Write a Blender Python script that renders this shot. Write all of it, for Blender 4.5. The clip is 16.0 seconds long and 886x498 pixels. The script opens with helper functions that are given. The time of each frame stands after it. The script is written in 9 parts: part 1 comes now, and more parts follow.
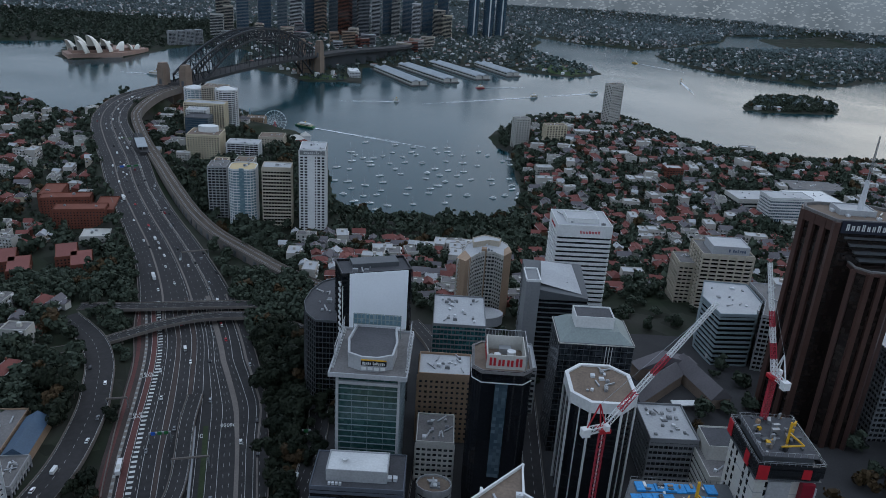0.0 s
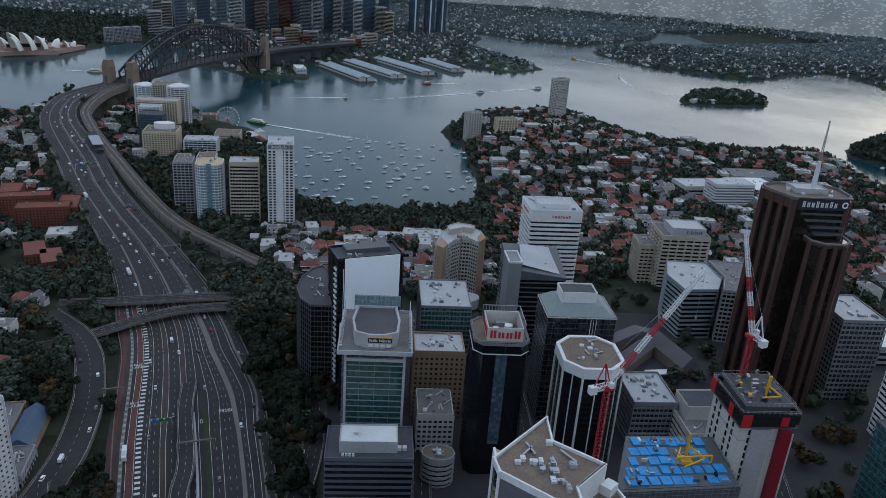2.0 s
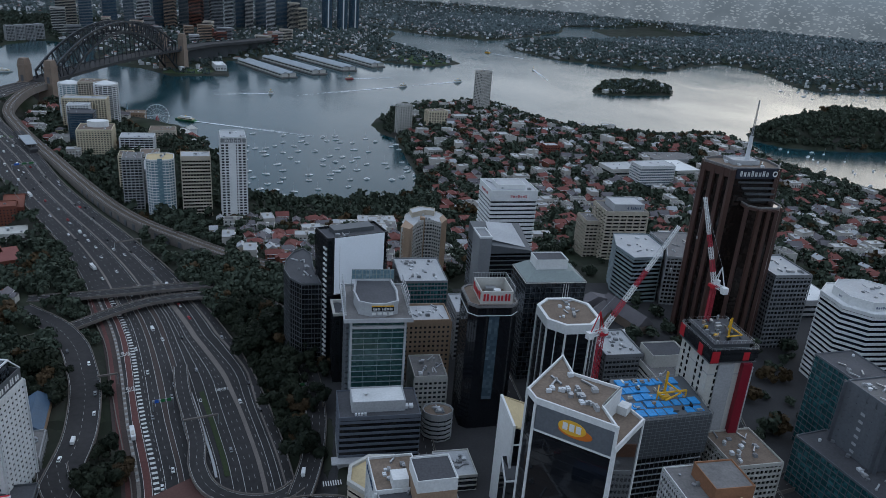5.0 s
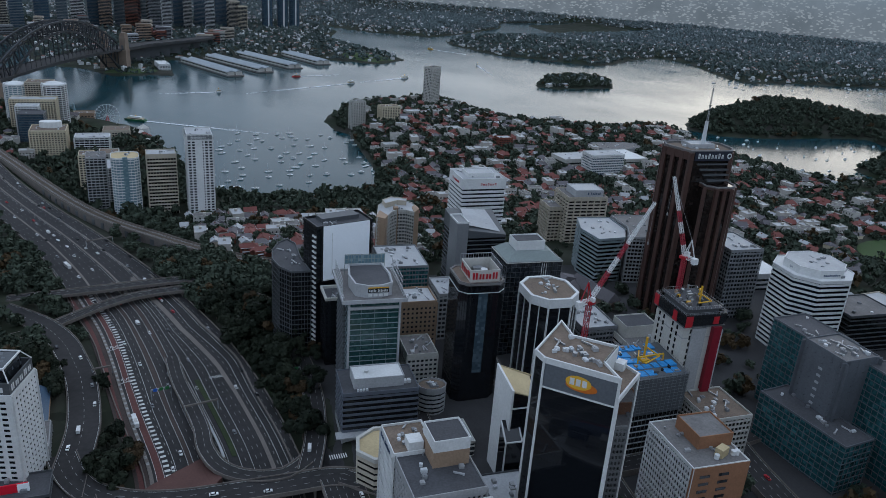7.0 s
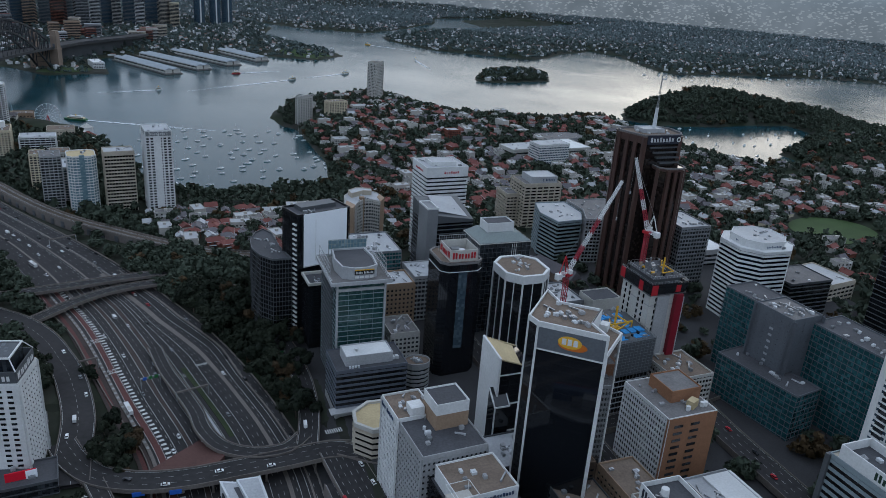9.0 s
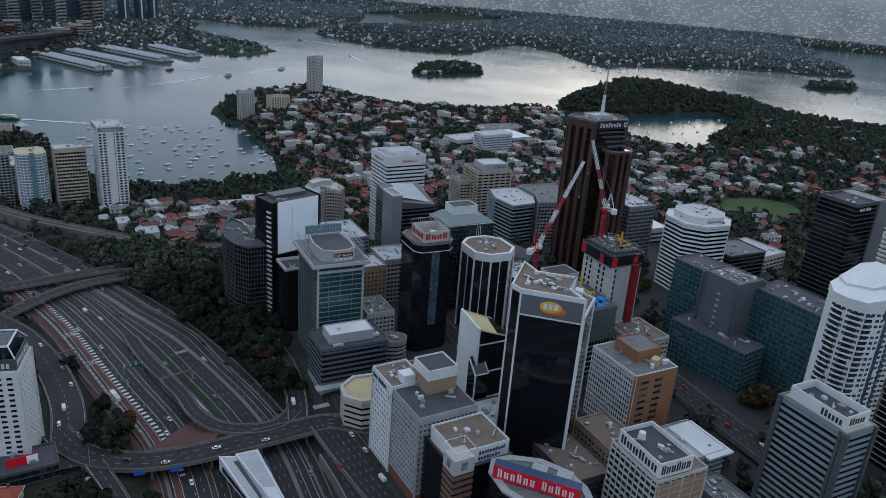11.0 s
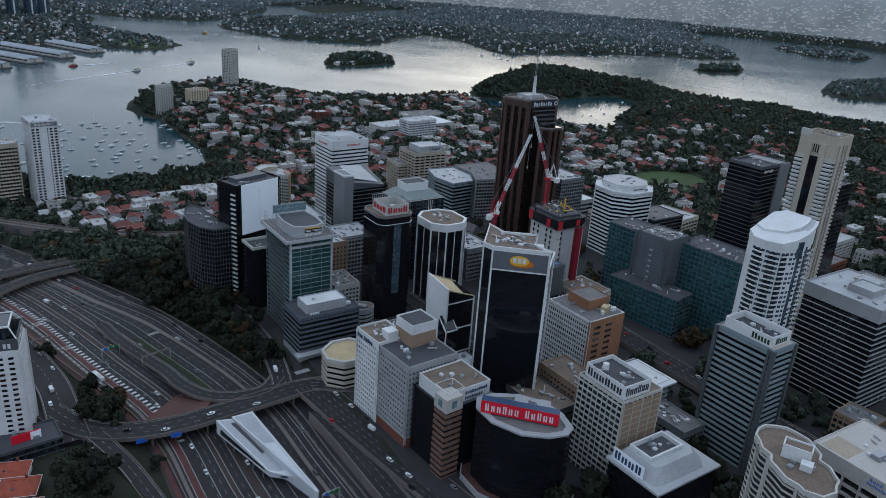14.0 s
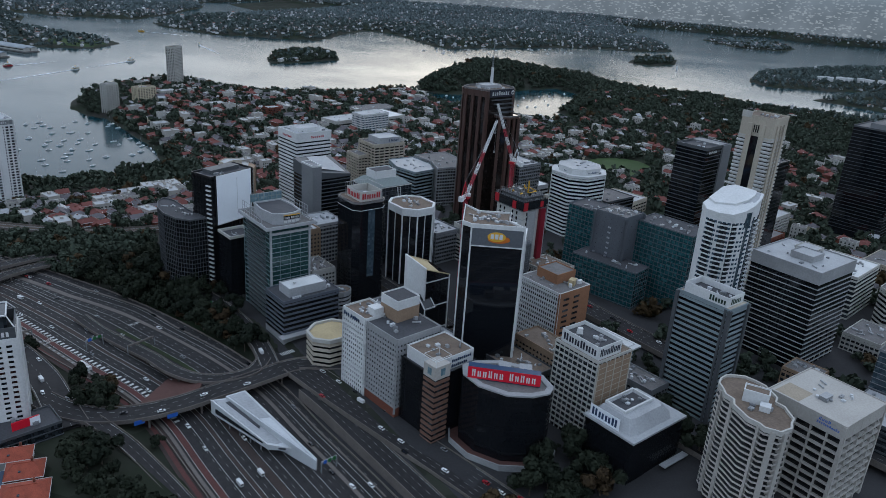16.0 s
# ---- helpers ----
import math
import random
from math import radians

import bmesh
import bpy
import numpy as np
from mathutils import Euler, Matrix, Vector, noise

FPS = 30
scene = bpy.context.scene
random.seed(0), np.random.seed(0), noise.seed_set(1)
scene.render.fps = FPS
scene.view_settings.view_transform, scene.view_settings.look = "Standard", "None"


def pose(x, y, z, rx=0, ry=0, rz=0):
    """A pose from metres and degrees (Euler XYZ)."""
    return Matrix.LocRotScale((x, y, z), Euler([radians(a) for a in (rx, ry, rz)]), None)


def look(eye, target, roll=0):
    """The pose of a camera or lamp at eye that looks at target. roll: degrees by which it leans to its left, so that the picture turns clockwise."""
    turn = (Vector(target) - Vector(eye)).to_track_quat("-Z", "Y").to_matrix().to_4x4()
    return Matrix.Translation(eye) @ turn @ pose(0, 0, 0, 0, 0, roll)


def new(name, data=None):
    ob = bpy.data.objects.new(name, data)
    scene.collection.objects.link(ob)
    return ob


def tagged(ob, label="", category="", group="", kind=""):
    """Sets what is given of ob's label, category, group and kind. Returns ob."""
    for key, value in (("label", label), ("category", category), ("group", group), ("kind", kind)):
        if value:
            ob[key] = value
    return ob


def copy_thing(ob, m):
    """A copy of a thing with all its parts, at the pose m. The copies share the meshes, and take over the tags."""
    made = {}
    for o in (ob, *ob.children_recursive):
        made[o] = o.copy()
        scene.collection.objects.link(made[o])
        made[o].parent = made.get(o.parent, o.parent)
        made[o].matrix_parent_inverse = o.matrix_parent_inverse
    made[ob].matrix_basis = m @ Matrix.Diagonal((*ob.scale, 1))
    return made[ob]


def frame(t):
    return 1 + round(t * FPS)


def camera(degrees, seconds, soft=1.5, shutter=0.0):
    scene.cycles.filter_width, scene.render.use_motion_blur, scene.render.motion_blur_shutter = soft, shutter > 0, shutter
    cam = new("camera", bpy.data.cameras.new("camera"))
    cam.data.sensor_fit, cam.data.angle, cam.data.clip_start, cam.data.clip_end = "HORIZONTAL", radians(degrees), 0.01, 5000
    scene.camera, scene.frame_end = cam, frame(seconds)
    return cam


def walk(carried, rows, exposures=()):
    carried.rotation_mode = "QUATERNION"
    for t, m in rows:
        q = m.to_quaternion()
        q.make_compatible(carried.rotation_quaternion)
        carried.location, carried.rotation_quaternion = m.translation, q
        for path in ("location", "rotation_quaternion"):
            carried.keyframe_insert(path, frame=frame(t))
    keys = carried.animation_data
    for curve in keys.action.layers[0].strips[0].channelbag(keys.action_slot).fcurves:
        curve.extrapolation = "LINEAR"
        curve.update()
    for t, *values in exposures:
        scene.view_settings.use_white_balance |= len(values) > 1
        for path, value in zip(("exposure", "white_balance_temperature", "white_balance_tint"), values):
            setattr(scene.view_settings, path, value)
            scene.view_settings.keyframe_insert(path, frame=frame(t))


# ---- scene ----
cam = camera(61.0, 16.0, soft=0.75)
PATH = [
    (0.0, (14.747, 12.878, 313.235), (8.7905, 105.6930, 276.4942), 3.647),
    (0.5, (7.364, 6.418, 312.964), (3.3910, 99.3493, 276.2478), 3.756),
    (1.0, (-0.000, 0.000, 312.663), (-1.9482, 93.0035, 275.9674), 3.856),
    (1.5, (-7.377, -6.164, 312.389), (-7.3028, 86.8823, 275.7516), 3.986),
    (2.0, (-14.777, -12.370, 311.987), (-12.6031, 80.6791, 275.4188), 4.068),
    (2.5, (-22.249, -18.681, 311.474), (-17.9839, 74.3065, 274.9330), 4.127),
    (3.0, (-29.868, -24.828, 311.131), (-23.5677, 68.0802, 274.6851), 4.175),
    (3.5, (-37.711, -30.879, 310.766), (-29.3711, 61.9014, 274.4030), 4.206),
    (4.0, (-45.584, -36.728, 310.477), (-35.3918, 55.8793, 274.1444), 4.248),
    (6.5, (-85.307, -64.299, 309.344), (-65.6786, 26.8891, 273.2952), 4.300),
    (7.0, (-93.528, -69.579, 309.033), (-71.9610, 21.1840, 273.0197), 4.255),
    (7.5, (-101.702, -74.658, 308.749), (-78.1502, 15.6375, 272.8029), 4.255),
    (8.0, (-109.955, -79.547, 308.436), (-84.3891, 10.1992, 272.4928), 4.269),
    (8.5, (-118.297, -84.284, 308.198), (-90.6472, 4.8608, 272.2982), 4.283),
    (9.0, (-126.745, -88.856, 307.991), (-96.9702, -0.3993, 272.0906), 4.289),
    (11.5, (-169.750, -110.875, 306.747), (-129.6525, -26.5852, 270.8652), 4.456),
    (12.0, (-178.274, -114.951, 306.414), (-136.3279, -31.5805, 270.4992), 4.451),
    (12.5, (-186.810, -118.791, 305.981), (-143.0473, -36.3444, 270.1014), 4.411),
    (13.0, (-195.349, -122.416, 305.544), (-149.8921, -40.9202, 269.5998), 4.364),
    (13.5, (-203.871, -125.993, 305.134), (-156.6487, -45.5274, 269.1438), 4.296),
    (14.0, (-212.380, -129.388, 304.794), (-163.4873, -49.9198, 268.8177), 4.244),
    (14.5, (-220.887, -132.649, 304.364), (-170.3333, -54.2197, 268.4024), 4.190),
    (15.0, (-229.352, -135.658, 303.932), (-177.2285, -58.2687, 267.9582), 4.169),
    (15.5, (-237.831, -138.470, 303.522), (-184.1234, -62.1566, 267.5822), 4.136),
    (16.0, (-246.330, -141.248, 303.075), (-191.0472, -66.0572, 267.1570), 4.092),
]
walk(cam, [(t, look(eye, target, roll)) for t, eye, target, roll in PATH], exposures=((0.0, 1.74), (16.0, 1.86)))

# ---- world and light: heavy evening overcast, brighter towards the west (+x) ----
world = bpy.data.worlds.new("overcast_sky")
scene.world = world
world.use_nodes = True
wn, wl = world.node_tree.nodes, world.node_tree.links
wn.clear()
sky = wn.new("ShaderNodeTexSky")
sky.sky_type, sky.sun_disc = "NISHITA", False
sky.sun_elevation, sky.sun_rotation = radians(16), radians(38)
sky.air_density, sky.dust_density, sky.ozone_density = 1.0, 3.6, 4.0
sky.altitude = 300
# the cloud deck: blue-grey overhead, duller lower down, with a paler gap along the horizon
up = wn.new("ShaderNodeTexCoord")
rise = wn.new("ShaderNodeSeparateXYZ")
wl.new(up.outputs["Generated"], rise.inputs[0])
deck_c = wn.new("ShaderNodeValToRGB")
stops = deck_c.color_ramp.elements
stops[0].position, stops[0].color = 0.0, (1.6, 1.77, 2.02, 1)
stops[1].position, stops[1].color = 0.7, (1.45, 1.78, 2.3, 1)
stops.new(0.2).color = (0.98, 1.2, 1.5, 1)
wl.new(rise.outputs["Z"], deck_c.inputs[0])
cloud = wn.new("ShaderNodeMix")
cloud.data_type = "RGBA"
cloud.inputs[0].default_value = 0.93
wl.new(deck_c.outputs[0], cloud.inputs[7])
bg = wn.new("ShaderNodeBackground")
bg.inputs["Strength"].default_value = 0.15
wo = wn.new("ShaderNodeOutputWorld")
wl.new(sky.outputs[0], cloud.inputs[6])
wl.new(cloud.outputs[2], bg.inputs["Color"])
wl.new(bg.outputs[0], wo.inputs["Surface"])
sun = new("sun", bpy.data.lights.new("sun", "SUN"))
sun.data.energy, sun.data.angle, sun.data.color = 0.05, radians(80), (1.0, 0.94, 0.86)
sun.matrix_world = look((616, 788, 480), (0, 0, 0))

# ---- materials ----
def node_mat(name):
    m = bpy.data.materials.new(name)
    m.use_nodes = True
    return m, m.node_tree.nodes, m.node_tree.links, m.node_tree.nodes["Principled BSDF"]


def mix_rgb(n, kind="MIX", fac=0.5):
    x = n.new("ShaderNodeMix")
    x.data_type, x.blend_type = "RGBA", kind
    x.inputs[0].default_value = fac
    return x


def mat(name, c, rough=0.75, var=0.3, s1=0.06, s2=0.9, metal=0.0, rnd=0.0, bump=0.0, spec=0.3):
    """A matt surface: broad stains, fine grain, and a shade of its own for each object."""
    m, n, l, p = node_mat(name)
    pos = n.new("ShaderNodeNewGeometry")
    a, b = n.new("ShaderNodeTexNoise"), n.new("ShaderNodeTexNoise")
    a.inputs["Scale"].default_value, b.inputs["Scale"].default_value = s1, s2
    a.inputs["Detail"].default_value, b.inputs["Detail"].default_value = 4, 3
    l.new(pos.outputs["Position"], a.inputs["Vector"])
    l.new(pos.outputs["Position"], b.inputs["Vector"])
    add = n.new("ShaderNodeMath")
    l.new(a.outputs[0], add.inputs[0])
    l.new(b.outputs[0], add.inputs[1])
    last = add
    if rnd:
        info = n.new("ShaderNodeObjectInfo")
        mul = n.new("ShaderNodeMath")
        mul.operation = "MULTIPLY_ADD"
        l.new(info.outputs["Random"], mul.inputs[0])
        mul.inputs[1].default_value = rnd
        l.new(add.outputs[0], mul.inputs[2])
        last = mul
    ramp = n.new("ShaderNodeMapRange")
    ramp.inputs["From Min"].default_value, ramp.inputs["From Max"].default_value = 0.6, 1.4 + rnd
    ramp.inputs["To Min"].default_value, ramp.inputs["To Max"].default_value = 1 - var, 1 + var
    l.new(last.outputs[0], ramp.inputs["Value"])
    col = n.new("ShaderNodeVectorMath")
    col.operation = "SCALE"
    col.inputs[0].default_value = c
    l.new(ramp.outputs[0], col.inputs["Scale"])
    l.new(col.outputs[0], p.inputs["Base Color"])
    p.inputs["Roughness"].default_value, p.inputs["Metallic"].default_value = rough, metal
    p.inputs["Specular IOR Level"].default_value = spec
    if bump:
        bp = n.new("ShaderNodeBump")
        bp.inputs["Strength"].default_value, bp.inputs["Distance"].default_value = bump, 0.3
        l.new(b.outputs[0], bp.inputs["Height"])
        l.new(bp.outputs[0], p.inputs["Normal"])
    return m


def glass(name, c1, c2, rough=0.08, cell=(1.7, 1.7, 1.85), lit=0.0):
    """Curtain-wall glass: panes of slightly different tint and gloss, a few with blinds drawn."""
    m, n, l, p = node_mat(name)
    pos = n.new("ShaderNodeNewGeometry")
    rot = n.new("ShaderNodeVectorRotate")
    rot.rotation_type = "Z_AXIS"
    rot.inputs["Angle"].default_value = radians(-4.5)
    snap = n.new("ShaderNodeVectorMath")
    snap.operation = "SNAP"
    snap.inputs[1].default_value = cell
    wh = n.new("ShaderNodeTexWhiteNoise")
    l.new(pos.outputs["Position"], rot.inputs["Vector"])
    l.new(rot.outputs[0], snap.inputs[0])
    l.new(snap.outputs[0], wh.inputs["Vector"])
    big = n.new("ShaderNodeTexNoise")
    big.inputs["Scale"].default_value = 0.05
    l.new(pos.outputs["Position"], big.inputs["Vector"])
    mx = mix_rgb(n)
    mx.inputs[6].default_value, mx.inputs[7].default_value = (*c1, 1), (*c2, 1)
    pw = n.new("ShaderNodeMath")
    pw.operation = "POWER"
    l.new(wh.outputs["Value"], pw.inputs[0])
    pw.inputs[1].default_value = 2.5
    ml = n.new("ShaderNodeMath")
    ml.operation = "MULTIPLY"
    l.new(pw.outputs[0], ml.inputs[0])
    l.new(big.outputs[0], ml.inputs[1])
    l.new(ml.outputs[0], mx.inputs[0])
    l.new(mx.outputs[2], p.inputs["Base Color"])
    rr = n.new("ShaderNodeMapRange")
    rr.inputs["To Min"].default_value, rr.inputs["To Max"].default_value = rough * 0.5, rough * 2.0
    l.new(wh.outputs["Value"], rr.inputs["Value"])
    l.new(rr.outputs[0], p.inputs["Roughness"])
    p.inputs["Specular IOR Level"].default_value = 0.5
    return m


M = {
    "white": mat("white_painted_concrete", (0.56, 0.56, 0.55), 0.7, 0.16),
    "white_metal": mat("white_metal_panel", (0.5, 0.51, 0.52), 0.45, 0.12),
    "warmstone": mat("warm_precast_concrete", (0.385, 0.36, 0.325), 0.8, 0.16),
    "brownbrick": mat("brown_brick", (0.16, 0.085, 0.06), 0.85, 0.2),
    "offwhite": mat("offwhite_render", (0.41, 0.395, 0.36), 0.75, 0.16),
    "cream": mat("cream_render", (0.5, 0.43, 0.31), 0.75, 0.16),
    "tan": mat("tan_brick", (0.27, 0.185, 0.125), 0.85, 0.2),
    "beige": mat("beige_precast_concrete", (0.4, 0.35, 0.28), 0.8, 0.18),
    "grey": mat("grey_concrete", (0.28, 0.28, 0.28), 0.8, 0.2),
    "midgrey": mat("grey_cladding", (0.17, 0.175, 0.18), 0.6, 0.16),
    "bluepanel": mat("blue_grey_spandrel", (0.19, 0.23, 0.245), 0.5, 0.15),
    "bluegrey": mat("dark_blue_grey_cladding", (0.085, 0.095, 0.115), 0.5, 0.15),
    "forest": mat("dark_green_sign_paint", (0.012, 0.035, 0.022), 0.5, 0.1),
    "ink": mat("black_sign_paint", (0.015, 0.018, 0.03), 0.5, 0.1),
    "slateclad": mat("slate_grey_cladding", (0.1, 0.108, 0.12), 0.6, 0.2),
    "dkgrey": mat("dark_grey_cladding", (0.07, 0.075, 0.08), 0.5, 0.2),
    "black": mat("black_granite", (0.012, 0.013, 0.015), 0.25, 0.3, spec=0.5),
    "brownstone": mat("polished_brown_granite", (0.06, 0.031, 0.025), 0.35, 0.25, spec=0.5),
    "brick_red": mat("red_brick", (0.15, 0.05, 0.032), 0.9, 0.25, s2=1.6),
    "orange_brick": mat("orange_brick", (0.25, 0.12, 0.065), 0.85, 0.2),
    "roof_grey": mat("grey_roof_membrane", (0.14, 0.132, 0.128), 0.9, 0.3, s1=0.12),
    "roof_brown": mat("brown_gravel_roof", (0.15, 0.113, 0.087), 0.95, 0.3, s1=0.15),
    "roof_light": mat("pale_metal_roof", (0.33, 0.335, 0.34), 0.6, 0.2),
    "roof_dark": mat("dark_roof_membrane", (0.06, 0.06, 0.065), 0.85, 0.3),
    "roof_tan": mat("tan_roof_tiles", (0.42, 0.33, 0.19), 0.85, 0.2),
    "green_roof": mat("greenish_slab_roof", (0.2, 0.23, 0.22), 0.7, 0.2),
    "terracotta": mat("terracotta_roof_tiles", (0.155, 0.054, 0.045), 0.9, 0.4, s2=1.5, rnd=0.6),
    "slate": mat("slate_roof", (0.11, 0.1, 0.105), 0.85, 0.3, rnd=0.5),
    "red": mat("red_paint", (0.36, 0.014, 0.022), 0.5, 0.15),
    "crane_red": mat("crane_red_paint", (0.3, 0.02, 0.035), 0.5, 0.15),
    "maroon": mat("dark_red_paint", (0.17, 0.008, 0.018), 0.5, 0.15),
    "redpanel": mat("red_sign_panel", (0.6, 0.012, 0.03), 0.4, 0.08),
    "yellow": mat("yellow_paint", (0.55, 0.3, 0.02), 0.5, 0.15),
    "gold": mat("gold_sign_paint", (0.65, 0.36, 0.04), 0.4, 0.15),
    "orange": mat("orange_sign_paint", (0.5, 0.13, 0.02), 0.4, 0.15),
    "blue": mat("blue_tarpaulin", (0.02, 0.2, 0.45), 0.6, 0.35, s1=0.2),
    "bluepaint": mat("blue_paint", (0.02, 0.1, 0.4), 0.5, 0.15),
    "navy": mat("navy_sign_paint", (0.02, 0.045, 0.1), 0.5, 0.1),
    "green": mat("green_sign_paint", (0.02, 0.12, 0.04), 0.5, 0.1),
    "panelwhite": mat("blank_white_panel", (0.78, 0.8, 0.82), 0.6, 0.05),
    "steel": mat("galvanised_steel", (0.3, 0.31, 0.32), 0.4, 0.2, metal=0.6),
    "bridge_steel": mat("grey_painted_bridge_steel", (0.02, 0.023, 0.027), 0.6, 0.25),
    "granite": mat("weathered_granite", (0.18, 0.135, 0.105), 0.85, 0.22, s1=0.08),
    "paint_worn": mat("worn_road_paint", (0.24, 0.24, 0.23), 0.8, 0.5, s1=0.3, s2=1.2),
    "asphalt": mat("worn_asphalt", (0.0225, 0.0205, 0.0208), 0.85, 0.4, s1=0.03, s2=0.3),
    "concrete_road": mat("stained_concrete", (0.13, 0.112, 0.1), 0.85, 0.3, s1=0.05),
    "red_road": mat("red_bus_lane_asphalt", (0.09, 0.034, 0.03), 0.9, 0.3, s1=0.05),
    "paint": mat("white_road_paint", (0.46, 0.46, 0.44), 0.7, 0.25),
    "brown_road": mat("worn_brown_asphalt", (0.045, 0.032, 0.028), 0.9, 0.35, s1=0.06),
    "redpave": mat("red_paving", (0.085, 0.04, 0.033), 0.9, 0.25),
    "pave": mat("concrete_paving", (0.033, 0.032, 0.033), 0.9, 0.25),
    "grass": mat("mown_grass", (0.035, 0.062, 0.018), 0.95, 0.3, s1=0.04),
    "ballast": mat("brown_rail_ballast", (0.075, 0.058, 0.045), 0.95, 0.35, s1=0.08, s2=1.5),
    "verge_green": mat("scrubby_verge", (0.025, 0.036, 0.014), 0.95, 0.4, s1=0.2),
    "sand": mat("pale_dirt", (0.3, 0.25, 0.19), 0.95, 0.25),
    "trunk": mat("bark", (0.09, 0.07, 0.055), 0.95, 0.3),
    "hull": mat("white_hull", (0.75, 0.75, 0.74), 0.35, 0.08),
    "orange_tile": mat("orange_roof_tiles", (0.27, 0.062, 0.036), 0.85, 0.35, s1=0.3, s2=2.5),
    "foam": mat("wake_foam", (0.75, 0.78, 0.8), 0.9, 0.3, s1=0.3, s2=2),
    "tyre": mat("black_rubber", (0.015, 0.015, 0.015), 0.9, 0.2),
    "shell": mat("cream_glazed_tiles", (0.66, 0.63, 0.56), 0.4, 0.1),
    "podium": mat("pink_granite_paving", (0.3, 0.2, 0.16), 0.85, 0.2),
    "blueroof": mat("dull_blue_metal_roof", (0.05, 0.085, 0.13), 0.6, 0.2),
    "shedroof": mat("pale_grey_wharf_roof", (0.26, 0.285, 0.3), 0.7, 0.2),
    "g_black": glass("black_glass", (0.006, 0.007, 0.009), (0.014, 0.016, 0.019), 0.04),
    "g_dark": glass("dark_glass", (0.01, 0.013, 0.017), (0.08, 0.09, 0.1), 0.07),
    "g_blue": glass("blue_glass", (0.02, 0.045, 0.07), (0.1, 0.15, 0.18), 0.07),
    "g_teal": glass("teal_glass", (0.01, 0.055, 0.062), (0.06, 0.22, 0.23), 0.12),
    "g_green": glass("green_glass", (0.013, 0.046, 0.044), (0.066, 0.13, 0.12), 0.08),
    "g_brown": glass("bronze_glass", (0.012, 0.008, 0.007), (0.04, 0.03, 0.025), 0.06),
    "g_slate": glass("slate_blue_glass", (0.03, 0.05, 0.065), (0.16, 0.2, 0.22), 0.08),
    "g_navy": glass("navy_glass", (0.006, 0.009, 0.016), (0.016, 0.022, 0.035), 0.05),
    "g_apt": glass("apartment_glass", (0.03, 0.045, 0.055), (0.2, 0.26, 0.28), 0.1, (1.2, 1.2, 3.05)),
    "g_pale": glass("pale_blue_glass", (0.1, 0.17, 0.2), (0.3, 0.38, 0.4), 0.1),
}


def leaf_mat(name, c1, c2):
    m, n, l, p = node_mat(name)
    geo, info = n.new("ShaderNodeNewGeometry"), n.new("ShaderNodeObjectInfo")
    add = n.new("ShaderNodeMath")
    l.new(geo.outputs["Random Per Island"], add.inputs[0])
    l.new(info.outputs["Random"], add.inputs[1])
    half = n.new("ShaderNodeMath")
    half.operation = "MULTIPLY"
    half.inputs[1].default_value = 0.5
    l.new(add.outputs[0], half.inputs[0])
    mx = mix_rgb(n)
    mx.inputs[6].default_value, mx.inputs[7].default_value = (*c1, 1), (*c2, 1)
    l.new(half.outputs[0], mx.inputs[0])
    l.new(mx.outputs[2], p.inputs["Base Color"])
    p.inputs["Roughness"].default_value = 0.8
    p.inputs["Specular IOR Level"].default_value = 0.15
    return m


M["leaf"] = leaf_mat("dark_green_leaves", (0.007, 0.011, 0.007), (0.026, 0.032, 0.019))
# woods farther off: the near green lifted, with some haze put into the colour
M["leaf_wood"] = leaf_mat("grey_green_leaves", (0.016, 0.025, 0.019), (0.056, 0.07, 0.048))
M["leaf_rust"] = leaf_mat("autumn_leaves", (0.032, 0.021, 0.012), (0.066, 0.043, 0.02))
# far and mid leaves: distance haze is put into these paler, bluer colours
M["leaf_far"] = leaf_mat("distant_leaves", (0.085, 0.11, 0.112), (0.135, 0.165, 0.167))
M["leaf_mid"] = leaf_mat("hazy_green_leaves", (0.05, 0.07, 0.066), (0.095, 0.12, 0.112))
# far houses: muted mid-tones, with distance haze put into wall and roof colours
M["far_wall"] = mat("weathered_pale_walls", (0.46, 0.46, 0.46), 0.85, 0.35, s1=0.02)
M["far_roof"] = mat("weathered_mixed_roofs", (0.21, 0.205, 0.205), 0.85, 0.4, s1=0.02)
M["far_tile"] = mat("weathered_tile_roofs", (0.22, 0.12, 0.095), 0.85, 0.35, s1=0.02)


def ground_mat():
    m, n, l, p = node_mat("suburban_ground")
    geo = n.new("ShaderNodeNewGeometry")
    a, b = n.new("ShaderNodeTexNoise"), n.new("ShaderNodeTexVoronoi")
    a.inputs["Scale"].default_value, a.inputs["Detail"].default_value = 0.012, 6
    b.inputs["Scale"].default_value = 0.05
    l.new(geo.outputs["Position"], a.inputs["Vector"])
    l.new(geo.outputs["Position"], b.inputs["Vector"])
    ramp = n.new("ShaderNodeValToRGB")
    e = ramp.color_ramp.elements
    e[0].position, e[0].color = 0.35, (0.02, 0.03, 0.015, 1)
    e[1].position, e[1].color = 0.7, (0.055, 0.052, 0.045, 1)
    l.new(a.outputs[0], ramp.inputs[0])
    mx = mix_rgb(n, "MULTIPLY", 0.5)
    l.new(ramp.outputs[0], mx.inputs[6])
    bw = n.new("ShaderNodeRGBToBW")
    l.new(b.outputs["Color"], bw.inputs[0])
    l.new(bw.outputs[0], mx.inputs[7])
    l.new(mx.outputs[2], p.inputs["Base Color"])
    p.inputs["Roughness"].default_value = 0.95
    p.inputs["Specular IOR Level"].default_value = 0.1
    return m


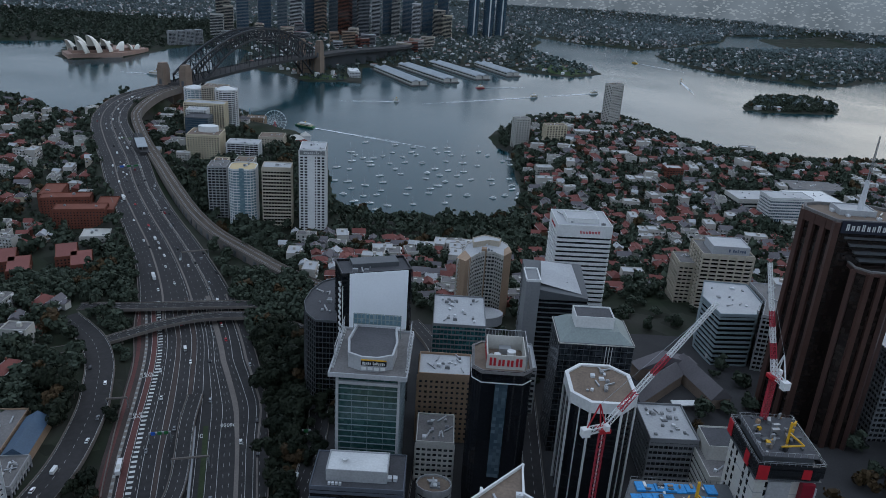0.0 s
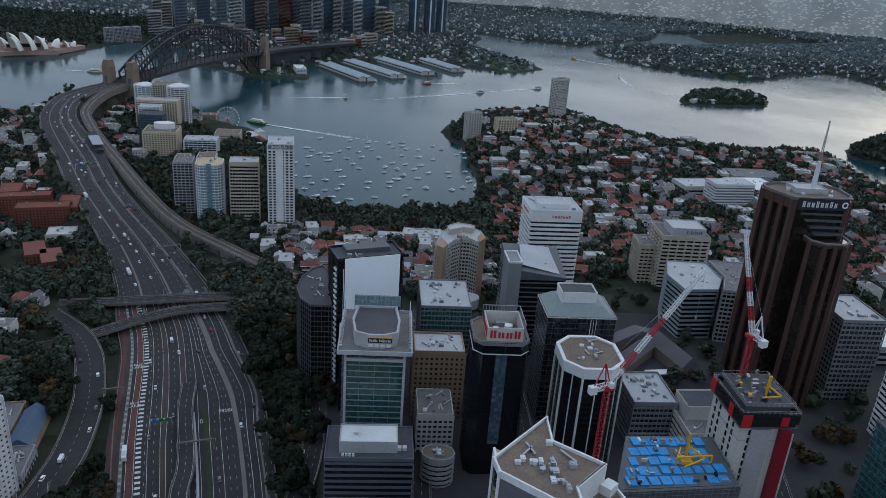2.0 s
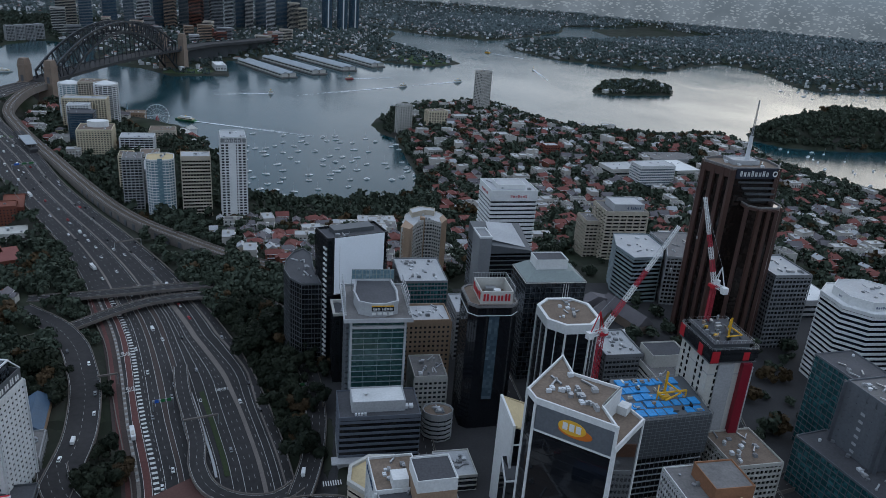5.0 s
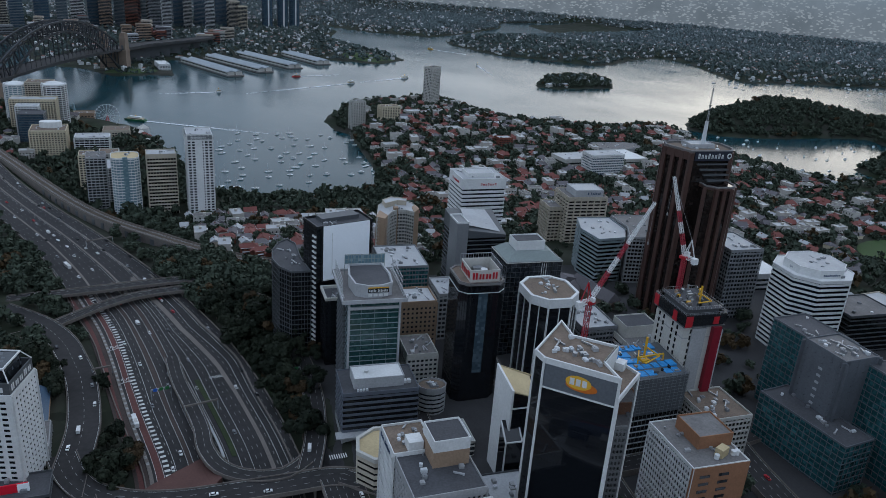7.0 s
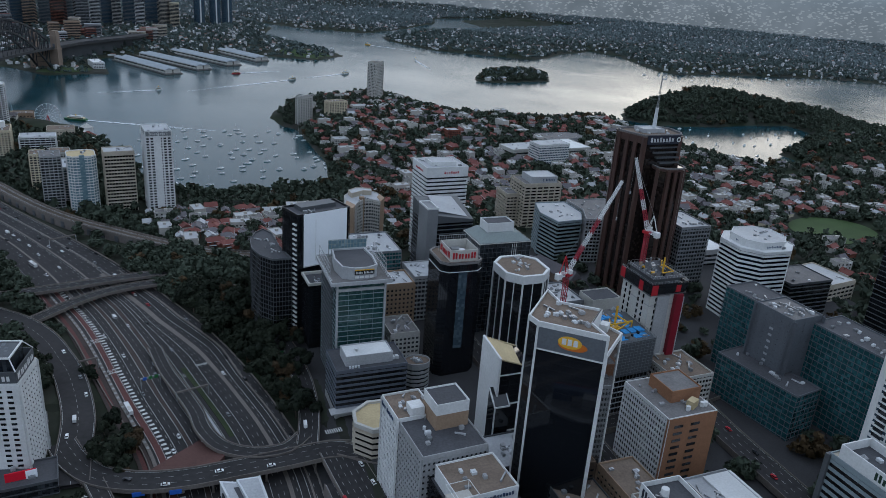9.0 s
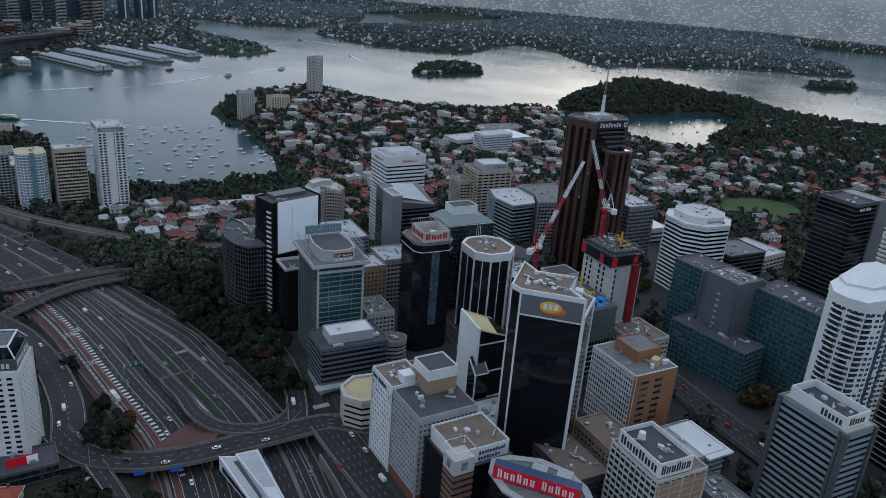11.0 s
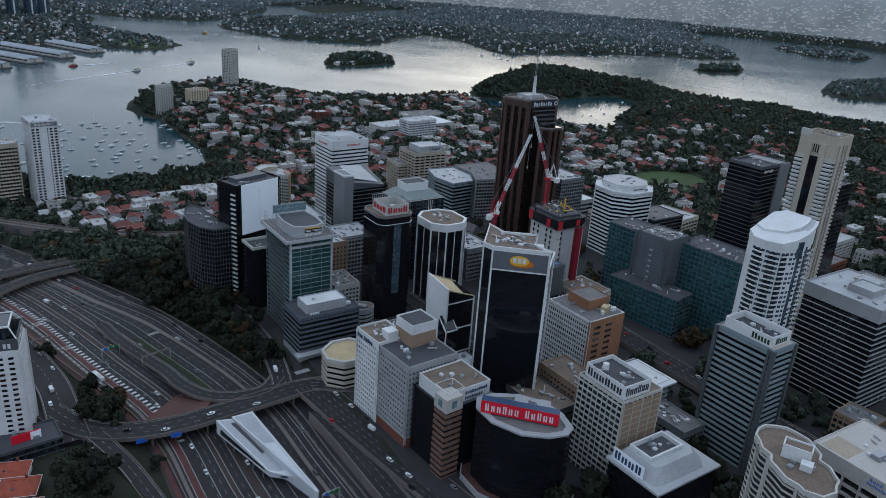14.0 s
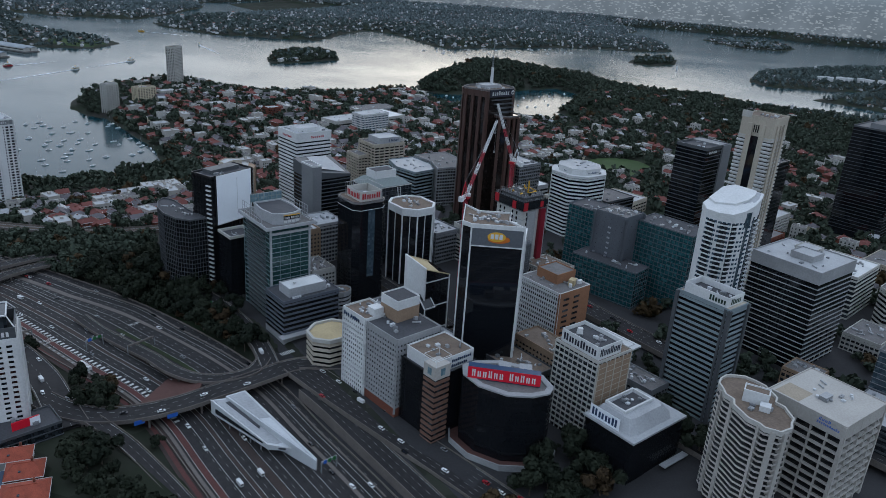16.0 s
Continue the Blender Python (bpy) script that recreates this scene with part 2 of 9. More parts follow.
def water_mat():
    m, n, l, p = node_mat("harbour_water")
    geo = n.new("ShaderNodeNewGeometry")
    mp = n.new("ShaderNodeMapping")
    mp.inputs["Scale"].default_value = (1.0, 0.45, 1.0)
    mp.inputs["Rotation"].default_value = (0, 0, 0.5)
    a, b, c = (n.new("ShaderNodeTexNoise") for _ in range(3))
    for x, s, d in ((a, 0.22, 3), (b, 0.02, 4), (c, 0.004, 4)):
        x.inputs["Scale"].default_value, x.inputs["Detail"].default_value = s, d
    l.new(geo.outputs["Position"], mp.inputs["Vector"])
    l.new(mp.outputs[0], a.inputs["Vector"])
    l.new(mp.outputs[0], b.inputs["Vector"])
    l.new(geo.outputs["Position"], c.inputs["Vector"])
    add = n.new("ShaderNodeMath")
    add.operation = "MULTIPLY_ADD"
    add.inputs[1].default_value = 4.0
    l.new(b.outputs[0], add.inputs[0])
    l.new(a.outputs[0], add.inputs[2])
    bp = n.new("ShaderNodeBump")
    bp.inputs["Strength"].default_value, bp.inputs["Distance"].default_value = 0.14, 1.0
    l.new(add.outputs[0], bp.inputs["Height"])
    l.new(bp.outputs[0], p.inputs["Normal"])
    rr = n.new("ShaderNodeMapRange")
    rr.inputs["From Min"].default_value, rr.inputs["From Max"].default_value = 0.35, 0.65
    rr.inputs["To Min"].default_value, rr.inputs["To Max"].default_value = 0.09, 0.2
    l.new(c.outputs[0], rr.inputs["Value"])
    l.new(rr.outputs[0], p.inputs["Roughness"])
    p.inputs["Base Color"].default_value = (0.006, 0.034, 0.042, 1)
    p.inputs["IOR"].default_value = 1.24
    return m


M["ground"], M["water"] = ground_mat(), water_mat()


def distance_mat():
    """A glowing backdrop of far country: woods, suburbs and inlets laid out on the level ground beyond, with evening
    haze painted in, paler the farther off.
    """
    m, n, l, p = node_mat("far_country")

    def math_node(op, a, b):
        k = n.new("ShaderNodeMath")
        k.operation = op
        for i, q in enumerate((a, b)):
            if isinstance(q, (int, float)):
                k.inputs[i].default_value = q
            else:
                l.new(q, k.inputs[i])
        return k.outputs[0]

    geo, xyz = n.new("ShaderNodeNewGeometry"), n.new("ShaderNodeSeparateXYZ")
    l.new(geo.outputs["Position"], xyz.inputs[0])
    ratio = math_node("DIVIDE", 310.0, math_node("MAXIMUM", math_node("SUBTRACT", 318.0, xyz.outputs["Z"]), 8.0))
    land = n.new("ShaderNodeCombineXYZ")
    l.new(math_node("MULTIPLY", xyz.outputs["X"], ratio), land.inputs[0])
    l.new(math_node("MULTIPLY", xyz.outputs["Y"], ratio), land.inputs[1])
    woods, inlet, roofs = n.new("ShaderNodeTexNoise"), n.new("ShaderNodeTexNoise"), n.new("ShaderNodeTexVoronoi")
    for k, sc, d in ((woods, 0.006, 7), (inlet, 0.00045, 3)):
        k.inputs["Scale"].default_value, k.inputs["Detail"].default_value = sc, d
        l.new(land.outputs[0], k.inputs["Vector"])
    l.new(geo.outputs["Position"], woods.inputs["Vector"])
    roofs.inputs["Scale"].default_value = 0.07
    stand = n.new("ShaderNodeMapping")
    stand.inputs["Scale"].default_value = (1.0, 1.0, 2.2)
    l.new(geo.outputs["Position"], stand.inputs["Vector"])
    l.new(stand.outputs[0], roofs.inputs["Vector"])
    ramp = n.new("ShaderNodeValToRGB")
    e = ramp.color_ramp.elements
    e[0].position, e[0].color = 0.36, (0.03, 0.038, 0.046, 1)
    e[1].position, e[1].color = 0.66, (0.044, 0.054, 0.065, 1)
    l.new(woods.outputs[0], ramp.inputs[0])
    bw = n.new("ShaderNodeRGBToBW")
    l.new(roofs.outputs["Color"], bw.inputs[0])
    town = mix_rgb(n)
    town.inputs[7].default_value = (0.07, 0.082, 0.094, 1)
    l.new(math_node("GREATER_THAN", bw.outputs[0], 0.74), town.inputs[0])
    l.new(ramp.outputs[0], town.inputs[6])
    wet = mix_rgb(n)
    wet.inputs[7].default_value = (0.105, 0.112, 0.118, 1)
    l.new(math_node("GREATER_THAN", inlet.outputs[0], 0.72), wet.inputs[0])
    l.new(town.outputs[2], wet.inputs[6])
    # haze colour painted over the land, thicker with range
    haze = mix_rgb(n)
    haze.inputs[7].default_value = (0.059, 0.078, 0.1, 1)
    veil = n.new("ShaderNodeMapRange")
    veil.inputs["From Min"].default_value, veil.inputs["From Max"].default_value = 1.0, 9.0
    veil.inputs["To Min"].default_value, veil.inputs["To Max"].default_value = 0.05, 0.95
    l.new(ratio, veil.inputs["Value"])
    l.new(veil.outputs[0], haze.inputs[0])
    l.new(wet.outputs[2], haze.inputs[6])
    # the whole picture is emitted; the ring takes no light of its own
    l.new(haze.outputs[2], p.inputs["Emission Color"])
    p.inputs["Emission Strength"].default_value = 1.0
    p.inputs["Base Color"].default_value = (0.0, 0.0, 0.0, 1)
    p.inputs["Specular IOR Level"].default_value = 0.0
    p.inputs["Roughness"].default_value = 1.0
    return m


M["distance"] = distance_mat()


# ---- mesh helpers ----
class Geo:
    """Collects vertices and faces of one mesh."""

    def __init__(self):
        self.v, self.f = [], []

    def add(self, v, f):
        k = len(self.v)
        self.v += [tuple(p) for p in v]
        self.f += [tuple(i + k for i in g) for g in f]
        return self

    def prism(self, poly, z0, z1):
        n = len(poly)
        tops = z1 if isinstance(z1, (list, tuple)) else [z1] * n
        self.add([(x, y, z0) for x, y in poly] + [(x, y, z) for (x, y), z in zip(poly, tops)],
                 [tuple(range(n))[::-1], tuple(range(n, 2 * n))] + [(i, (i + 1) % n, (i + 1) % n + n, i + n) for i in range(n)])
        return self

    def ring(self, outer, inner, z0, z1):
        n = len(outer)
        v = [(x, y, z) for z in (z0, z1) for p in (outer, inner) for x, y in p]
        f = []
        for i in range(n):
            j = (i + 1) % n
            f += [(i, j, j + 2 * n, i + 2 * n), (j + n, i + n, i + 3 * n, j + 3 * n), (i + 2 * n, j + 2 * n, j + 3 * n, i + 3 * n), (j, i, i + n, j + n)]
        return self.add(v, f)

    def box(self, cx, cy, z0, w, d, h, a=0.0):
        return self.prism(rect(cx, cy, w, d, a), z0, z0 + h)

    def beam(self, p, q, w, h=None):
        p, q, h = Vector(p), Vector(q), h or w
        ax = (q - p).normalized()
        side = ax.cross(Vector((0, 0, 1)))
        side = side.normalized() if side.length > 1e-4 else Vector((1, 0, 0))
        up = side.cross(ax)
        c = [(s * side * w / 2 + t * up * h / 2) for s, t in ((-1, -1), (1, -1), (1, 1), (-1, 1))]
        return self.add([p + k for k in c] + [q + k for k in c],
                        [(3, 2, 1, 0), (4, 5, 6, 7)] + [(i, (i + 1) % 4, (i + 1) % 4 + 4, i + 4) for i in range(4)])

    def cyl(self, x, y, z0, z1, r0, r1=None, n=12):
        r1 = r0 if r1 is None else r1
        v = [(x + r * math.cos(i * math.tau / n), y + r * math.sin(i * math.tau / n), z) for z, r in ((z0, r0), (z1, r1)) for i in range(n)]
        return self.add(v, [tuple(range(n))[::-1], tuple(range(n, 2 * n))] + [(i, (i + 1) % n, (i + 1) % n + n, i + n) for i in range(n)])

    def mesh(self, name, material):
        me = bpy.data.meshes.new(name)
        me.from_pydata(self.v, [], self.f)
        me.materials.append(material)
        return me


def rect(cx, cy, w, d, a=0.0):
    c, s = math.cos(radians(a)), math.sin(radians(a))
    return [(cx + x * c - y * s, cy + x * s + y * c) for x, y in ((-w / 2, -d / 2), (w / 2, -d / 2), (w / 2, d / 2), (-w / 2, d / 2))]


def corner(px, py, w, d, a=4.0, cut=0.0):
    """A rectangle from its front-left corner, w wide and d deep; cut chamfers its corners."""
    c, s = math.cos(radians(a)), math.sin(radians(a))
    k = cut
    pts = ((0, 0), (w, 0), (w, d), (0, d)) if not k else ((k, 0), (w - k, 0), (w, k), (w, d - k), (w - k, d), (k, d), (0, d - k), (0, k))
    return [(px + x * c - y * s, py + x * s + y * c) for x, y in pts]


def local(px, py, a, x, y):
    c, s = math.cos(radians(a)), math.sin(radians(a))
    return (px + x * c - y * s, py + x * s + y * c)


def oval(cx, cy, rx, ry, a=0.0, n=24):
    c, s = math.cos(radians(a)), math.sin(radians(a))
    return [(cx + rx * math.cos(t) * c - ry * math.sin(t) * s, cy + rx * math.cos(t) * s + ry * math.sin(t) * c) for t in (i * math.tau / n for i in range(n))]


def inset(poly, d):
    """The outline moved inwards by d (outwards where d is negative)."""
    out, n = [], len(poly)
    for i in range(n):
        a, b, c = Vector(poly[i - 1]), Vector(poly[i]), Vector(poly[(i + 1) % n])
        u, v = (b - a).normalized(), (c - b).normalized()
        nu, nv = Vector((-u.y, u.x)), Vector((-v.y, v.x))
        k = max(0.35, 1 + nu.dot(nv))
        out.append(tuple(b + (nu + nv) * (d / k)))
    return out


def part(name, geo, material, parent=None, label=""):
    """One mesh object, under its thing."""
    ob = new(name, geo if isinstance(geo, bpy.types.Mesh) else geo.mesh(name, M[material]))
    if parent:
        ob.parent = parent
    return tagged(ob, label) if label else ob


def thing(name, label, category, group="", kind="", at=(0, 0, 0)):
    ob = new(name)
    ob.location = at
    ob.empty_display_size = 1
    return tagged(ob, label, category, group, kind)


def shift(ob, x, y, z):
    ob.location = (x, y, z)
    return ob


# ---- the lie of the land ----
NORTH = [(-4900, -4900), (-4900, 1500), (-2400, 1500), (-1500, 1420), (-933, 1369), (-865, 1368), (-763, 1290), (-720, 1320), (-690, 1420), (-560, 1450),
         (-476, 1399), (-407, 1337), (-335, 1302), (-301, 1239), (-235, 1085), (-202, 966), (-179, 911), (-145, 886), (-101, 876), (-39, 892),
         (9, 911), (41, 928), (56, 1038), (46, 1172), (38, 1279), (15, 1304), (0, 1380), (12, 1441), (60, 1540), (150, 1610)]
NORTH += [(240, 1630), (296, 1610), (330, 1520), (364, 1439), (441, 1338), (519, 1309), (621, 1329), (700, 1320), (709, 1204), (683, 1105),
          (754, 955), (857, 967), (931, 967), (936, 1076), (1007, 1124), (1170, 1233), (1183, 1332), (1071, 1339), (963, 1322), (829, 1330),
          (778, 1388), (805, 1456), (901, 1534), (1055, 1600), (1250, 1560), (1400, 1440), (1418, 1263), (1481, 1177), (1539, 1128), (1533, 984)]
NORTH += [(1601, 853), (1680, 713), (2100, 520), (3000, 100), (4900, -600), (4900, -4900)]
GOAT = [(620, 1959), (599, 1883), (645, 1866), (734, 1889), (829, 1913), (878, 2019), (846, 2081), (698, 2091)]
WEST = [(564, 2925), (582, 2770), (677, 2560), (782, 2510), (845, 2460), (989, 2393), (1079, 2461), (1172, 2571), (1381, 2718), (1434, 2577),
        (1374, 2202), (1394, 2122), (1553, 2160), (1970, 2138), (2165, 2074), (2220, 2000), (2449, 1983), (2677, 2202), (2734, 2534), (3168, 2806),
        (3207, 3013), (3450, 3380), (3150, 3500), (2300, 4150), (1836, 3845), (1430, 3559), (1043, 3316), (768, 3171), (575, 2968)]
SOUTH = [(-4900, 2700), (-2400, 2300), (-1431, 2124), (-1317, 2201), (-1286, 2254), (-1214, 2074), (-1154, 1930), (-1097, 1880), (-991, 1995), (-960, 2224),
         (-940, 2330), (-760, 2300), (-700, 2050), (-600, 1930), (-545, 1921), (-461, 1822), (-398, 1851), (-332, 1860), (-378, 2113), (-250, 2200),
         (-148, 2250), (-32, 2300), (53, 2260), (206, 2211), (307, 2327), (277, 2458), (212, 2558), (125, 2737), (108, 2901), (158, 3131)]
SOUTH += [(90, 3400), (71, 3552), (118, 3328), (295, 3157), (447, 3113), (528, 3067), (723, 3285), (1011, 3695), (1110, 4026), (1700, 4400), (1200, 4900), (-4900, 4900)]
DOCK = [(1250, 3985), (1239, 3608), (1298, 3494), (1882, 4010), (1726, 4330)]
SPECTACLE = [(1885, 1723), (1916, 1650), (2069, 1657), (2195, 1760), (2176, 1843), (2000, 1800)]
COCKATOO = [(3197, 2415), (3026, 2082), (3206, 1928), (3407, 1997), (3615, 2211), (3471, 2425)]
POINT = [(1982, 1297), (1940, 1198), (2040, 1146), (2093, 1083), (2301, 1016), (2800, 800), (4800, 300), (4900, 1500), (3300, 1330), (2580, 1450), (2262, 1452)]
POINT_B = [(1853, 999), (1861, 937), (1881, 811), (2185, 620), (2700, 520), (2400, 900), (2185, 1002), (1983, 1012)]
FARWEST = [(3480, 3300), (3700, 3020), (4300, 3100), (4900, 4900), (2600, 4900), (3100, 4400), (3400, 3900)]
LANDS = [(NORTH, 0), (GOAT, 22), (WEST, 26), (SOUTH, 16), (DOCK, 3), (SPECTACLE, 10), (COCKATOO, 10), (POINT, 24), (POINT_B, 24), (FARWEST, 20)]
# heights (x, y, z) of the northern shore
HILLS = [(-700, 1230, 14), (-560, 1150, 22), (-480, 980, 22), (-450, 780, 18), (-380, 640, 26), (-170, 790, 24), (-100, 760, 24), (-170, 650, 34), (-100, 560, 40),
         (0, 680, 30), (60, 800, 16), (110, 950, 16), (160, 1120, 24), (180, 1300, 26), (240, 1480, 12), (100, 1400, 14), (320, 1180, 32), (480, 1100, 30)]
HILLS += [(560, 1000, 32), (640, 800, 28), (0, 400, 47), (0, 250, 48), (100, 320, 54), (150, 420, 58), (210, 260, 56), (300, 360, 54), (240, 560, 50),
          (340, 150, 56), (110, 90, 50), (0, 90, 46), (500, 420, 46), (600, 600, 32), (880, 800, 32), (880, 560, 38), (1120, 950, 22), (1080, 1460, 50), (930, 1430, 36)]
HILLS += [(1200, 1380, 24), (1350, 1250, 8), (1460, 1050, 8), (1320, 1000, 14), (600, 0, 66), (-230, 310, 42), (-310, 450, 40), (-260, 120, 46), (-700, 300, 40), (0, -400, 70), (700, -500, 70)]
# the motorway: x, y, half width, z
MOTORWAY = [(-100, -160, 40, 38), (-106, 60, 40, 38), (-110, 150, 40, 38), (-113, 200, 40, 37.5), (-116, 253, 41, 37.5), (-125, 297, 41, 37.5), (-138, 338, 43, 37), (-154, 384, 44, 36),
            (-170, 428, 43, 35), (-187, 470, 41, 33.5), (-213, 522, 40, 32.5), (-243, 580, 35, 33.5), (-290, 655, 30, 35.5), (-345, 733, 27, 38), (-400, 815, 27, 40),
            (-460, 915, 28, 42), (-520, 1008, 27, 43.5), (-572, 1095, 25, 45), (-607, 1180, 23, 46.5), (-624, 1265, 22, 47.5), (-614, 1345, 21, 48.5), (-597, 1393, 21, 49)]


def smooth_line(rows, step=8.0):
    """Rows along a soft curve through the given ones."""
    p, out = np.array(rows, float), []
    for i in range(len(p) - 1):
        a, b, c, d = p[max(i - 1, 0)], p[i], p[i + 1], p[min(i + 2, len(p) - 1)]
        n = max(1, int(np.hypot(*(c - b)[:2]) / step))
        for t in np.arange(n) / n:
            out.append(0.5 * (2 * b + (c - a) * t + (2 * a - 5 * b + 4 * c - d) * t**2 + (3 * b - a - 3 * c + d) * t**3))
    return np.array(out + [p[-1]])


WAY = smooth_line(MOTORWAY, 10)


def coast(x, y, poly):
    """Distance to an outline: positive on land."""
    p = np.array(poly, float)
    q = np.roll(p, -1, 0)
    best, inside = np.full(x.shape, 1e18), np.zeros(x.shape, bool)
    for (ax, ay), (bx, by) in zip(p, q):
        dx, dy = bx - ax, by - ay
        t = np.clip(((x - ax) * dx + (y - ay) * dy) / (dx * dx + dy * dy), 0, 1)
        best = np.minimum(best, (x - ax - t * dx) ** 2 + (y - ay - t * dy) ** 2)
        if ay != by:
            inside ^= ((ay > y) != (by > y)) & (x < dx * (y - ay) / dy + ax)
    return np.where(inside, 1, -1) * np.sqrt(best)


def soft(t):
    t = np.clip(t, 0, 1)
    return t * t * (3 - 2 * t)


def heights(x, y):
    x, y = np.asarray(x, float), np.asarray(y, float)
    z = np.full(x.shape, -6.0)
    hp = np.array(HILLS)
    num, den = np.zeros(x.shape), np.zeros(x.shape)
    for hx, hy, hz in hp:
        w = 1 / ((x - hx) ** 2 + (y - hy) ** 2 + 3000) ** 1.6
        num, den = num + w * hz, den + w
    north = num / den
    for poly, top in LANDS:
        d = coast(x, y, poly)
        want = north if top == 0 else top * (0.75 + 0.25 * np.sin(x / 170.0 + 1) * np.cos(y / 140.0))
        reach = 70.0 if top == 0 else 110.0
        land = 2.2 + (want - 2.2) * soft(d / reach)
        z = np.maximum(z, np.where(d > 0, land, np.where(d > -10, 2.2 + 0.82 * d, -6.0)))
    r = np.hypot(x, y)
    rise = np.clip(r - 4300, 0, None) ** 2 * 0.00012
    edge_r = 4640 + 70 * np.sin(x / 260.0) * np.cos(y / 190.0) + 40 * np.sin(y / 75.0)
    z = np.where(r > edge_r, np.maximum(z, 4), z) + np.where(z > -2, rise, np.where(r > edge_r, rise, 0))
    # the motorway's cutting and bank
    best, wz, wh = np.full(x.shape, 1e9), np.zeros(x.shape), np.zeros(x.shape)
    for wx, wy, h, zz in WAY:
        d = np.hypot(x - wx, y - wy) - h
        near = d < best
        best, wz = np.where(near, d, best), np.where(near, zz, wz)
    k = soft((26 - best) / 24)
    return np.where((z > 0) & (y < 1330), z * (1 - k) + (wz - 0.9) * k, z)


def axis(edges):
    out = []
    for a, b, s in edges:
        out += list(np.arange(a, b, s))
    return np.array(out + [edges[-1][1]])


GX = axis([(-4900, -1900, 100), (-1900, -720, 22), (-720, 480, 8), (480, 1700, 16), (1700, 2700, 26), (2700, 4900, 60)])
GY = axis([(-4900, -600, 140), (-600, 0, 24), (0, 1200, 8), (1200, 2700, 18), (2700, 4900, 42)])
XX, YY = np.meshgrid(GX, GY)
ZZ = heights(XX, YY)


def ground_z(x, y):
    i, j = np.clip(np.searchsorted(GX, x) - 1, 0, len(GX) - 2), np.clip(np.searchsorted(GY, y) - 1, 0, len(GY) - 2)
    u, v = (x - GX[i]) / (GX[i + 1] - GX[i]), (y - GY[j]) / (GY[j + 1] - GY[j])
    return float((ZZ[j, i] * (1 - u) + ZZ[j, i + 1] * u) * (1 - v) + (ZZ[j + 1, i] * (1 - u) + ZZ[j + 1, i + 1] * u) * v)


def build_ground():
    ny, nx = XX.shape
    v = np.stack([XX, YY, ZZ], -1).reshape(-1, 3)
    k = (np.arange(ny - 1)[:, None] * nx + np.arange(nx - 1)).ravel()
    me = bpy.data.meshes.new("ground")
    me.from_pydata(v.tolist(), [], np.stack([k, k + 1, k + nx + 1, k + nx], -1).tolist())
    me.materials.append(M["ground"])
    me.shade_smooth()
    tagged(new("ground", me), "rolling suburban land around a harbour", "ground", kind="structure")
    g = Geo().add([(-4950, -4950, 0), (4950, -4950, 0), (4950, 4950, 0), (-4950, 4950, 0)], [(0, 1, 2, 3)])
    tagged(part("water", g, "water"), "calm grey-blue harbour water under overcast sky", "water", kind="structure")


build_ground()


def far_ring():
    """The country beyond the suburbs, too far off to shift: an upright ring that glows, painted as low pale hills."""
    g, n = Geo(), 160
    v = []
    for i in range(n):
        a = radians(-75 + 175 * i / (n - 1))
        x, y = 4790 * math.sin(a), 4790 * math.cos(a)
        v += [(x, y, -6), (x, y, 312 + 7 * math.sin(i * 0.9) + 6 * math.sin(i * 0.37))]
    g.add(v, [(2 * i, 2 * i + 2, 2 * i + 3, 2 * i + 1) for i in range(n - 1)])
    tagged(part("backdrop", g, "distance"), "glowing backdrop painted as hazy far hills and suburbs on the horizon", "backdrop", kind="structure")


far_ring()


def draped(name, label, x0, x1, y0, y1, step, material, lift=0.3):
    """A paved sheet that follows the ground."""
    xs, ys = np.arange(x0, x1 + 1, step), np.arange(y0, y1 + 1, step)
    nx = len(xs)
    v = [(x, y, ground_z(x, y) + lift) for y in ys for x in xs]
    f = [(j * nx + i, j * nx + i + 1, (j + 1) * nx + i + 1, (j + 1) * nx + i) for j in range(len(ys) - 1) for i in range(nx - 1)]
    tagged(part(name, Geo().add(v, f), material), label, "pavement", kind="structure")


draped("pavement", "dark paved city streets and forecourts", -76, 420, -140, 545, 8, "pave")


# ---- towers ----
def spread(p, q, gap):
    """Even stations between two points, ends left out."""
    n = max(1, round(math.dist(p, q) / gap))
    return [(p[0] + (q[0] - p[0]) * i / n, p[1] + (q[1] - p[1]) * i / n) for i in range(n + 1)]


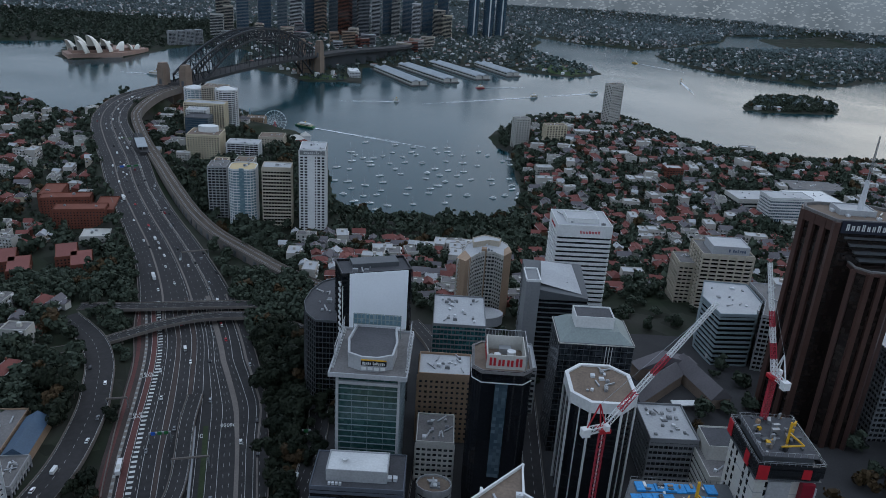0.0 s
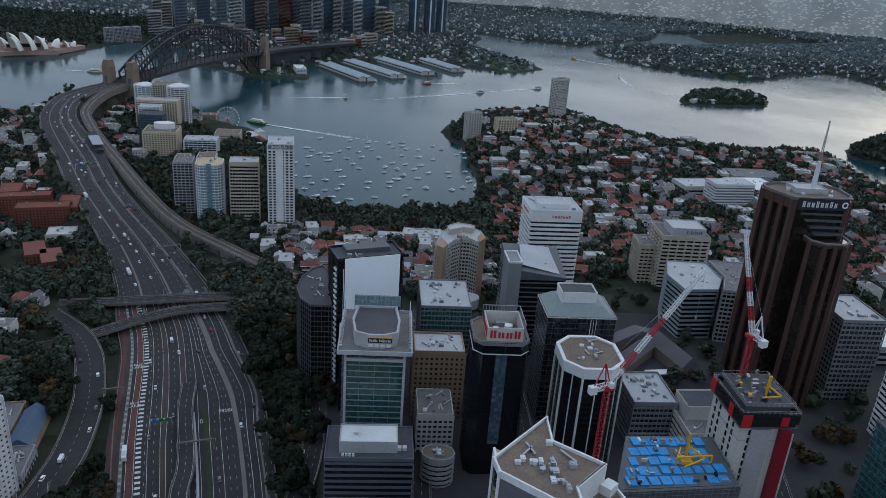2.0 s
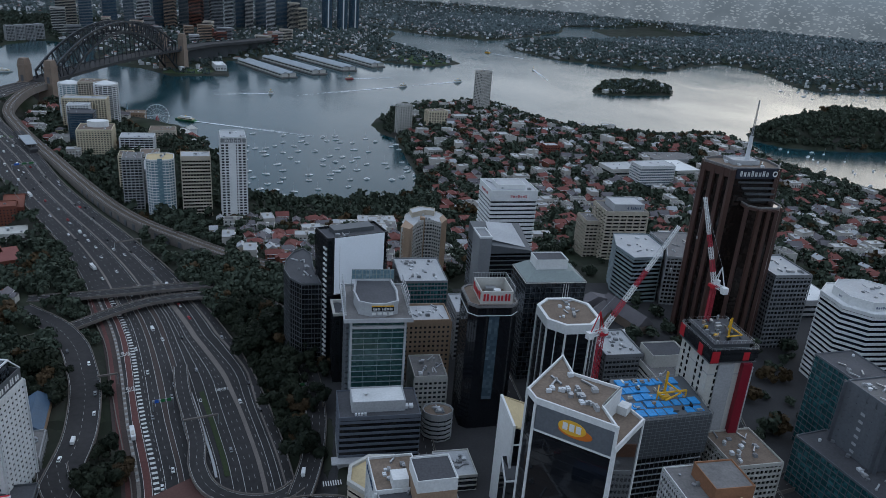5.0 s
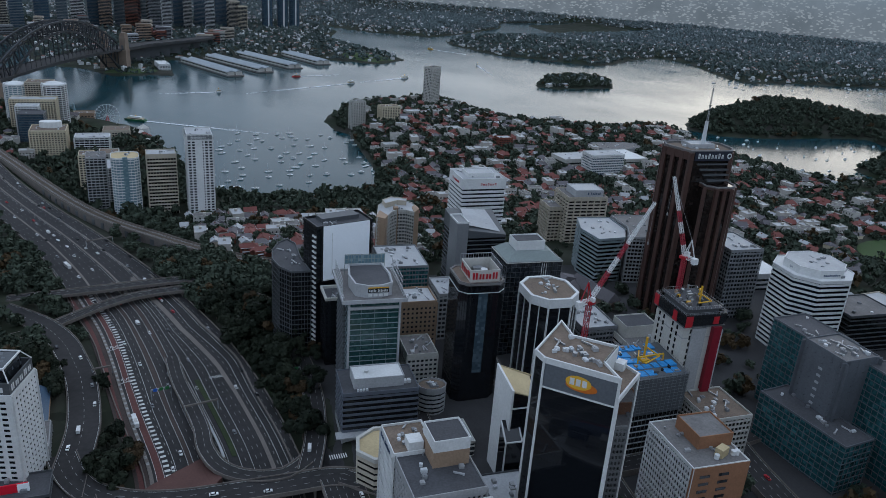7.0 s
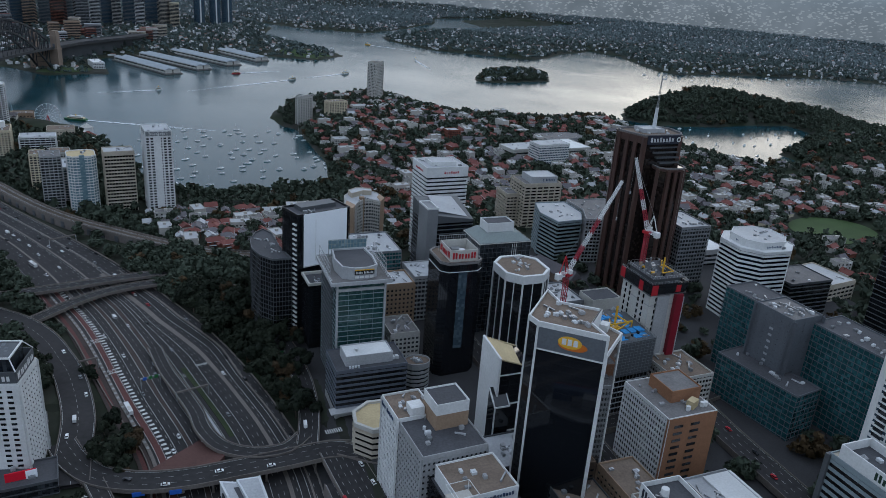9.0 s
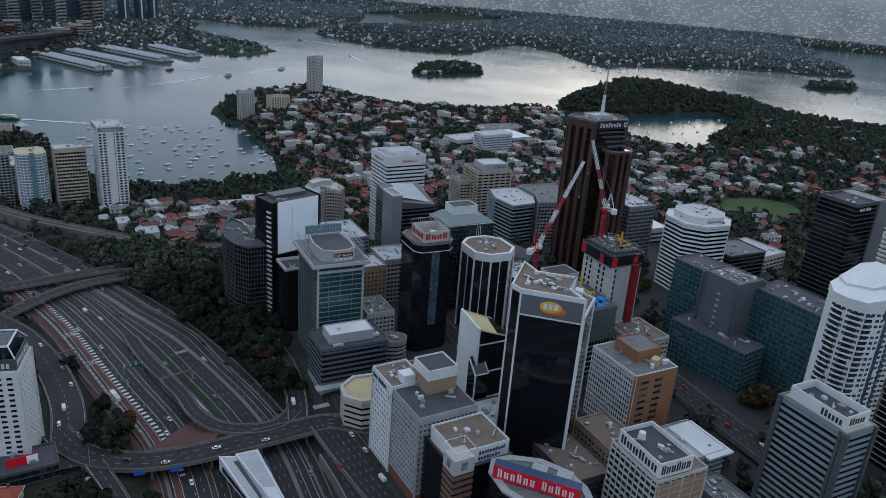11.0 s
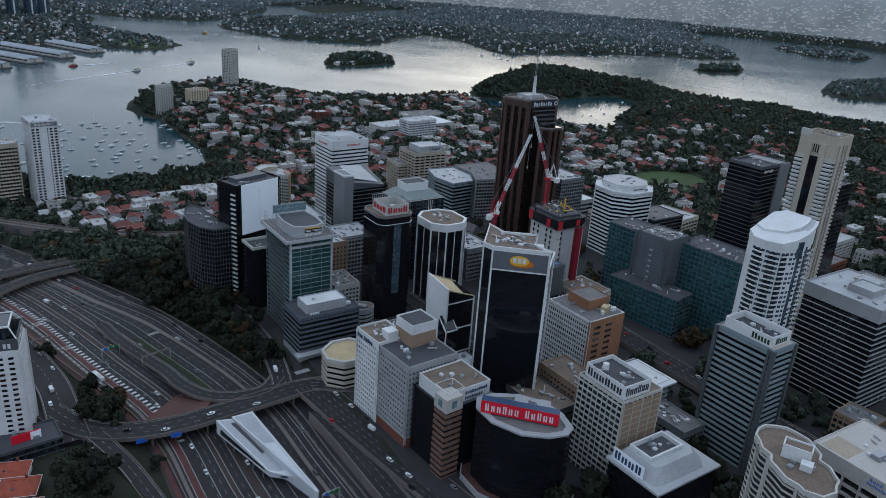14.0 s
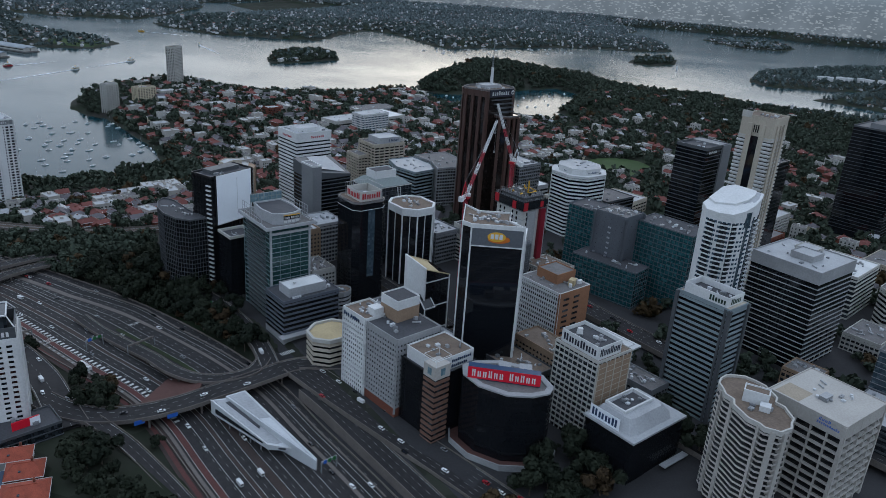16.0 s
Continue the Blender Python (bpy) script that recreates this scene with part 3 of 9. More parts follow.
def roof_units(parent, poly, z, count, seed):
    """Air conditioners, ducts and hatches on a roof."""
    rng = random.Random(seed)
    xs, ys = [p[0] for p in poly], [p[1] for p in poly]
    cx, cy = sum(xs) / len(xs), sum(ys) / len(ys)
    for i in range(count):
        a, b, u = rng.choice(poly), rng.choice(poly), rng.random()
        r = 0.82 * math.sqrt(rng.uniform(0.04, 1))
        x = cx + r * (a[0] * u + b[0] * (1 - u) - cx)
        y = cy + r * (a[1] * u + b[1] * (1 - u) - cy)
        g = Geo()
        style = rng.random()
        if style < 0.55:
            w, d, h = rng.uniform(1.2, 3.2), rng.uniform(1.2, 2.4), rng.uniform(0.8, 1.9)
            g.box(x, y, z, w, d, h, rng.choice((4, 94)))
            g.cyl(x, y, z + h, z + h + 0.25, min(w, d) * 0.35, n=8)
            part("air_conditioner", g, rng.choice(("white_metal", "grey", "steel", "midgrey")), parent)
        elif style < 0.8:
            g.beam((x, y, z + 0.6), (x + rng.uniform(-5, 5), y + rng.uniform(2, 6), z + 0.6), 0.7)
            g.box(x, y, z, 0.9, 0.9, 0.9)
            part("duct", g, rng.choice(("steel", "roof_light")), parent)
        else:
            g.cyl(x, y, z, z + rng.uniform(0.8, 1.6), rng.uniform(0.5, 1.2), n=10)
            part("roof_vent", g, rng.choice(("white_metal", "steel")), parent)


def tower(name, label, poly, z0, z1, fh=3.7, sp=1.1, wall="grey", glaze="g_dark", pier=0.0, pier_w=0.6, proud=0.35, roof="roof_grey", parapet=1.1, units=5,
          base=None, top_band=0.0, category="office tower", seed=1, blind=(), sides=None):
    """A building: a glazed core, a spandrel for each storey, piers, roof, parapet and plant."""
    t = thing(name, label, category)
    lowest = min(ground_z(x, y) for x, y in poly) - 2.0
    core = inset(poly, proud)
    cx, cy = sum(p[0] for p in poly) / len(poly), sum(p[1] for p in poly) / len(poly)
    remote = math.hypot(cx - 40, cy - 60) > 440
    part("glazing", Geo().prism(core, lowest, z1 - 0.2), glaze, t)
    n = max(1, int(round((z1 - top_band - z0) / fh)))
    fh = (z1 - top_band - z0) / n
    if sp and remote:
        g = Geo()
        for i in range(n + (0 if top_band else 1)):
            g.prism(poly, z0 + i * fh - (sp if i == n else 0), z0 + i * fh + (0 if i == n else sp))
        tagged(part("floor_banding", g, wall, t), kind="stuff")
    elif sp:
        me = Geo().prism(poly, 0, sp).mesh("spandrel", M[wall])
        for i in range(n + (0 if top_band else 1)):
            shift(part("spandrel", me, wall, t), 0, 0, z0 + i * fh - (sp if i == n else 0))
    if top_band:
        part("top_band", Geo().prism(poly, z1 - top_band, z1), wall, t)
    if base:
        part("podium_wall", Geo().prism(inset(poly, -0.15), lowest, z0 + base[0]), base[1], t)
    if pier and (remote or pier_w < 0.35 or name == "shop_block"):
        g = Geo()
        out = inset(poly, -0.06)
        for k in range(len(poly)):
            p, q = out[k], out[(k + 1) % len(poly)]
            for x, y in spread(p, q, pier):
                g.prism(rect(x, y, pier_w, proud * 1.2, math.degrees(math.atan2(q[1] - p[1], q[0] - p[0]))), lowest if not base else z0, z1 - 0.05)
        tagged(part("facade_frame", g, wall, t), kind="stuff")
    elif pier:
        out = inset(poly, -0.06)
        for k in range(len(poly)):
            if sides is not None and k not in sides:
                continue
            p, q = out[k], out[(k + 1) % len(poly)]
            ang = math.degrees(math.atan2(q[1] - p[1], q[0] - p[0]))
            me = Geo().prism(rect(0, proud / 2, pier_w, proud, 0), lowest if not base else z0, z1 - 0.05).mesh("pier", M[wall])
            for x, y in spread(p, q, pier):
                ob = shift(part("pier", me, wall, t), x, y, 0)
                ob.rotation_euler = (0, 0, radians(ang))
    for k in blind:
        p, q = Vector(poly[k]), Vector(poly[(k + 1) % len(poly)])
        u = (q - p).normalized()
        nn = Vector((u.y, -u.x)) * 0.12
        part("blank_wall", Geo().prism([tuple(p + nn), tuple(q + nn), tuple(q - nn * 3), tuple(p - nn * 3)], lowest, z1 + 0.02), wall, t)
    if roof:
        part("roof", Geo().prism(inset(poly, 0.45), z1 - 0.3, z1 + 0.06), roof, t)
        part("parapet", Geo().ring(inset(poly, -0.05), inset(poly, 0.4), z1 - 0.3, z1 + parapet), wall, t)
    if units:
        roof_units(t, inset(poly, 2.0), z1 + 0.06, units if remote else round(units * 1.8), seed)
    return t


def plant_room(t, poly, z0, z1, wall="white", roof="roof_grey", louvres=False, name="plant_room"):
    part(name, Geo().prism(poly, z0, z1), wall, t)
    part("plant_roof", Geo().prism(inset(poly, 0.6), z1, z1 + 0.05), roof, t)
    part("plant_parapet", Geo().ring(inset(poly, -0.05), inset(poly, 0.35), z1 - 0.2, z1 + 0.7), wall, t)
    if louvres:
        g = Geo()
        for p, q in zip(poly, poly[1:] + poly[:1]):
            for i in range(int((z1 - z0 - 1.2) / 0.6)):
                g.beam((*p, z0 + 0.7 + i * 0.6), (*q, z0 + 0.7 + i * 0.6), 0.14, 0.3)
        part("louvres", g, "midgrey", t)


def sign_bars(t, p, q, z0, z1, cols, words, board=None, off=0.3, weight=0.62, slant=0.0):
    """A sign on the face from p to q: a board, and plain blocks for its lettering. words: counts of blocks, word by word."""
    p, q = Vector(p), Vector(q)
    u = (q - p).normalized()
    nn = Vector((u.y, -u.x))
    ln = (q - p).length
    if board:
        a, b = p + nn * 0.12, q + nn * 0.12
        part("sign_board", Geo().prism([tuple(a), tuple(b), tuple(b - nn * 0.1), tuple(a - nn * 0.1)], z0, z1), board, t)
    total = sum(words) + 0.8 * (len(words) - 1)
    cell, x = ln * 0.9 / total, ln * 0.05
    h = (z1 - z0) * 0.62
    zc = (z0 + z1) / 2
    for k, count in enumerate(words):
        for i in range(count):
            g = Geo()
            a = p + u * (x + cell * 0.1) + nn * off
            b = p + u * (x + cell * (0.1 + weight)) + nn * off
            hh = h * (1.0 if (i == 0 or (i * 7 + k) % 3 == 0) else 0.78)
            for e in (0.0, 0.62):
                c, d = a.lerp(b, e), a.lerp(b, e + 0.38)
                g.prism([tuple(c), tuple(d), tuple(d - nn * 0.2), tuple(c - nn * 0.2)], zc - h / 2, zc - h / 2 + hh)
            part("sign_block", g, cols[k % len(cols)], t)
            x += cell
        x += cell * 0.8


def edge(poly, k):
    return poly[k], poly[(k + 1) % len(poly)]


# Glass office tower with a stepped crown and green screen, beside the motorway
def stepped_glass_tower():
    P = corner(-53.5, 326, 31.5, 43, 3)
    t = tower("office_tower", "green glass office tower with pale frame and stepped crown", P, 48, 118.5, 3.6, 0.5, "bluepanel", "g_green", 7.6, 0.12, 0.25, "roof_grey", 0.5, 0)
    for k, (dx, w) in enumerate(((0.0, 1.2), (30.3, 1.2))):
        a = local(-53.5, 326, 3, dx + w / 2, -0.2)
        part("corner_frame", Geo().prism(rect(*a, w, 1.6, 3), 46, 119), "roof_light", t)
    part("front_beam", Geo().prism(rect(*local(-53.5, 326, 3, 15.7, -0.25), 31.5, 1.7, 3), 114.6, 116.2), "roof_light", t)
    part("deck_slab", Geo().prism(corner(-57, 323, 38.5, 48, 3), 119.2, 120.2), "roof_light", t)
    part("deck_parapet", Geo().ring(corner(-57, 323, 38.5, 48, 3), corner(-56.4, 323.6, 37.3, 46.8, 3), 120.2, 121.6), "roof_light", t)
    part("deck_floor", Geo().prism(corner(-56.3, 323.7, 37.1, 46.6, 3), 120.2, 120.35), "roof_grey", t)
    crown = [local(-53.5, 326, 3, x, y) for x, y in ((5, 6), (12, 2.5), (20, 2.5), (27, 6), (28, 20), (26, 36), (5, 36), (3, 20))]
    part("crown_wall", Geo().prism(crown, 120.2, 127.5), "roof_light", t)
    part("crown_roof", Geo().prism(inset(crown, 1.0), 127.4, 127.6), "roof_dark", t)
    part("crown_parapet", Geo().ring(inset(crown, -0.3), inset(crown, 0.7), 126.8, 128.5), "roof_light", t)
    fascia = [local(-53.5, 326, 3, x, y) for x, y in ((-2, 0), (33, 0))]
    me = Geo().box(0, 0, 0, 1.8, 0.5, 1.0, 3).mesh("deck_planter", M["white"])
    for i in range(14):
        for x in (-2.6, 34.2):
            shift(part("deck_planter", me, "white", t), *local(-53.5, 326, 3, x, 4 + i * 3), 120.2)
    a, b = local(-53.5, 326, 3, 11.8, 2.0), local(-53.5, 326, 3, 24.2, 2.0)
    sign_bars(t, a, b, 124.0, 126.6, ("white",), (5, 7), "black", 0.2)
    part("sign_stripe", Geo().beam((*a, 127.0), (*b, 127.0), 0.4, 0.5), "yellow", t)
    for i in range(4):
        c = local(-53.5, 326, 3, 13.2 + 3.1 * i, 1.9)
        part("dish_panel", Geo().box(*c, 121.6, 2.3, 0.3, 1.6, 3), "white", t)
    # green glass screen on the rear crown
    back = [local(-53.5, 326, 3, x, y) for x, y in ((3, 37.5), (28, 37.5))]
    g = Geo()
    for i in range(13):
        k = i / 12
        x, y = back[0][0] + (back[1][0] - back[0][0]) * k, back[0][1] + (back[1][1] - back[0][1]) * k
        g.beam((x, y, 120), (x, y, 134), 0.3)
    for z in (128, 131, 134):
        g.beam((*back[0], z), (*back[1], z), 0.3)
    part("screen_posts", g, "green_roof", t)
    part("screen_glass", Geo().prism([back[0], back[1], (back[1][0], back[1][1] + 0.2), (back[0][0], back[0][1] + 0.2)], 128, 133.6), "g_pale", t)
    for side in (-2.2, 33.7):
        g = Geo()
        for i in range(9):
            a = local(-53.5, 326, 3, side, 8 + i * 4)
            g.beam((*a, 119), (*a, 130), 0.25)
        a, b = local(-53.5, 326, 3, side, 8), local(-53.5, 326, 3, side, 40)
        for z in (124, 127, 130):
            g.beam((*a, z), (*b, z), 0.25)
        part("side_trellis", g, "roof_light", t)
    for i in range(19):
        a = local(-53.5, 326, 3, -1.0, 3.0)
        shift(part("side_balcony", Geo().box(*local(0, 0, 3, 0, 18), 0, 1.5, 30, 0.95, 3), "dkgrey", t), a[0], a[1], 50 + i * 3.6)
    part("flagpole", Geo().cyl(*local(-53.5, 326, 3, -4, 44), 118, 146, 0.18, n=6), "white", t)


def striped_block():
    P = corner(-58.5, 292, 44, 27, 4)
    t = tower("office_block", "dark striped office block with a pale roof plant room", P, 50, 78.5, 3.55, 1.5, "bluegrey", "g_black", 0, roof="roof_dark", parapet=0.8, units=0, base=(1.5, "grey"))
    plant_room(t, corner(*local(-58.5, 292, 4, 7, 5), 29, 15, 4), 78.5, 84.5, "roof_light", "white")
    part("satellite_dish", Geo().cyl(*local(-58.5, 292, 4, 15, 12), 84.5, 86.8, 0.6, 1.7, 14), "white", t)
    for i in range(4):
        part("condenser", Geo().box(*local(-58.5, 292, 4, 9 + i * 1.7, 2.5), 78.6, 1.2, 1.2, 1.3, 4), "white_metal", t)
    for i in range(2):
        part("condenser", Geo().box(*local(-58.5, 292, 4, 37 + i * 2.6, 8), 78.6, 2, 2.6, 1.8, 4), "white_metal", t)
    part("canopy", Geo().prism(corner(-62, 286.5, 30, 6.5, 4), 53, 53.6), "grey", t)


def white_panel_tower():
    P = corner(-67.5, 403.5, 42, 22, 22)
    t = tower("office_tower", "black tower with white trim and a big blank white panel", P, 48, 136.5, 3.6, 0.5, "black", "g_black", 3.2, 0.3, 0.3, "roof_dark", 1.6, 4)
    a, b = local(-67.5, 403.5, 22, 4.5, -0.6), local(-67.5, 403.5, 22, 39.5, -0.6)
    part("blank_panel", Geo().prism([a, b, (b[0], b[1] + 0.5), (a[0], a[1] + 0.5)], 99, 137.6), "panelwhite", t, "plain white advertising panel")
    part("panel_frame", Geo().beam((*a, 98.7), (*b, 98.7), 0.7), "white", t)
    part("rear_roof", Geo().prism(corner(*local(-67.5, 403.5, 22, 8, 9), 28, 10, 22), 136.5, 139.5), "dkgrey", t)
    for i in range(22):
        z = 52 + i * 3.7
        part("side_balcony", Geo().box(*local(-67.5, 403.5, 22, -0.4, 3.2), z, 1.2, 5, 1.0, 22), "white", t)
    low = tower("office_block", "dark glass wing below the white panel", corner(-62.5, 380, 20, 20, 6), 48, 95, 3.6, 0.6, "black", "g_black", 2.6, 0.2, roof="roof_dark", units=3)
    part("pale_cap", Geo().ring(corner(-63, 379.5, 21, 21, 6), corner(-61.8, 380.6, 18.6, 18.6, 6), 95, 97), "offwhite", low)


def curved_block():
    P = [(-71, 408), (-77, 432), (-80, 460), (-86, 470), (-93, 462), (-97, 447), (-97, 431), (-92, 416), (-84, 407)]
    tower("office_block", "dark curved glass block with pale floor lines", P, 46, 104, 3.6, 0.5, "dkgrey", "g_black", 2.2, 0.2, units=5, roof="roof_dark")


def rounded_black_tower():
    P = corner(12.5, 323, 28.5, 29.5, 3, 4.5)
    t = tower("office_tower", "black glass tower with rounded corners and rooftop sign", P, 48, 130, 3.6, 0.12, "black", "g_black", 1.8, 0.1, 0.12, "roof_brown", 0.8, 4, top_band=0)
    part("white_line", Geo().ring(inset(P, -0.3), inset(P, 0.1), 124.2, 124.55), "white", t)
    part("rim", Geo().ring(inset(P, -0.25), inset(P, 1.1), 129.2, 130.7), "roof_grey", t)
    S = corner(*local(12.5, 323, 3, 6.5, 3.5), 18.5, 20, 3)
    g = Geo().ring(S, inset(S, 0.5), 130, 137.6)
    part("sign_wall", g, "offwhite", t)
    sign_bars(t, *edge(S, 0), 130.6, 137.4, ("red",), (4,), None, 0.3, 0.72)
    sign_bars(t, *edge(S, 3), 130.6, 137.4, ("red",), (4,), None, 0.3, 0.72)
    sign_bars(t, *edge(S, 2), 130.6, 137.4, ("red",), (4,), None, 0.3, 0.72)
    g = Geo()
    for e in (1, 2):
        p, q = edge(inset(S, -0.6), e)
        for x, y in spread(p, q, 1.6):
            g.beam((x, y, 130), (x, y, 140.5), 0.22)
        g.beam((*p, 140.4), (*q, 140.4), 0.3)
    part("plant_screen", g, "steel", t)
    part("roof_disc", Geo().cyl(*local(12.5, 323, 3, 19, 16), 130, 133.2, 2.2, n=16), "white", t)
    part("roof_disc", Geo().cyl(*local(12.5, 323, 3, 12, 14), 130, 132.5, 1.6, n=16), "white", t)
    part("cooling_box", Geo().box(*local(12.5, 323, 3, 16, 20), 130, 6, 4, 3, 3), "steel", t)
    # pale central strip of glass on the front
    a = local(12.5, 323, 3, 14.2, -0.15)
    part("front_strip", Geo().prism(rect(*a, 6, 0.4, 3), 70, 124), "g_slate", t)


def finned_tower():
    P = corner(62, 326, 32, 36, 4, 8.5)
    t = tower("office_tower", "black glass tower with white fins and a white cap", P, 50, 116.5, 3.6, 0.15, "black", "g_black", 0, 0, 0.15, "roof_brown", 0.7, 7, top_band=0, seed=5)
    for p in inset(P, -0.3):
        part("fin", Geo().prism(rect(*p, 0.9, 0.9, 20), 48, 113), "white", t)
    for k in range(0, 8):
        p, q = edge(inset(P, -0.2), k)
        m = ((p[0] + q[0]) / 2, (p[1] + q[1]) / 2)
        part("fin", Geo().prism(rect(*m, 0.5, 0.5, 20), 48, 113), "white", t)
    part("white_cap", Geo().ring(inset(P, -0.7), inset(P, 1.2), 111.5, 117.4), "white", t)


def box_top_tower():
    P = corner(57.5, 376.5, 40.5, 31, 4)
    t = tower("office_tower", "slate glass tower with a sloped roof and white plant box", P, 50, 121, 3.6, 0.25, "dkgrey", "g_dark", 3.4, 0.12, 0.2, "green_roof", 0.5, 0)
    top = corner(*local(57.5, 376.5, 4, 7, 6), 26, 19, 4)
    n = 4
    g = Geo().add([(x, y, 121) for x, y in P] + [(x, y, 126.5) for x, y in top], [(i, (i + 1) % n, (i + 1) % n + n, i + n) for i in range(n)] + [(4, 5, 6, 7)])
    part("sloped_roof", g, "green_roof", t)
    plant_room(t, corner(*local(57.5, 376.5, 4, 9, 9), 21, 14, 4), 126.5, 132.5, "white", "roof_dark")
    for i in range(3):
        a = local(57.5, 376.5, 4, 25.5 + i * 1.6, -0.25)
        part("white_fin", Geo().prism(rect(*a, 0.3, 0.4, 4), 50, 120), "white", t)
    for k in (0, 1, 3):
        part("eave", Geo().beam((*edge(P, k)[0], 121.1), (*edge(P, k)[1], 121.1), 0.8, 0.5), "offwhite", t)


def slanted_tower():
    P = corner(42, 455, 40, 36, 5)
    t = tower("office_tower", "grey office tower with a slanted pale roof", P, 46, 110, 3.6, 0.9, "dkgrey", "g_black", 0, roof=None, units=0)
    a = [local(42, 455, 5, x, y) for x, y in ((0, 0), (40, 0), (40, 36), (0, 36))]
    part("wedge_top", Geo().prism(a, 110, [117, 111, 120, 122]), "dkgrey", t)
    part("slanted_roof", Geo().add([(*local(42, 455, 5, x, y), z) for x, y, z in ((9, 5, 118.4), (36, 3, 112.6), (33, 33, 120.9), (12, 34, 122.2))], [(0, 1, 2, 3)]).prism(corner(*local(42, 455, 5, 14, 12), 14, 14, 5), 112, 117), "roof_light", t)
    part("corner_shaft", Geo().prism(corner(*local(42, 455, 5, -1, -1), 9, 20, 5), 44, 122), "midgrey", t)
    part("shaft_cap", Geo().ring(corner(*local(42, 455, 5, -1.2, -1.2), 9.4, 20.4, 5), corner(*local(42, 455, 5, -0.5, -0.5), 8, 19, 5), 121.5, 123), "white", t)


def white_band_tower():
    P = corner(64.5, 540, 41, 36, 6)
    t = tower("office_tower", "white banded office tower with a blank white crown", P, 38, 131, 3.75, 2.0, "white", "g_dark", 0, 0, 0.8, "roof_light", 1.0, 10, top_band=8.5, seed=9)
    sign_bars(t, *[local(64.5, 540, 6, x, 0) for x in (16, 33)], 125, 128.5, ("red",), (7,), None, 0.15)
    sign_bars(t, *[local(64.5, 540, 6, 0, y) for y in (28, 8)], 125, 128.5, ("red",), (7,), None, 0.15)
    plant_room(t, corner(*local(64.5, 540, 6, 8, 8), 24, 18, 6), 131, 134, "white", "roof_light")


def brown_granite_tower():
    P = [(201.4, 414.5), (235.2, 417.2), (240, 424), (240, 440), (234, 446), (203, 446), (194, 442), (191.5, 434.6)]
    t = tower("office_tower", "tall brown granite tower with dark glass and a roof mast", P, 50, 190, 3.7, 0.15, "black", "g_brown", 0, 0, 0.5, "roof_brown", 1.4, 9, seed=4)
    out = inset(P, -0.3)
    for k in (1, 2, 3, 4, 5, 6, 7):
        p, q = edge(out, k)
        for x, y in spread(p, q, 7.4)[:-1]:
            part("granite_pier", Geo().prism(rect(x, y, 3.0, 2.4, math.degrees(math.atan2(q[1] - p[1], q[0] - p[0]))), 46, 190), "brownstone", t)
    part("granite_pier", Geo().prism(rect(*out[0], 3.4, 2.6, 5), 46, 190), "brownstone", t)
    for k in (4, 5, 6, 7):
        p, q = edge(inset(P, -0.5), k)
        part("granite_band", Geo().beam((*p, 187.2), (*q, 187.2), 1.2, 5.8), "brownstone", t)
    part("parapet_cap", Geo().ring(inset(P, -0.7), inset(P, 0.6), 190, 191.6), "roof_grey", t)
    a = [Vector(P[0]).lerp(Vector(P[1]), k) for k in (0.07, 1.0)]
    u = (a[1] - a[0]).normalized()
    nn = Vector((u.y, -u.x))
    part("sign_wall", Geo().prism([tuple(a[0] + nn * 1.2), tuple(a[1] + nn * 1.2), tuple(a[1] - nn), tuple(a[0] - nn)], 184, 191), "ink", t)
    sign_bars(t, tuple(a[0] + u * 1.2 + nn * 1.2), tuple(a[0].lerp(a[1], 0.84) + nn * 1.2), 184.6, 190.6, ("white",), (8,), None, 0.3, 0.55)
    c = a[0].lerp(a[1], 0.93) + nn * 1.4
    ring = part("sign_ring", Geo().ring(oval(0, 0, 2.0, 2.0, 0, 16), oval(0, 0, 1.2, 1.2, 0, 16), 0, 0.3), "white", t)
    ring.matrix_basis = Matrix.Translation((c.x, c.y, 187.6)) @ Matrix.Rotation(math.atan2(u.y, u.x), 4, "Z") @ Matrix.Rotation(radians(90), 4, "X")
    # ledges stepping down behind the shoulder
    for i in range(4):
        b0, b1 = a[0].lerp(a[1], 0.12 + 0.1 * i), a[1]
        part("ledge", Geo().prism([tuple(b0 + nn * (0.7 + 0.9 * i)), tuple(b1 + nn * (0.7 + 0.9 * i)), tuple(b1 - nn), tuple(b0 - nn)], 180.6 - i * 3.9, 181.7 - i * 3.9), "dkgrey", t)
    S = corner(214, 402, 25, 34, 3, 6)
    part("shoulder_glazing", Geo().prism(inset(S, 0.5), 46, 167), "g_brown", t)
    for k in (7, 0, 1, 2):
        p, q = edge(S, k)
        for x, y in spread(p, q, 6.8)[:-1]:
            part("granite_pier", Geo().prism(rect(x, y, 2.8, 2.4, math.degrees(math.atan2(q[1] - p[1], q[0] - p[0]))), 46, 166), "brownstone", t)
    part("shoulder_roof", Geo().prism(inset(S, -0.4), 164.6, 166.6), "brownstone", t)
    part("shoulder_cap", Geo().ring(inset(S, -0.5), inset(S, 0.9), 166.6, 167.6), "roof_grey", t)
    x, y = local(194, 417, 2, 28, 17)
    plant_room(t, corner(*local(194, 417, 2, 14, 10), 20, 14, 2), 190, 192.6, "roof_light", "roof_light")
    part("mast_base", Geo().cyl(x, y, 192, 209, 1.7, 1.2, 10), "white_metal", t)
    lat = Geo()
    for i in range(4):
        a = math.tau * i / 4
        lat.beam((x + 0.8 * math.cos(a), y + 0.8 * math.sin(a), 209), (x + 0.3 * math.cos(a), y + 0.3 * math.sin(a), 234), 0.2)
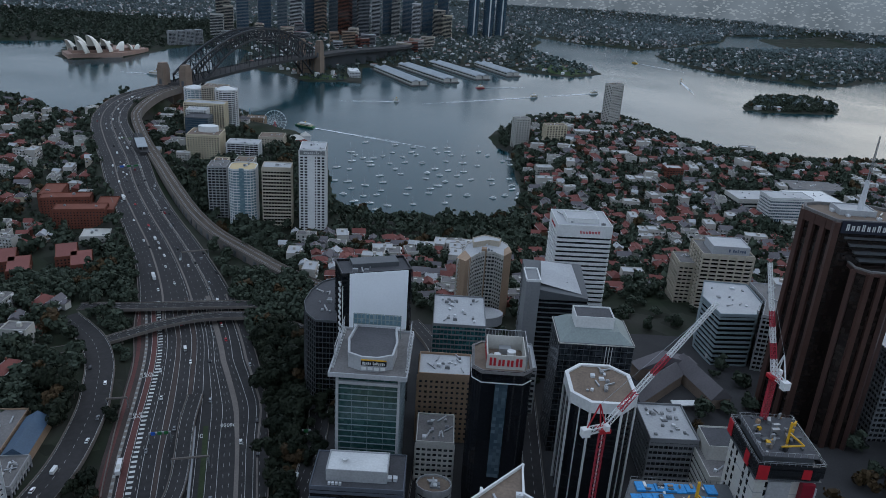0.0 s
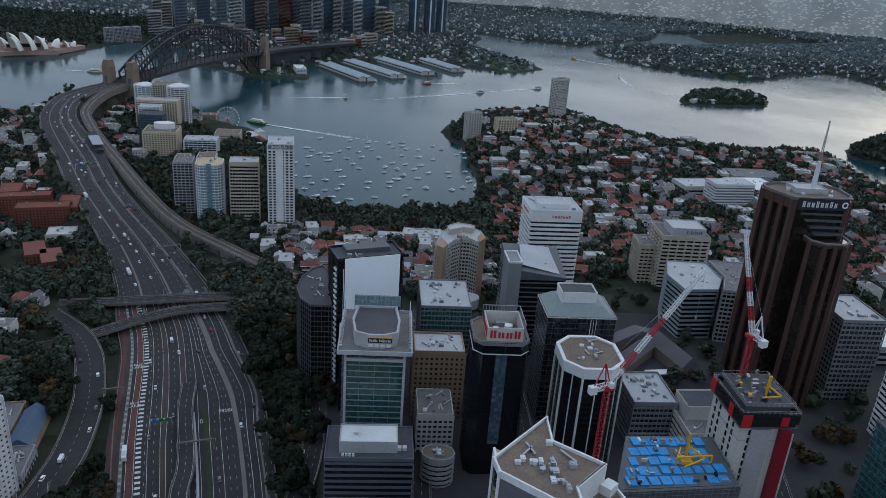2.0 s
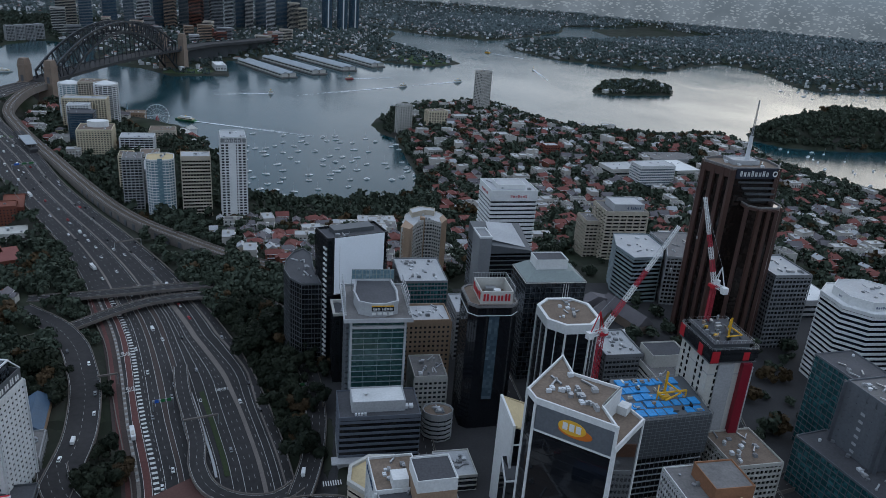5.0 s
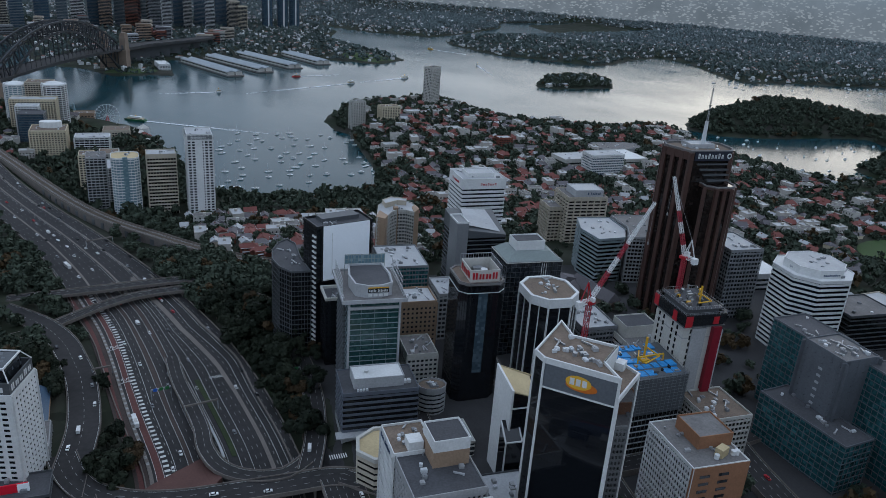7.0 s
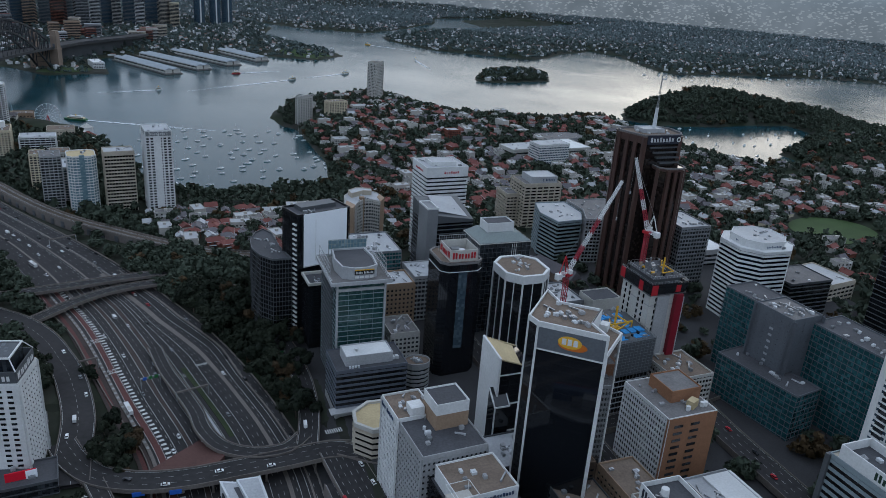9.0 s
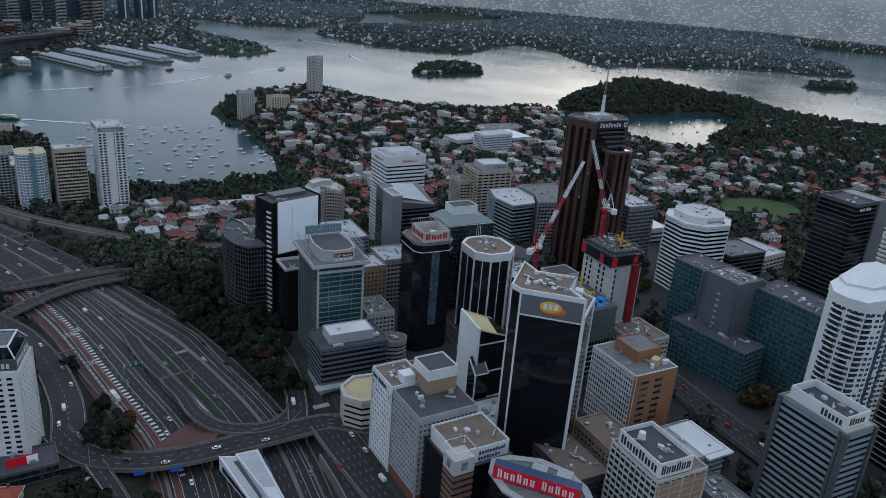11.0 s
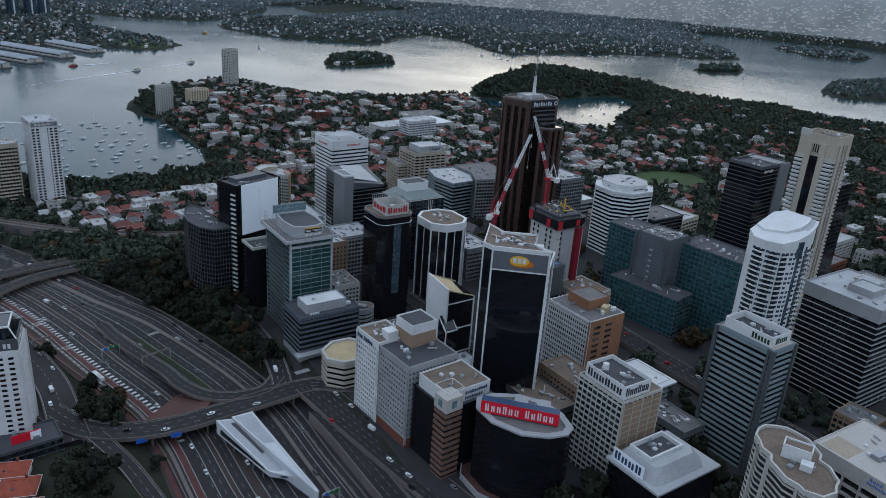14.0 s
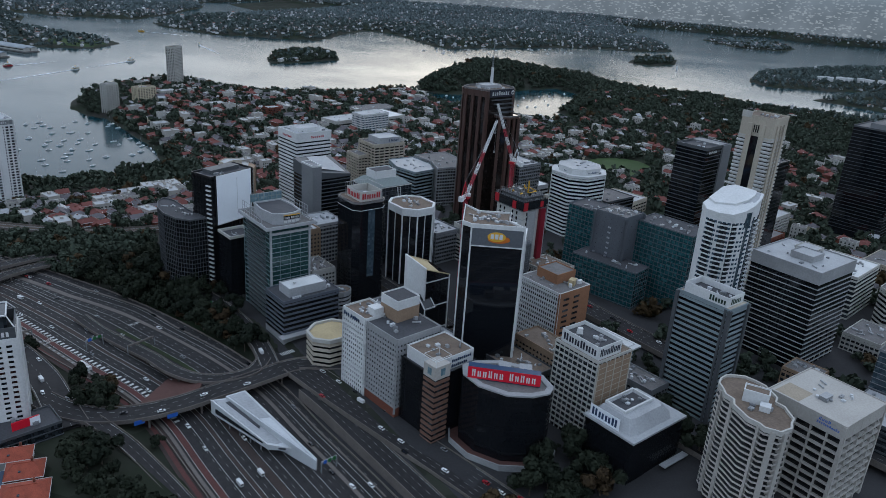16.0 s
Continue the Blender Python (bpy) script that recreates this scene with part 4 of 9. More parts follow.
        for k in range(12):
            b, r0, r1 = math.tau * (i + 1) / 4, 0.8 - k * 0.04, 0.8 - (k + 1) * 0.04
            lat.beam((x + r0 * math.cos(a), y + r0 * math.sin(a), 209 + k * 2.05), (x + r1 * math.cos(b), y + r1 * math.sin(b), 211.05 + k * 2.05), 0.12)
    part("lattice_mast", lat, "steel", t)
    g = Geo()
    for z in (209, 221):
        g.beam((x - 2.2, y, z), (x + 2.2, y, z), 0.2).beam((x, y - 2.2, z), (x, y + 2.2, z), 0.2)
    part("mast_platform", g, "steel", t)


def cut_corner_glass_tower():
    """Black glass with white edges and a gold emblem panel."""
    P = [(11.4, 191.6), (12.9, 184.6), (37.9, 165.8), (36.9, 178.9), (48.2, 191.4), (32.3, 202.5), (32.1, 216.9)]
    t = tower("office_tower", "black glass tower edged in white with emblem panel", P, 50, 159, 3.6, 0.1, "black", "g_black", 0, 0, 0.1, "roof_brown", 1.0, 12, seed=12)
    for k, w in ((0, 0.9), (1, 1.0), (2, 1.1), (4, 0.9), (6, 0.8)):
        part("white_edge", Geo().prism(rect(*P[k], w, w, -38), 46, 160), "white", t)
    part("white_parapet", Geo().ring(inset(P, -0.2), inset(P, 0.5), 157.6, 160.2), "white", t)
    a, b = Vector(P[1]), Vector(P[2])
    u = (b - a).normalized()
    nn = Vector((u.y, -u.x))
    p, q = a + u * 0.6 + nn * 0.1, b - u * 0.6 + nn * 0.1
    part("emblem_panel", Geo().prism([tuple(p), tuple(q), tuple(q - nn * 0.1), tuple(p - nn * 0.1)], 147, 157.6), "slateclad", t)
    part("panel_line", Geo().beam((*(p + nn * 0.2), 146.7), (*(q + nn * 0.2), 146.7), 0.3, 0.7), "white", t)

    def disc(name, off, rx, rz, cx, cz, m):
        g = Geo()
        n = 28
        c = a + u * cx + nn * off
        g.add([(*(c + u * rx * math.cos(i * math.tau / n)), cz + rz * math.sin(i * math.tau / n)) for i in range(n)] +
              [(*(c - nn * 0.12 + u * rx * math.cos(i * math.tau / n)), cz + rz * math.sin(i * math.tau / n)) for i in range(n)],
              [tuple(range(n))] + [(i, i + n, (i + 1) % n + n, (i + 1) % n) for i in range(n)])
        part(name, g, m, t)

    disc("emblem", 0.35, 5.4, 3.0, 15.2, 152.9, "gold")
    disc("emblem", 0.3, 6.6, 2.4, 16.6, 151.4, "orange")
    for i in range(3):
        c = a + u * (11.6 + i * 2.6) + nn * 0.55
        part("emblem_block", Geo().prism([tuple(c), tuple(c + u * 1.9), tuple(c + u * 1.9 - nn * 0.1), tuple(c - nn * 0.1)], 151.6, 154.6), "white", t)
    T = [(38.3, 165.5), (55.8, 183.4), (51.4, 194.9), (48.4, 191.6), (37.1, 179)]
    part("side_step", Geo().prism(T, 46, 150), "g_black", t)
    part("terrace_floor", Geo().prism(inset(T, 0.5), 149.9, 150.1), "roof_brown", t)
    part("step_parapet", Geo().ring(inset(T, -0.3), inset(T, 0.4), 148.6, 151.2), "white", t)
    part("terrace_hut", Geo().box(50, 189.5, 150, 5, 4, 3.6, 48), "white", t)
    part("terrace_wall", Geo().prism([(37.3, 178.6), (48.5, 191), (47.9, 191.6), (36.7, 179.2)], 150, 160.2), "white", t)
    for x, y in T[:2]:
        part("white_edge", Geo().prism(rect(x, y, 1.0, 1.0, 40), 46, 151), "white", t)


def white_crowned_block():
    P = corner(22.4, 242, 21.6, 22, 5)
    t = tower("office_block", "black and white glass block with a sloped tan roof", P, 48, 97, 3.6, 0.15, "black", "g_black", 6.4, 0.6, 0.2, None, 0, 0)
    part("sloped_top", Geo().prism(P, 97, [107, 99, 101, 110]), "g_black", t)
    part("sloped_roof", Geo().add([(*p, z + 0.15) for p, z in zip(inset(P, 0.8), (107, 99, 101, 110))], [(0, 1, 2, 3)]).beam((*P[0], 107.2), (*P[1], 99.2), 0.7).beam((*P[3], 110.2), (*P[2], 101.2), 0.7), "roof_tan", t)
    part("white_side_wall", Geo().prism([local(22.4, 242, 5, x, y) for x, y in ((-0.5, -0.5), (0.6, -0.5), (0.6, 22.5), (-0.5, 22.5))], 46, [108, 108, 111, 111]), "white", t)
    for p, z in zip(P, (107, 99, 101, 110)):
        part("white_edge", Geo().prism(rect(*p, 0.9, 0.9, 5), 46, z + 0.3), "white", t)
    for z in (60, 78, 97):
        for k in (0, 1):
            part("white_belt", Geo().beam((*edge(P, k)[0], z), (*edge(P, k)[1], z), 0.6, 0.8), "white", t)
    low = corner(*local(22.4, 242, 5, -3, -5), 9, 9, 5)
    part("slanted_bay", Geo().prism(low, 46, [80, 80, 88, 88]), "g_black", t)
    part("bay_frame", Geo().beam((*low[0], 80), (*low[3], 88), 0.7).beam((*low[1], 80), (*low[2], 88), 0.7).beam((*low[0], 80), (*low[1], 80), 0.7).beam((*low[0], 46), (*low[0], 80), 0.7), "white", t)


def white_grid_slab():
    P = corner(-39, 178, 33, 52, 7)
    t = tower("office_block", "pale slab block with small square windows", P, 50, 98.5, 3.3, 1.9, "grey", "g_dark", 2.4, 1.2, 0.35, "roof_dark", 1.0, 10, base=(3.5, "brick_red"), seed=3, blind=())
    W = corner(*local(-39, 178, 7, -0.7, 29.5), 20, 23, 7)
    t2 = tower("office_block", "white slab block with a grid of small windows", W, 50, 99.5, 3.2, 1.7, "white", "g_dark", 2.2, 1.1, 0.35, "roof_brown", 1.2, 4, seed=8)
    sign_bars(t2, *[local(-39, 178, 7, -0.7, y) for y in (52, 34)], 95.5, 99.0, ("navy",), (3, 5), None, 0.45)
    plant_room(t, corner(*local(-39, 178, 7, 14, 18), 17, 16, 7), 98.5, 106, "tan", "roof_dark")
    plant_room(t, corner(*local(-39, 178, 7, 14, 18), 17, 16, 7), 106, 112, "white", "roof_dark")
    part("roof_hut", Geo().box(*local(-39, 178, 7, 10, 34), 98.5, 7, 7, 6, 7), "white", t)


def brown_corner_tower():
    P = corner(-32, 148, 33, 30, 7)
    t = tower("office_tower", "black glass tower with a striped brown corner", P, 48, 88, 3.5, 0.15, "black", "g_black", 1.7, 0.12, 0.15, "roof_dark", 0.6, 0)
    C = corner(-34, 146, 11, 10, 7)
    part("corner_glazing", Geo().prism(inset(C, 0.4), 44, 95), "g_dark", t)
    me = Geo().prism(C, 0, 1.9).mesh("corner_band", M["brownbrick"])
    for i in range(12):
        shift(part("corner_band", me, "brownbrick", t), 0, 0, 46 + i * 3.55)
    part("corner_cap", Geo().prism(C, 88, 96), "warmstone", t)
    for k in (0, 3):
        p, q = Vector(edge(C, k)[0]), Vector(edge(C, k)[1])
        m, u = (p + q) / 2, (q - p).normalized()
        nn = Vector((u.y, -u.x)) * 0.1
        part("corner_window", Geo().prism([tuple(m - u * 1.6 + nn), tuple(m + u * 1.6 + nn), tuple(m + u * 1.6 - nn), tuple(m - u * 1.6 - nn)], 90, 94.3), "g_pale", t)
    U = corner(*local(-32, 148, 7, 2, 3), 29, 25, 7)
    plant_room(t, U, 88, 95.5, "white", "roof_brown", name="upper_storey")
    roof_units(t, inset(U, 3), 95.6, 7, 21)
    sign_bars(t, local(-32, 148, 7, 13, 2.9), local(-32, 148, 7, 30, 2.9), 91.6, 94.6, ("navy",), (10,), None, 0.2)
    sign_bars(t, local(-32, 148, 7, 13, 2.9), local(-32, 148, 7, 27, 2.9), 88.6, 91.4, ("navy",), (8,), None, 0.2)
    g = Geo()
    for x, y in C:
        g.beam((x, y, 96), (x, y, 101), 0.2)
    for p, q in zip(C, C[1:] + C[:1]):
        g.beam((*p, 101), (*q, 101), 0.2)
    part("roof_frame", g, "white", t)


def hexagon_block():
    P = oval(-38, 262, 17, 15, 20, 8)
    t = tower("office_block", "low octagonal striped block with a tan roof", P, 47, 66, 3.6, 2.1, "beige", "g_black", 0, 0, 0.5, "roof_tan", 1.2, 0)
    part("roof_rim", Geo().ring(inset(P, -0.4), inset(P, 1.4), 65, 67.5), "offwhite", t)


def oval_black_block():
    P = [(-18.5, 141), (-18.5, 127), (-11, 112), (0, 104.5), (10, 102.5), (16, 106), (19, 118), (17, 131), (9, 142), (-4, 149), (-13, 149)]
    t = tower("office_block", "black glass block with curved corners and a red sign", P, 50, 90.5, 3.6, 0.2, "black", "g_black", 2.0, 0.1, 0.15, "roof_grey", 0.4, 0, top_band=0)
    part("rim", Geo().ring(inset(P, -0.5), inset(P, 3.0), 90.3, 91.3), "grey", t)
    part("plaza", Geo().prism(inset(P, -5.0), 40, 49.2), "redpave", t)
    part("plaza_wall", Geo().ring(inset(P, -5.6), inset(P, -5.0), 40, 50.6), "grey", t)
    a, b = (-19.0, 137.0), (9.5, 109.5)
    part("sign_box", Geo().prism([a, b, (b[0] + 3.5, b[1] + 4), (a[0] + 3.5, a[1] + 4)], 91, 98), "navy", t)
    sign_bars(t, a, b, 91.3, 98.2, ("white",), (6, 5), "redpanel", 0.3)
    for i in range(4):
        part("plant_block", Geo().box(-4 + i * 4.5, 133 - i * 3.6, 91, 7, 6, 4.0 + (i % 2) * 2.5, -42), "grey" if i % 2 else "roof_grey", t)
    g = Geo()
    for i in range(10):
        g.beam((-6 + i * 2.0, 138 - i * 1.8, 91), (-6 + i * 2.0, 138 - i * 1.8, 96), 0.25)
    part("screen_posts", g, "steel", t)


def white_sign_block():
    P = corner(41, 99, 29, 32, 3)
    t = tower("office_block", "beige office block with wide windows and rooftop signs", P, 50, 103, 3.5, 1.2, "offwhite", "g_dark", 3.6, 0.5, 0.35, "roof_brown", 0.6, 0, sides=(3, 0))
    part("brick_front", Geo().prism(corner(*local(41, 99, 3, 0.6, -0.12), 28, 0.5, 3), 50, 101), "tan", t)
    for k in range(5):
        part("panel_rib", Geo().box(*local(41, 99, 3, 1.0 + k * 6.8, -0.2), 50, 0.6, 0.5, 51.5, 3), "beige", t)
    for i in range(14):
        part("panel_joint", Geo().prism(corner(*local(41, 99, 3, 0.8, -0.16), 27.6, 0.3, 3), 52.5 + i * 3.5, 52.9 + i * 3.5), "beige", t)
    S = corner(*local(41, 99, 3, 1.5, 1.5), 19, 28, 3)
    part("sign_wall", Geo().ring(S, inset(S, 0.4), 103, 111), "white", t)
    part("upper_roof", Geo().prism(inset(S, 0.4), 108, 108.6), "roof_dark", t)
    sign_bars(t, *edge(S, 0), 103.6, 110.8, ("ink",), (6,), None, 0.15, 0.74)
    sign_bars(t, *edge(S, 3), 103.6, 110.8, ("ink",), (6,), None, 0.15, 0.74)
    roof_units(t, inset(S, 3), 108.6, 8, 31)
    part("cooling_tower", Geo().cyl(*local(41, 99, 3, 8, 22), 108.6, 112.5, 2.0, 1.6, 12), "white", t)


def sloped_roof_block():
    P = corner(36, 63.5, 45, 32, 4)
    t = tower("office_block", "black glass block with a faceted white roof", P, 48, 74, 3.6, 0.3, "black", "g_black", 1.4, 0.1, 0.2, None, 0, 0)
    part("eave_slab", Geo().prism(inset(P, -1.2), 74, 75.2), "roof_light", t)
    lo, hi = [local(36, 63.5, 4, x, y) for x, y in ((2, 4), (8, 2.5), (36, 2.5), (42, 8), (42, 29), (2, 29))], [local(36, 63.5, 4, x, y) for x, y in ((6, 9), (10, 7.5), (33, 7.5), (36, 11), (36, 27), (6, 27))]
    n = 6
    part("faceted_roof", Geo().add([(x, y, 75.2) for x, y in lo] + [(x, y, 82) for x, y in hi], [(i, (i + 1) % n, (i + 1) % n + n, i + n) for i in range(n)] + [tuple(range(6, 12))]), "roof_light", t)
    part("roof_well", Geo().prism(corner(*local(36, 63.5, 4, 10, 15), 20, 10, 4), 81.9, 82.15), "roof_dark", t)
    part("well_wall", Geo().ring(corner(*local(36, 63.5, 4, 8, 13), 24, 14, 4), corner(*local(36, 63.5, 4, 9, 14), 22, 12, 4), 82, 83.6), "white", t)
    roof_units(t, corner(*local(36, 63.5, 4, 10, 15), 20, 10, 4), 82.2, 8, 7)
    a, b = local(36, 63.5, 4, 0.8, 30.5), local(36, 63.5, 4, 0.8, 10.5)
    sign_bars(t, a, b, 75.3, 82.6, ("navy",), (4,), "panelwhite", 0.3, 0.74)
    part("entrance_canopy", Geo().prism(corner(*local(36, 63.5, 4, 26, -6), 22, 4, 4), 51, 51.5), "roof_light", t)


def ribbed_tower():
    P = corner(121, 77, 20, 35, 4)
    t = tower("office_tower", "slate ribbed office tower with rooftop sign box", P, 50, 126, 3.5, 1.6, "bluepanel", "g_black", 0, 0.22, 0.35, "beige", 0.8, 0)
    for k in (0, 1, 2, 3):
        part("dark_corner", Geo().prism(rect(*P[k], 2.2, 2.2, 4), 46, 126), "dkgrey", t)
    for f in (0.92,):
        a = local(121, 77, 4, 0.0, 35 * (1 - f))
        part("dark_rib", Geo().prism(rect(*a, 0.7, 1.6, 4), 46, 126), "dkgrey", t)
    S = corner(*local(121, 77, 4, 1.5, 3.0), 17, 29, 4)
    part("sign_wall", Geo().ring(S, inset(S, 0.5), 126, 132.5), "white", t)
    part("upper_roof", Geo().prism(inset(S, 0.5), 128, 128.5), "roof_dark", t)
    sign_bars(t, local(121, 77, 4, 1.5, 16), local(121, 77, 4, 1.5, 3.5), 126.5, 132, ("forest",), (3,), None, 0.15, 0.8)
    sign_bars(t, local(121, 77, 4, 4, 3), local(121, 77, 4, 16, 3), 126.5, 132, ("forest",), (3,), None, 0.15, 0.8)
    roof_units(t, inset(S, 3), 128.5, 8, 15)
    part("roof_terrace", Geo().prism(corner(*local(121, 77, 4, 0, 0), 20, 4, 4), 126, 126.4), "beige", t)


def orange_block():
    P = corner(92, 183, 31, 38, 5)
    t = tower("office_block", "office block with white window grid and orange brick front", P, 54, 98.5, 3.3, 1.3, "white", "g_dark", 1.9, 0.7, 0.4, "roof_grey", 0.7, 6, sides=(3,), seed=14)
    part("brick_front", Geo().prism(corner(*local(92, 183, 5, -0.1, -0.25), 31.3, 1.2, 5), 48, 98.7), "orange_brick", t)
    for i in range(10):
        for x in (7.0, 17.5):
            part("window", Geo().box(*local(92, 183, 5, x, -0.3), 55 + i * 4.2, 5.5, 0.35, 1.5, 5), "g_dark", t)
    plant_room(t, corner(*local(92, 183, 5, 11, 13), 19, 19, 5), 98.5, 105, "orange_brick", "roof_grey")
    part("yellow_hood", Geo().box(*local(92, 183, 5, 20, 7), 98.5, 6, 4, 4.5, 30), "roof_tan", t)
    for x, y in ((16, 5), (26, 6), (28, 6)):
        part("cooling_tower", Geo().cyl(*local(92, 183, 5, x, y), 98.5, 101, 1.2, n=10), "white", t)


def white_stripe_tower():
    P = corner(265.5, 345, 51, 50, 1, 13)
    t = tower("office_tower", "white and dark striped octagonal office block", P, 54, 116, 3.6, 1.6, "white", "g_navy", 0, 0, 0.7, "white", 0.8, 10, seed=17)
    U = corner(271.5, 351, 39, 38, 1, 10)
    plant_room(t, U, 116, 121.5, "white", "roof_light")
    roof_units(t, inset(U, 4), 121, 8, 18)
    sign_bars(t, (271.2, 372), (271.6, 362), 117, 119.6, ("navy",), (9,), None, 0.15)
    sign_bars(t, (283, 351.2), (299, 351.5), 117, 119.6, ("navy",), (9,), None, 0.15)


def teal_complex():
    a = 9
    t = tower("office_block", "teal glass office wing with grey frame", corner(217, 260, 26, 41, a), 54, 113, 3.7, 0.45, "slateclad", "g_teal", 3.6, 0.16, 0.25, "roof_dark", 0.8, 4, seed=40)
    t = tower("office_block", "grey service tower between teal glass wings", corner(205, 231, 25, 28, a), 54, 121, 4.0, 3.6, "slateclad", "g_dark", 6, 4.6, 0.3, "roof_grey", 1.0, 12, seed=41)
    for i in range(9):
        part("white_window", Geo().box(*local(205, 231, a, -0.1, 14), 74 + i * 4.4, 0.4, 2.6, 1.4, a), "roof_light", t)
    tower("office_block", "long teal glass office wing with dark roof", corner(231, 186, 27, 50, a), 54, 117, 3.7, 0.45, "slateclad", "g_teal", 3.6, 0.16, 0.25, "roof_dark", 0.8, 8, seed=42)
    tower("office_block", "lower teal glass wing along the street", corner(196, 206, 22, 58, 13), 52, 85, 3.7, 0.45, "slateclad", "g_teal", 3.6, 0.16, 0.25, "roof_dark", 0.8, 6, seed=43)


def right_towers():
    t = tower("office_tower", "wide dark office tower with thin beige bands and blank cap", corner(226.5, 82, 50, 50, 3), 56, 127, 3.7, 0.55, "grey", "g_black", 0, 0, 0.6, "roof_light", 1.0, 8, top_band=8, seed=50)
    plant_room(t, corner(*local(226.5, 82, 3, 14, 14), 16, 16, 3), 127, 131, "grey", "roof_light")
    plant_room(t, corner(*local(226.5, 82, 3, 32, 22), 14, 14, 3), 127, 129.5, "offwhite", "roof_light")
    for k in range(7):
        part("column", Geo().box(*local(226.5, 82, 3, 3 + 7.3 * k, 1.2), 50, 1.2, 1.2, 9, 3), "beige", t)
    t = tower("office_tower", "black glass tower with a pale rooftop emblem", corner(337, 262, 42, 31, 8), 56, 158, 3.7, 0.7, "dkgrey", "g_black", 0, 0, 0.2, "roof_dark", 2.2, 6, seed=51)
    sign_bars(t, local(337, 262, 8, 4, 0), local(337, 262, 8, 20, 0), 153, 157, ("white",), (4, 4), None, 0.2)
    part("grey_side", Geo().prism(corner(*local(337, 262, 8, 28, -1.2), 16, 33, 8), 46, 159.5), "midgrey", t)
    B = corner(315, 190, 28, 28, 10)
    t = tower("apartment_tower", "tall beige apartment tower with banded balconies and dark slot", B, 58, 186, 3.1, 1.35, "offwhite", "g_dark", 0, 0, 1.2, None, 0, 0, category="apartment tower", seed=52)
    part("upper_wall", Geo().prism(inset(B, 0.4), 184, 201), "beige", t)
    for k in range(4):
        p, q = Vector(B[k]), Vector(B[(k + 1) % 4])
        ang = math.degrees(math.atan2(q.y - p.y, q.x - p.x))
        for f, w in ((0.27, 3.4), (0.73, 3.4), (0.5, 1.0)) if k != 3 else ((0.31, 4.2), (0.69, 4.2)):
            c = p.lerp(q, f)
            part("centre_wall", Geo().prism(rect(c.x, c.y, w, 1.6, ang), 46, 196), "beige", t)
        c = p.lerp(q, 0.5)
        part("top_grille", Geo().prism(rect(c.x, c.y, 5, 0.6, ang), 189, 195), "black", t)
        for i in range(4):
            d = p.lerp(q, 0.41 + 0.06 * i)
            part("grille_bar", Geo().prism(rect(d.x, d.y, 0.6, 0.9, ang), 189, 195), "beige", t)
    c = Vector(B[3]).lerp(Vector(B[0]), 0.5)
    part("dark_slot", Geo().prism(rect(c.x, c.y, 6.2, 0.8, 100), 50, 186), "g_black", t)
    part("roof", Geo().prism(inset(B, 0.8), 201, 201.2), "roof_brown", t)
    part("parapet", Geo().ring(inset(B, 0.3), inset(B, 0.8), 200.5, 202.4), "beige", t)
    part("crown_fin", Geo().prism(rect(*local(315, 190, 10, 0.8, 24), 1.2, 8, 10), 200, 205), "offwhite", t)
    roof_units(t, inset(B, 4), 201.2, 9, 52)
    for i in range(40):
        for y in (3.2, 24.8):
            part("balcony", Geo().box(*local(315, 190, 10, -0.7, y), 60 + i * 3.1, 1.9, 6.2, 1.1, 10), "white", t)
    t = tower("office_tower", "slim black glass tower with grey plant rooms", corner(355, 203, 24, 30, 8), 58, 158, 3.7, 0.5, "black", "g_black", 0, 0, 0.2, "roof_grey", 1.0, 8, seed=53)
    plant_room(t, corner(*local(355, 203, 8, 3, 8), 18, 18, 8), 158, 166, "grey", "roof_light")
    t = tower("office_tower", "broad black glass tower with dark floor lines", corner(573, 199, 52, 52, 8), 58, 168, 3.7, 0.35, "dkgrey", "g_black", 0, 0, 0.15, "roof_grey", 1.4, 8, seed=54)
    plant_room(t, corner(*local(573, 199, 8, 6, 8), 40, 30, 8), 168, 173, "midgrey", "roof_grey")


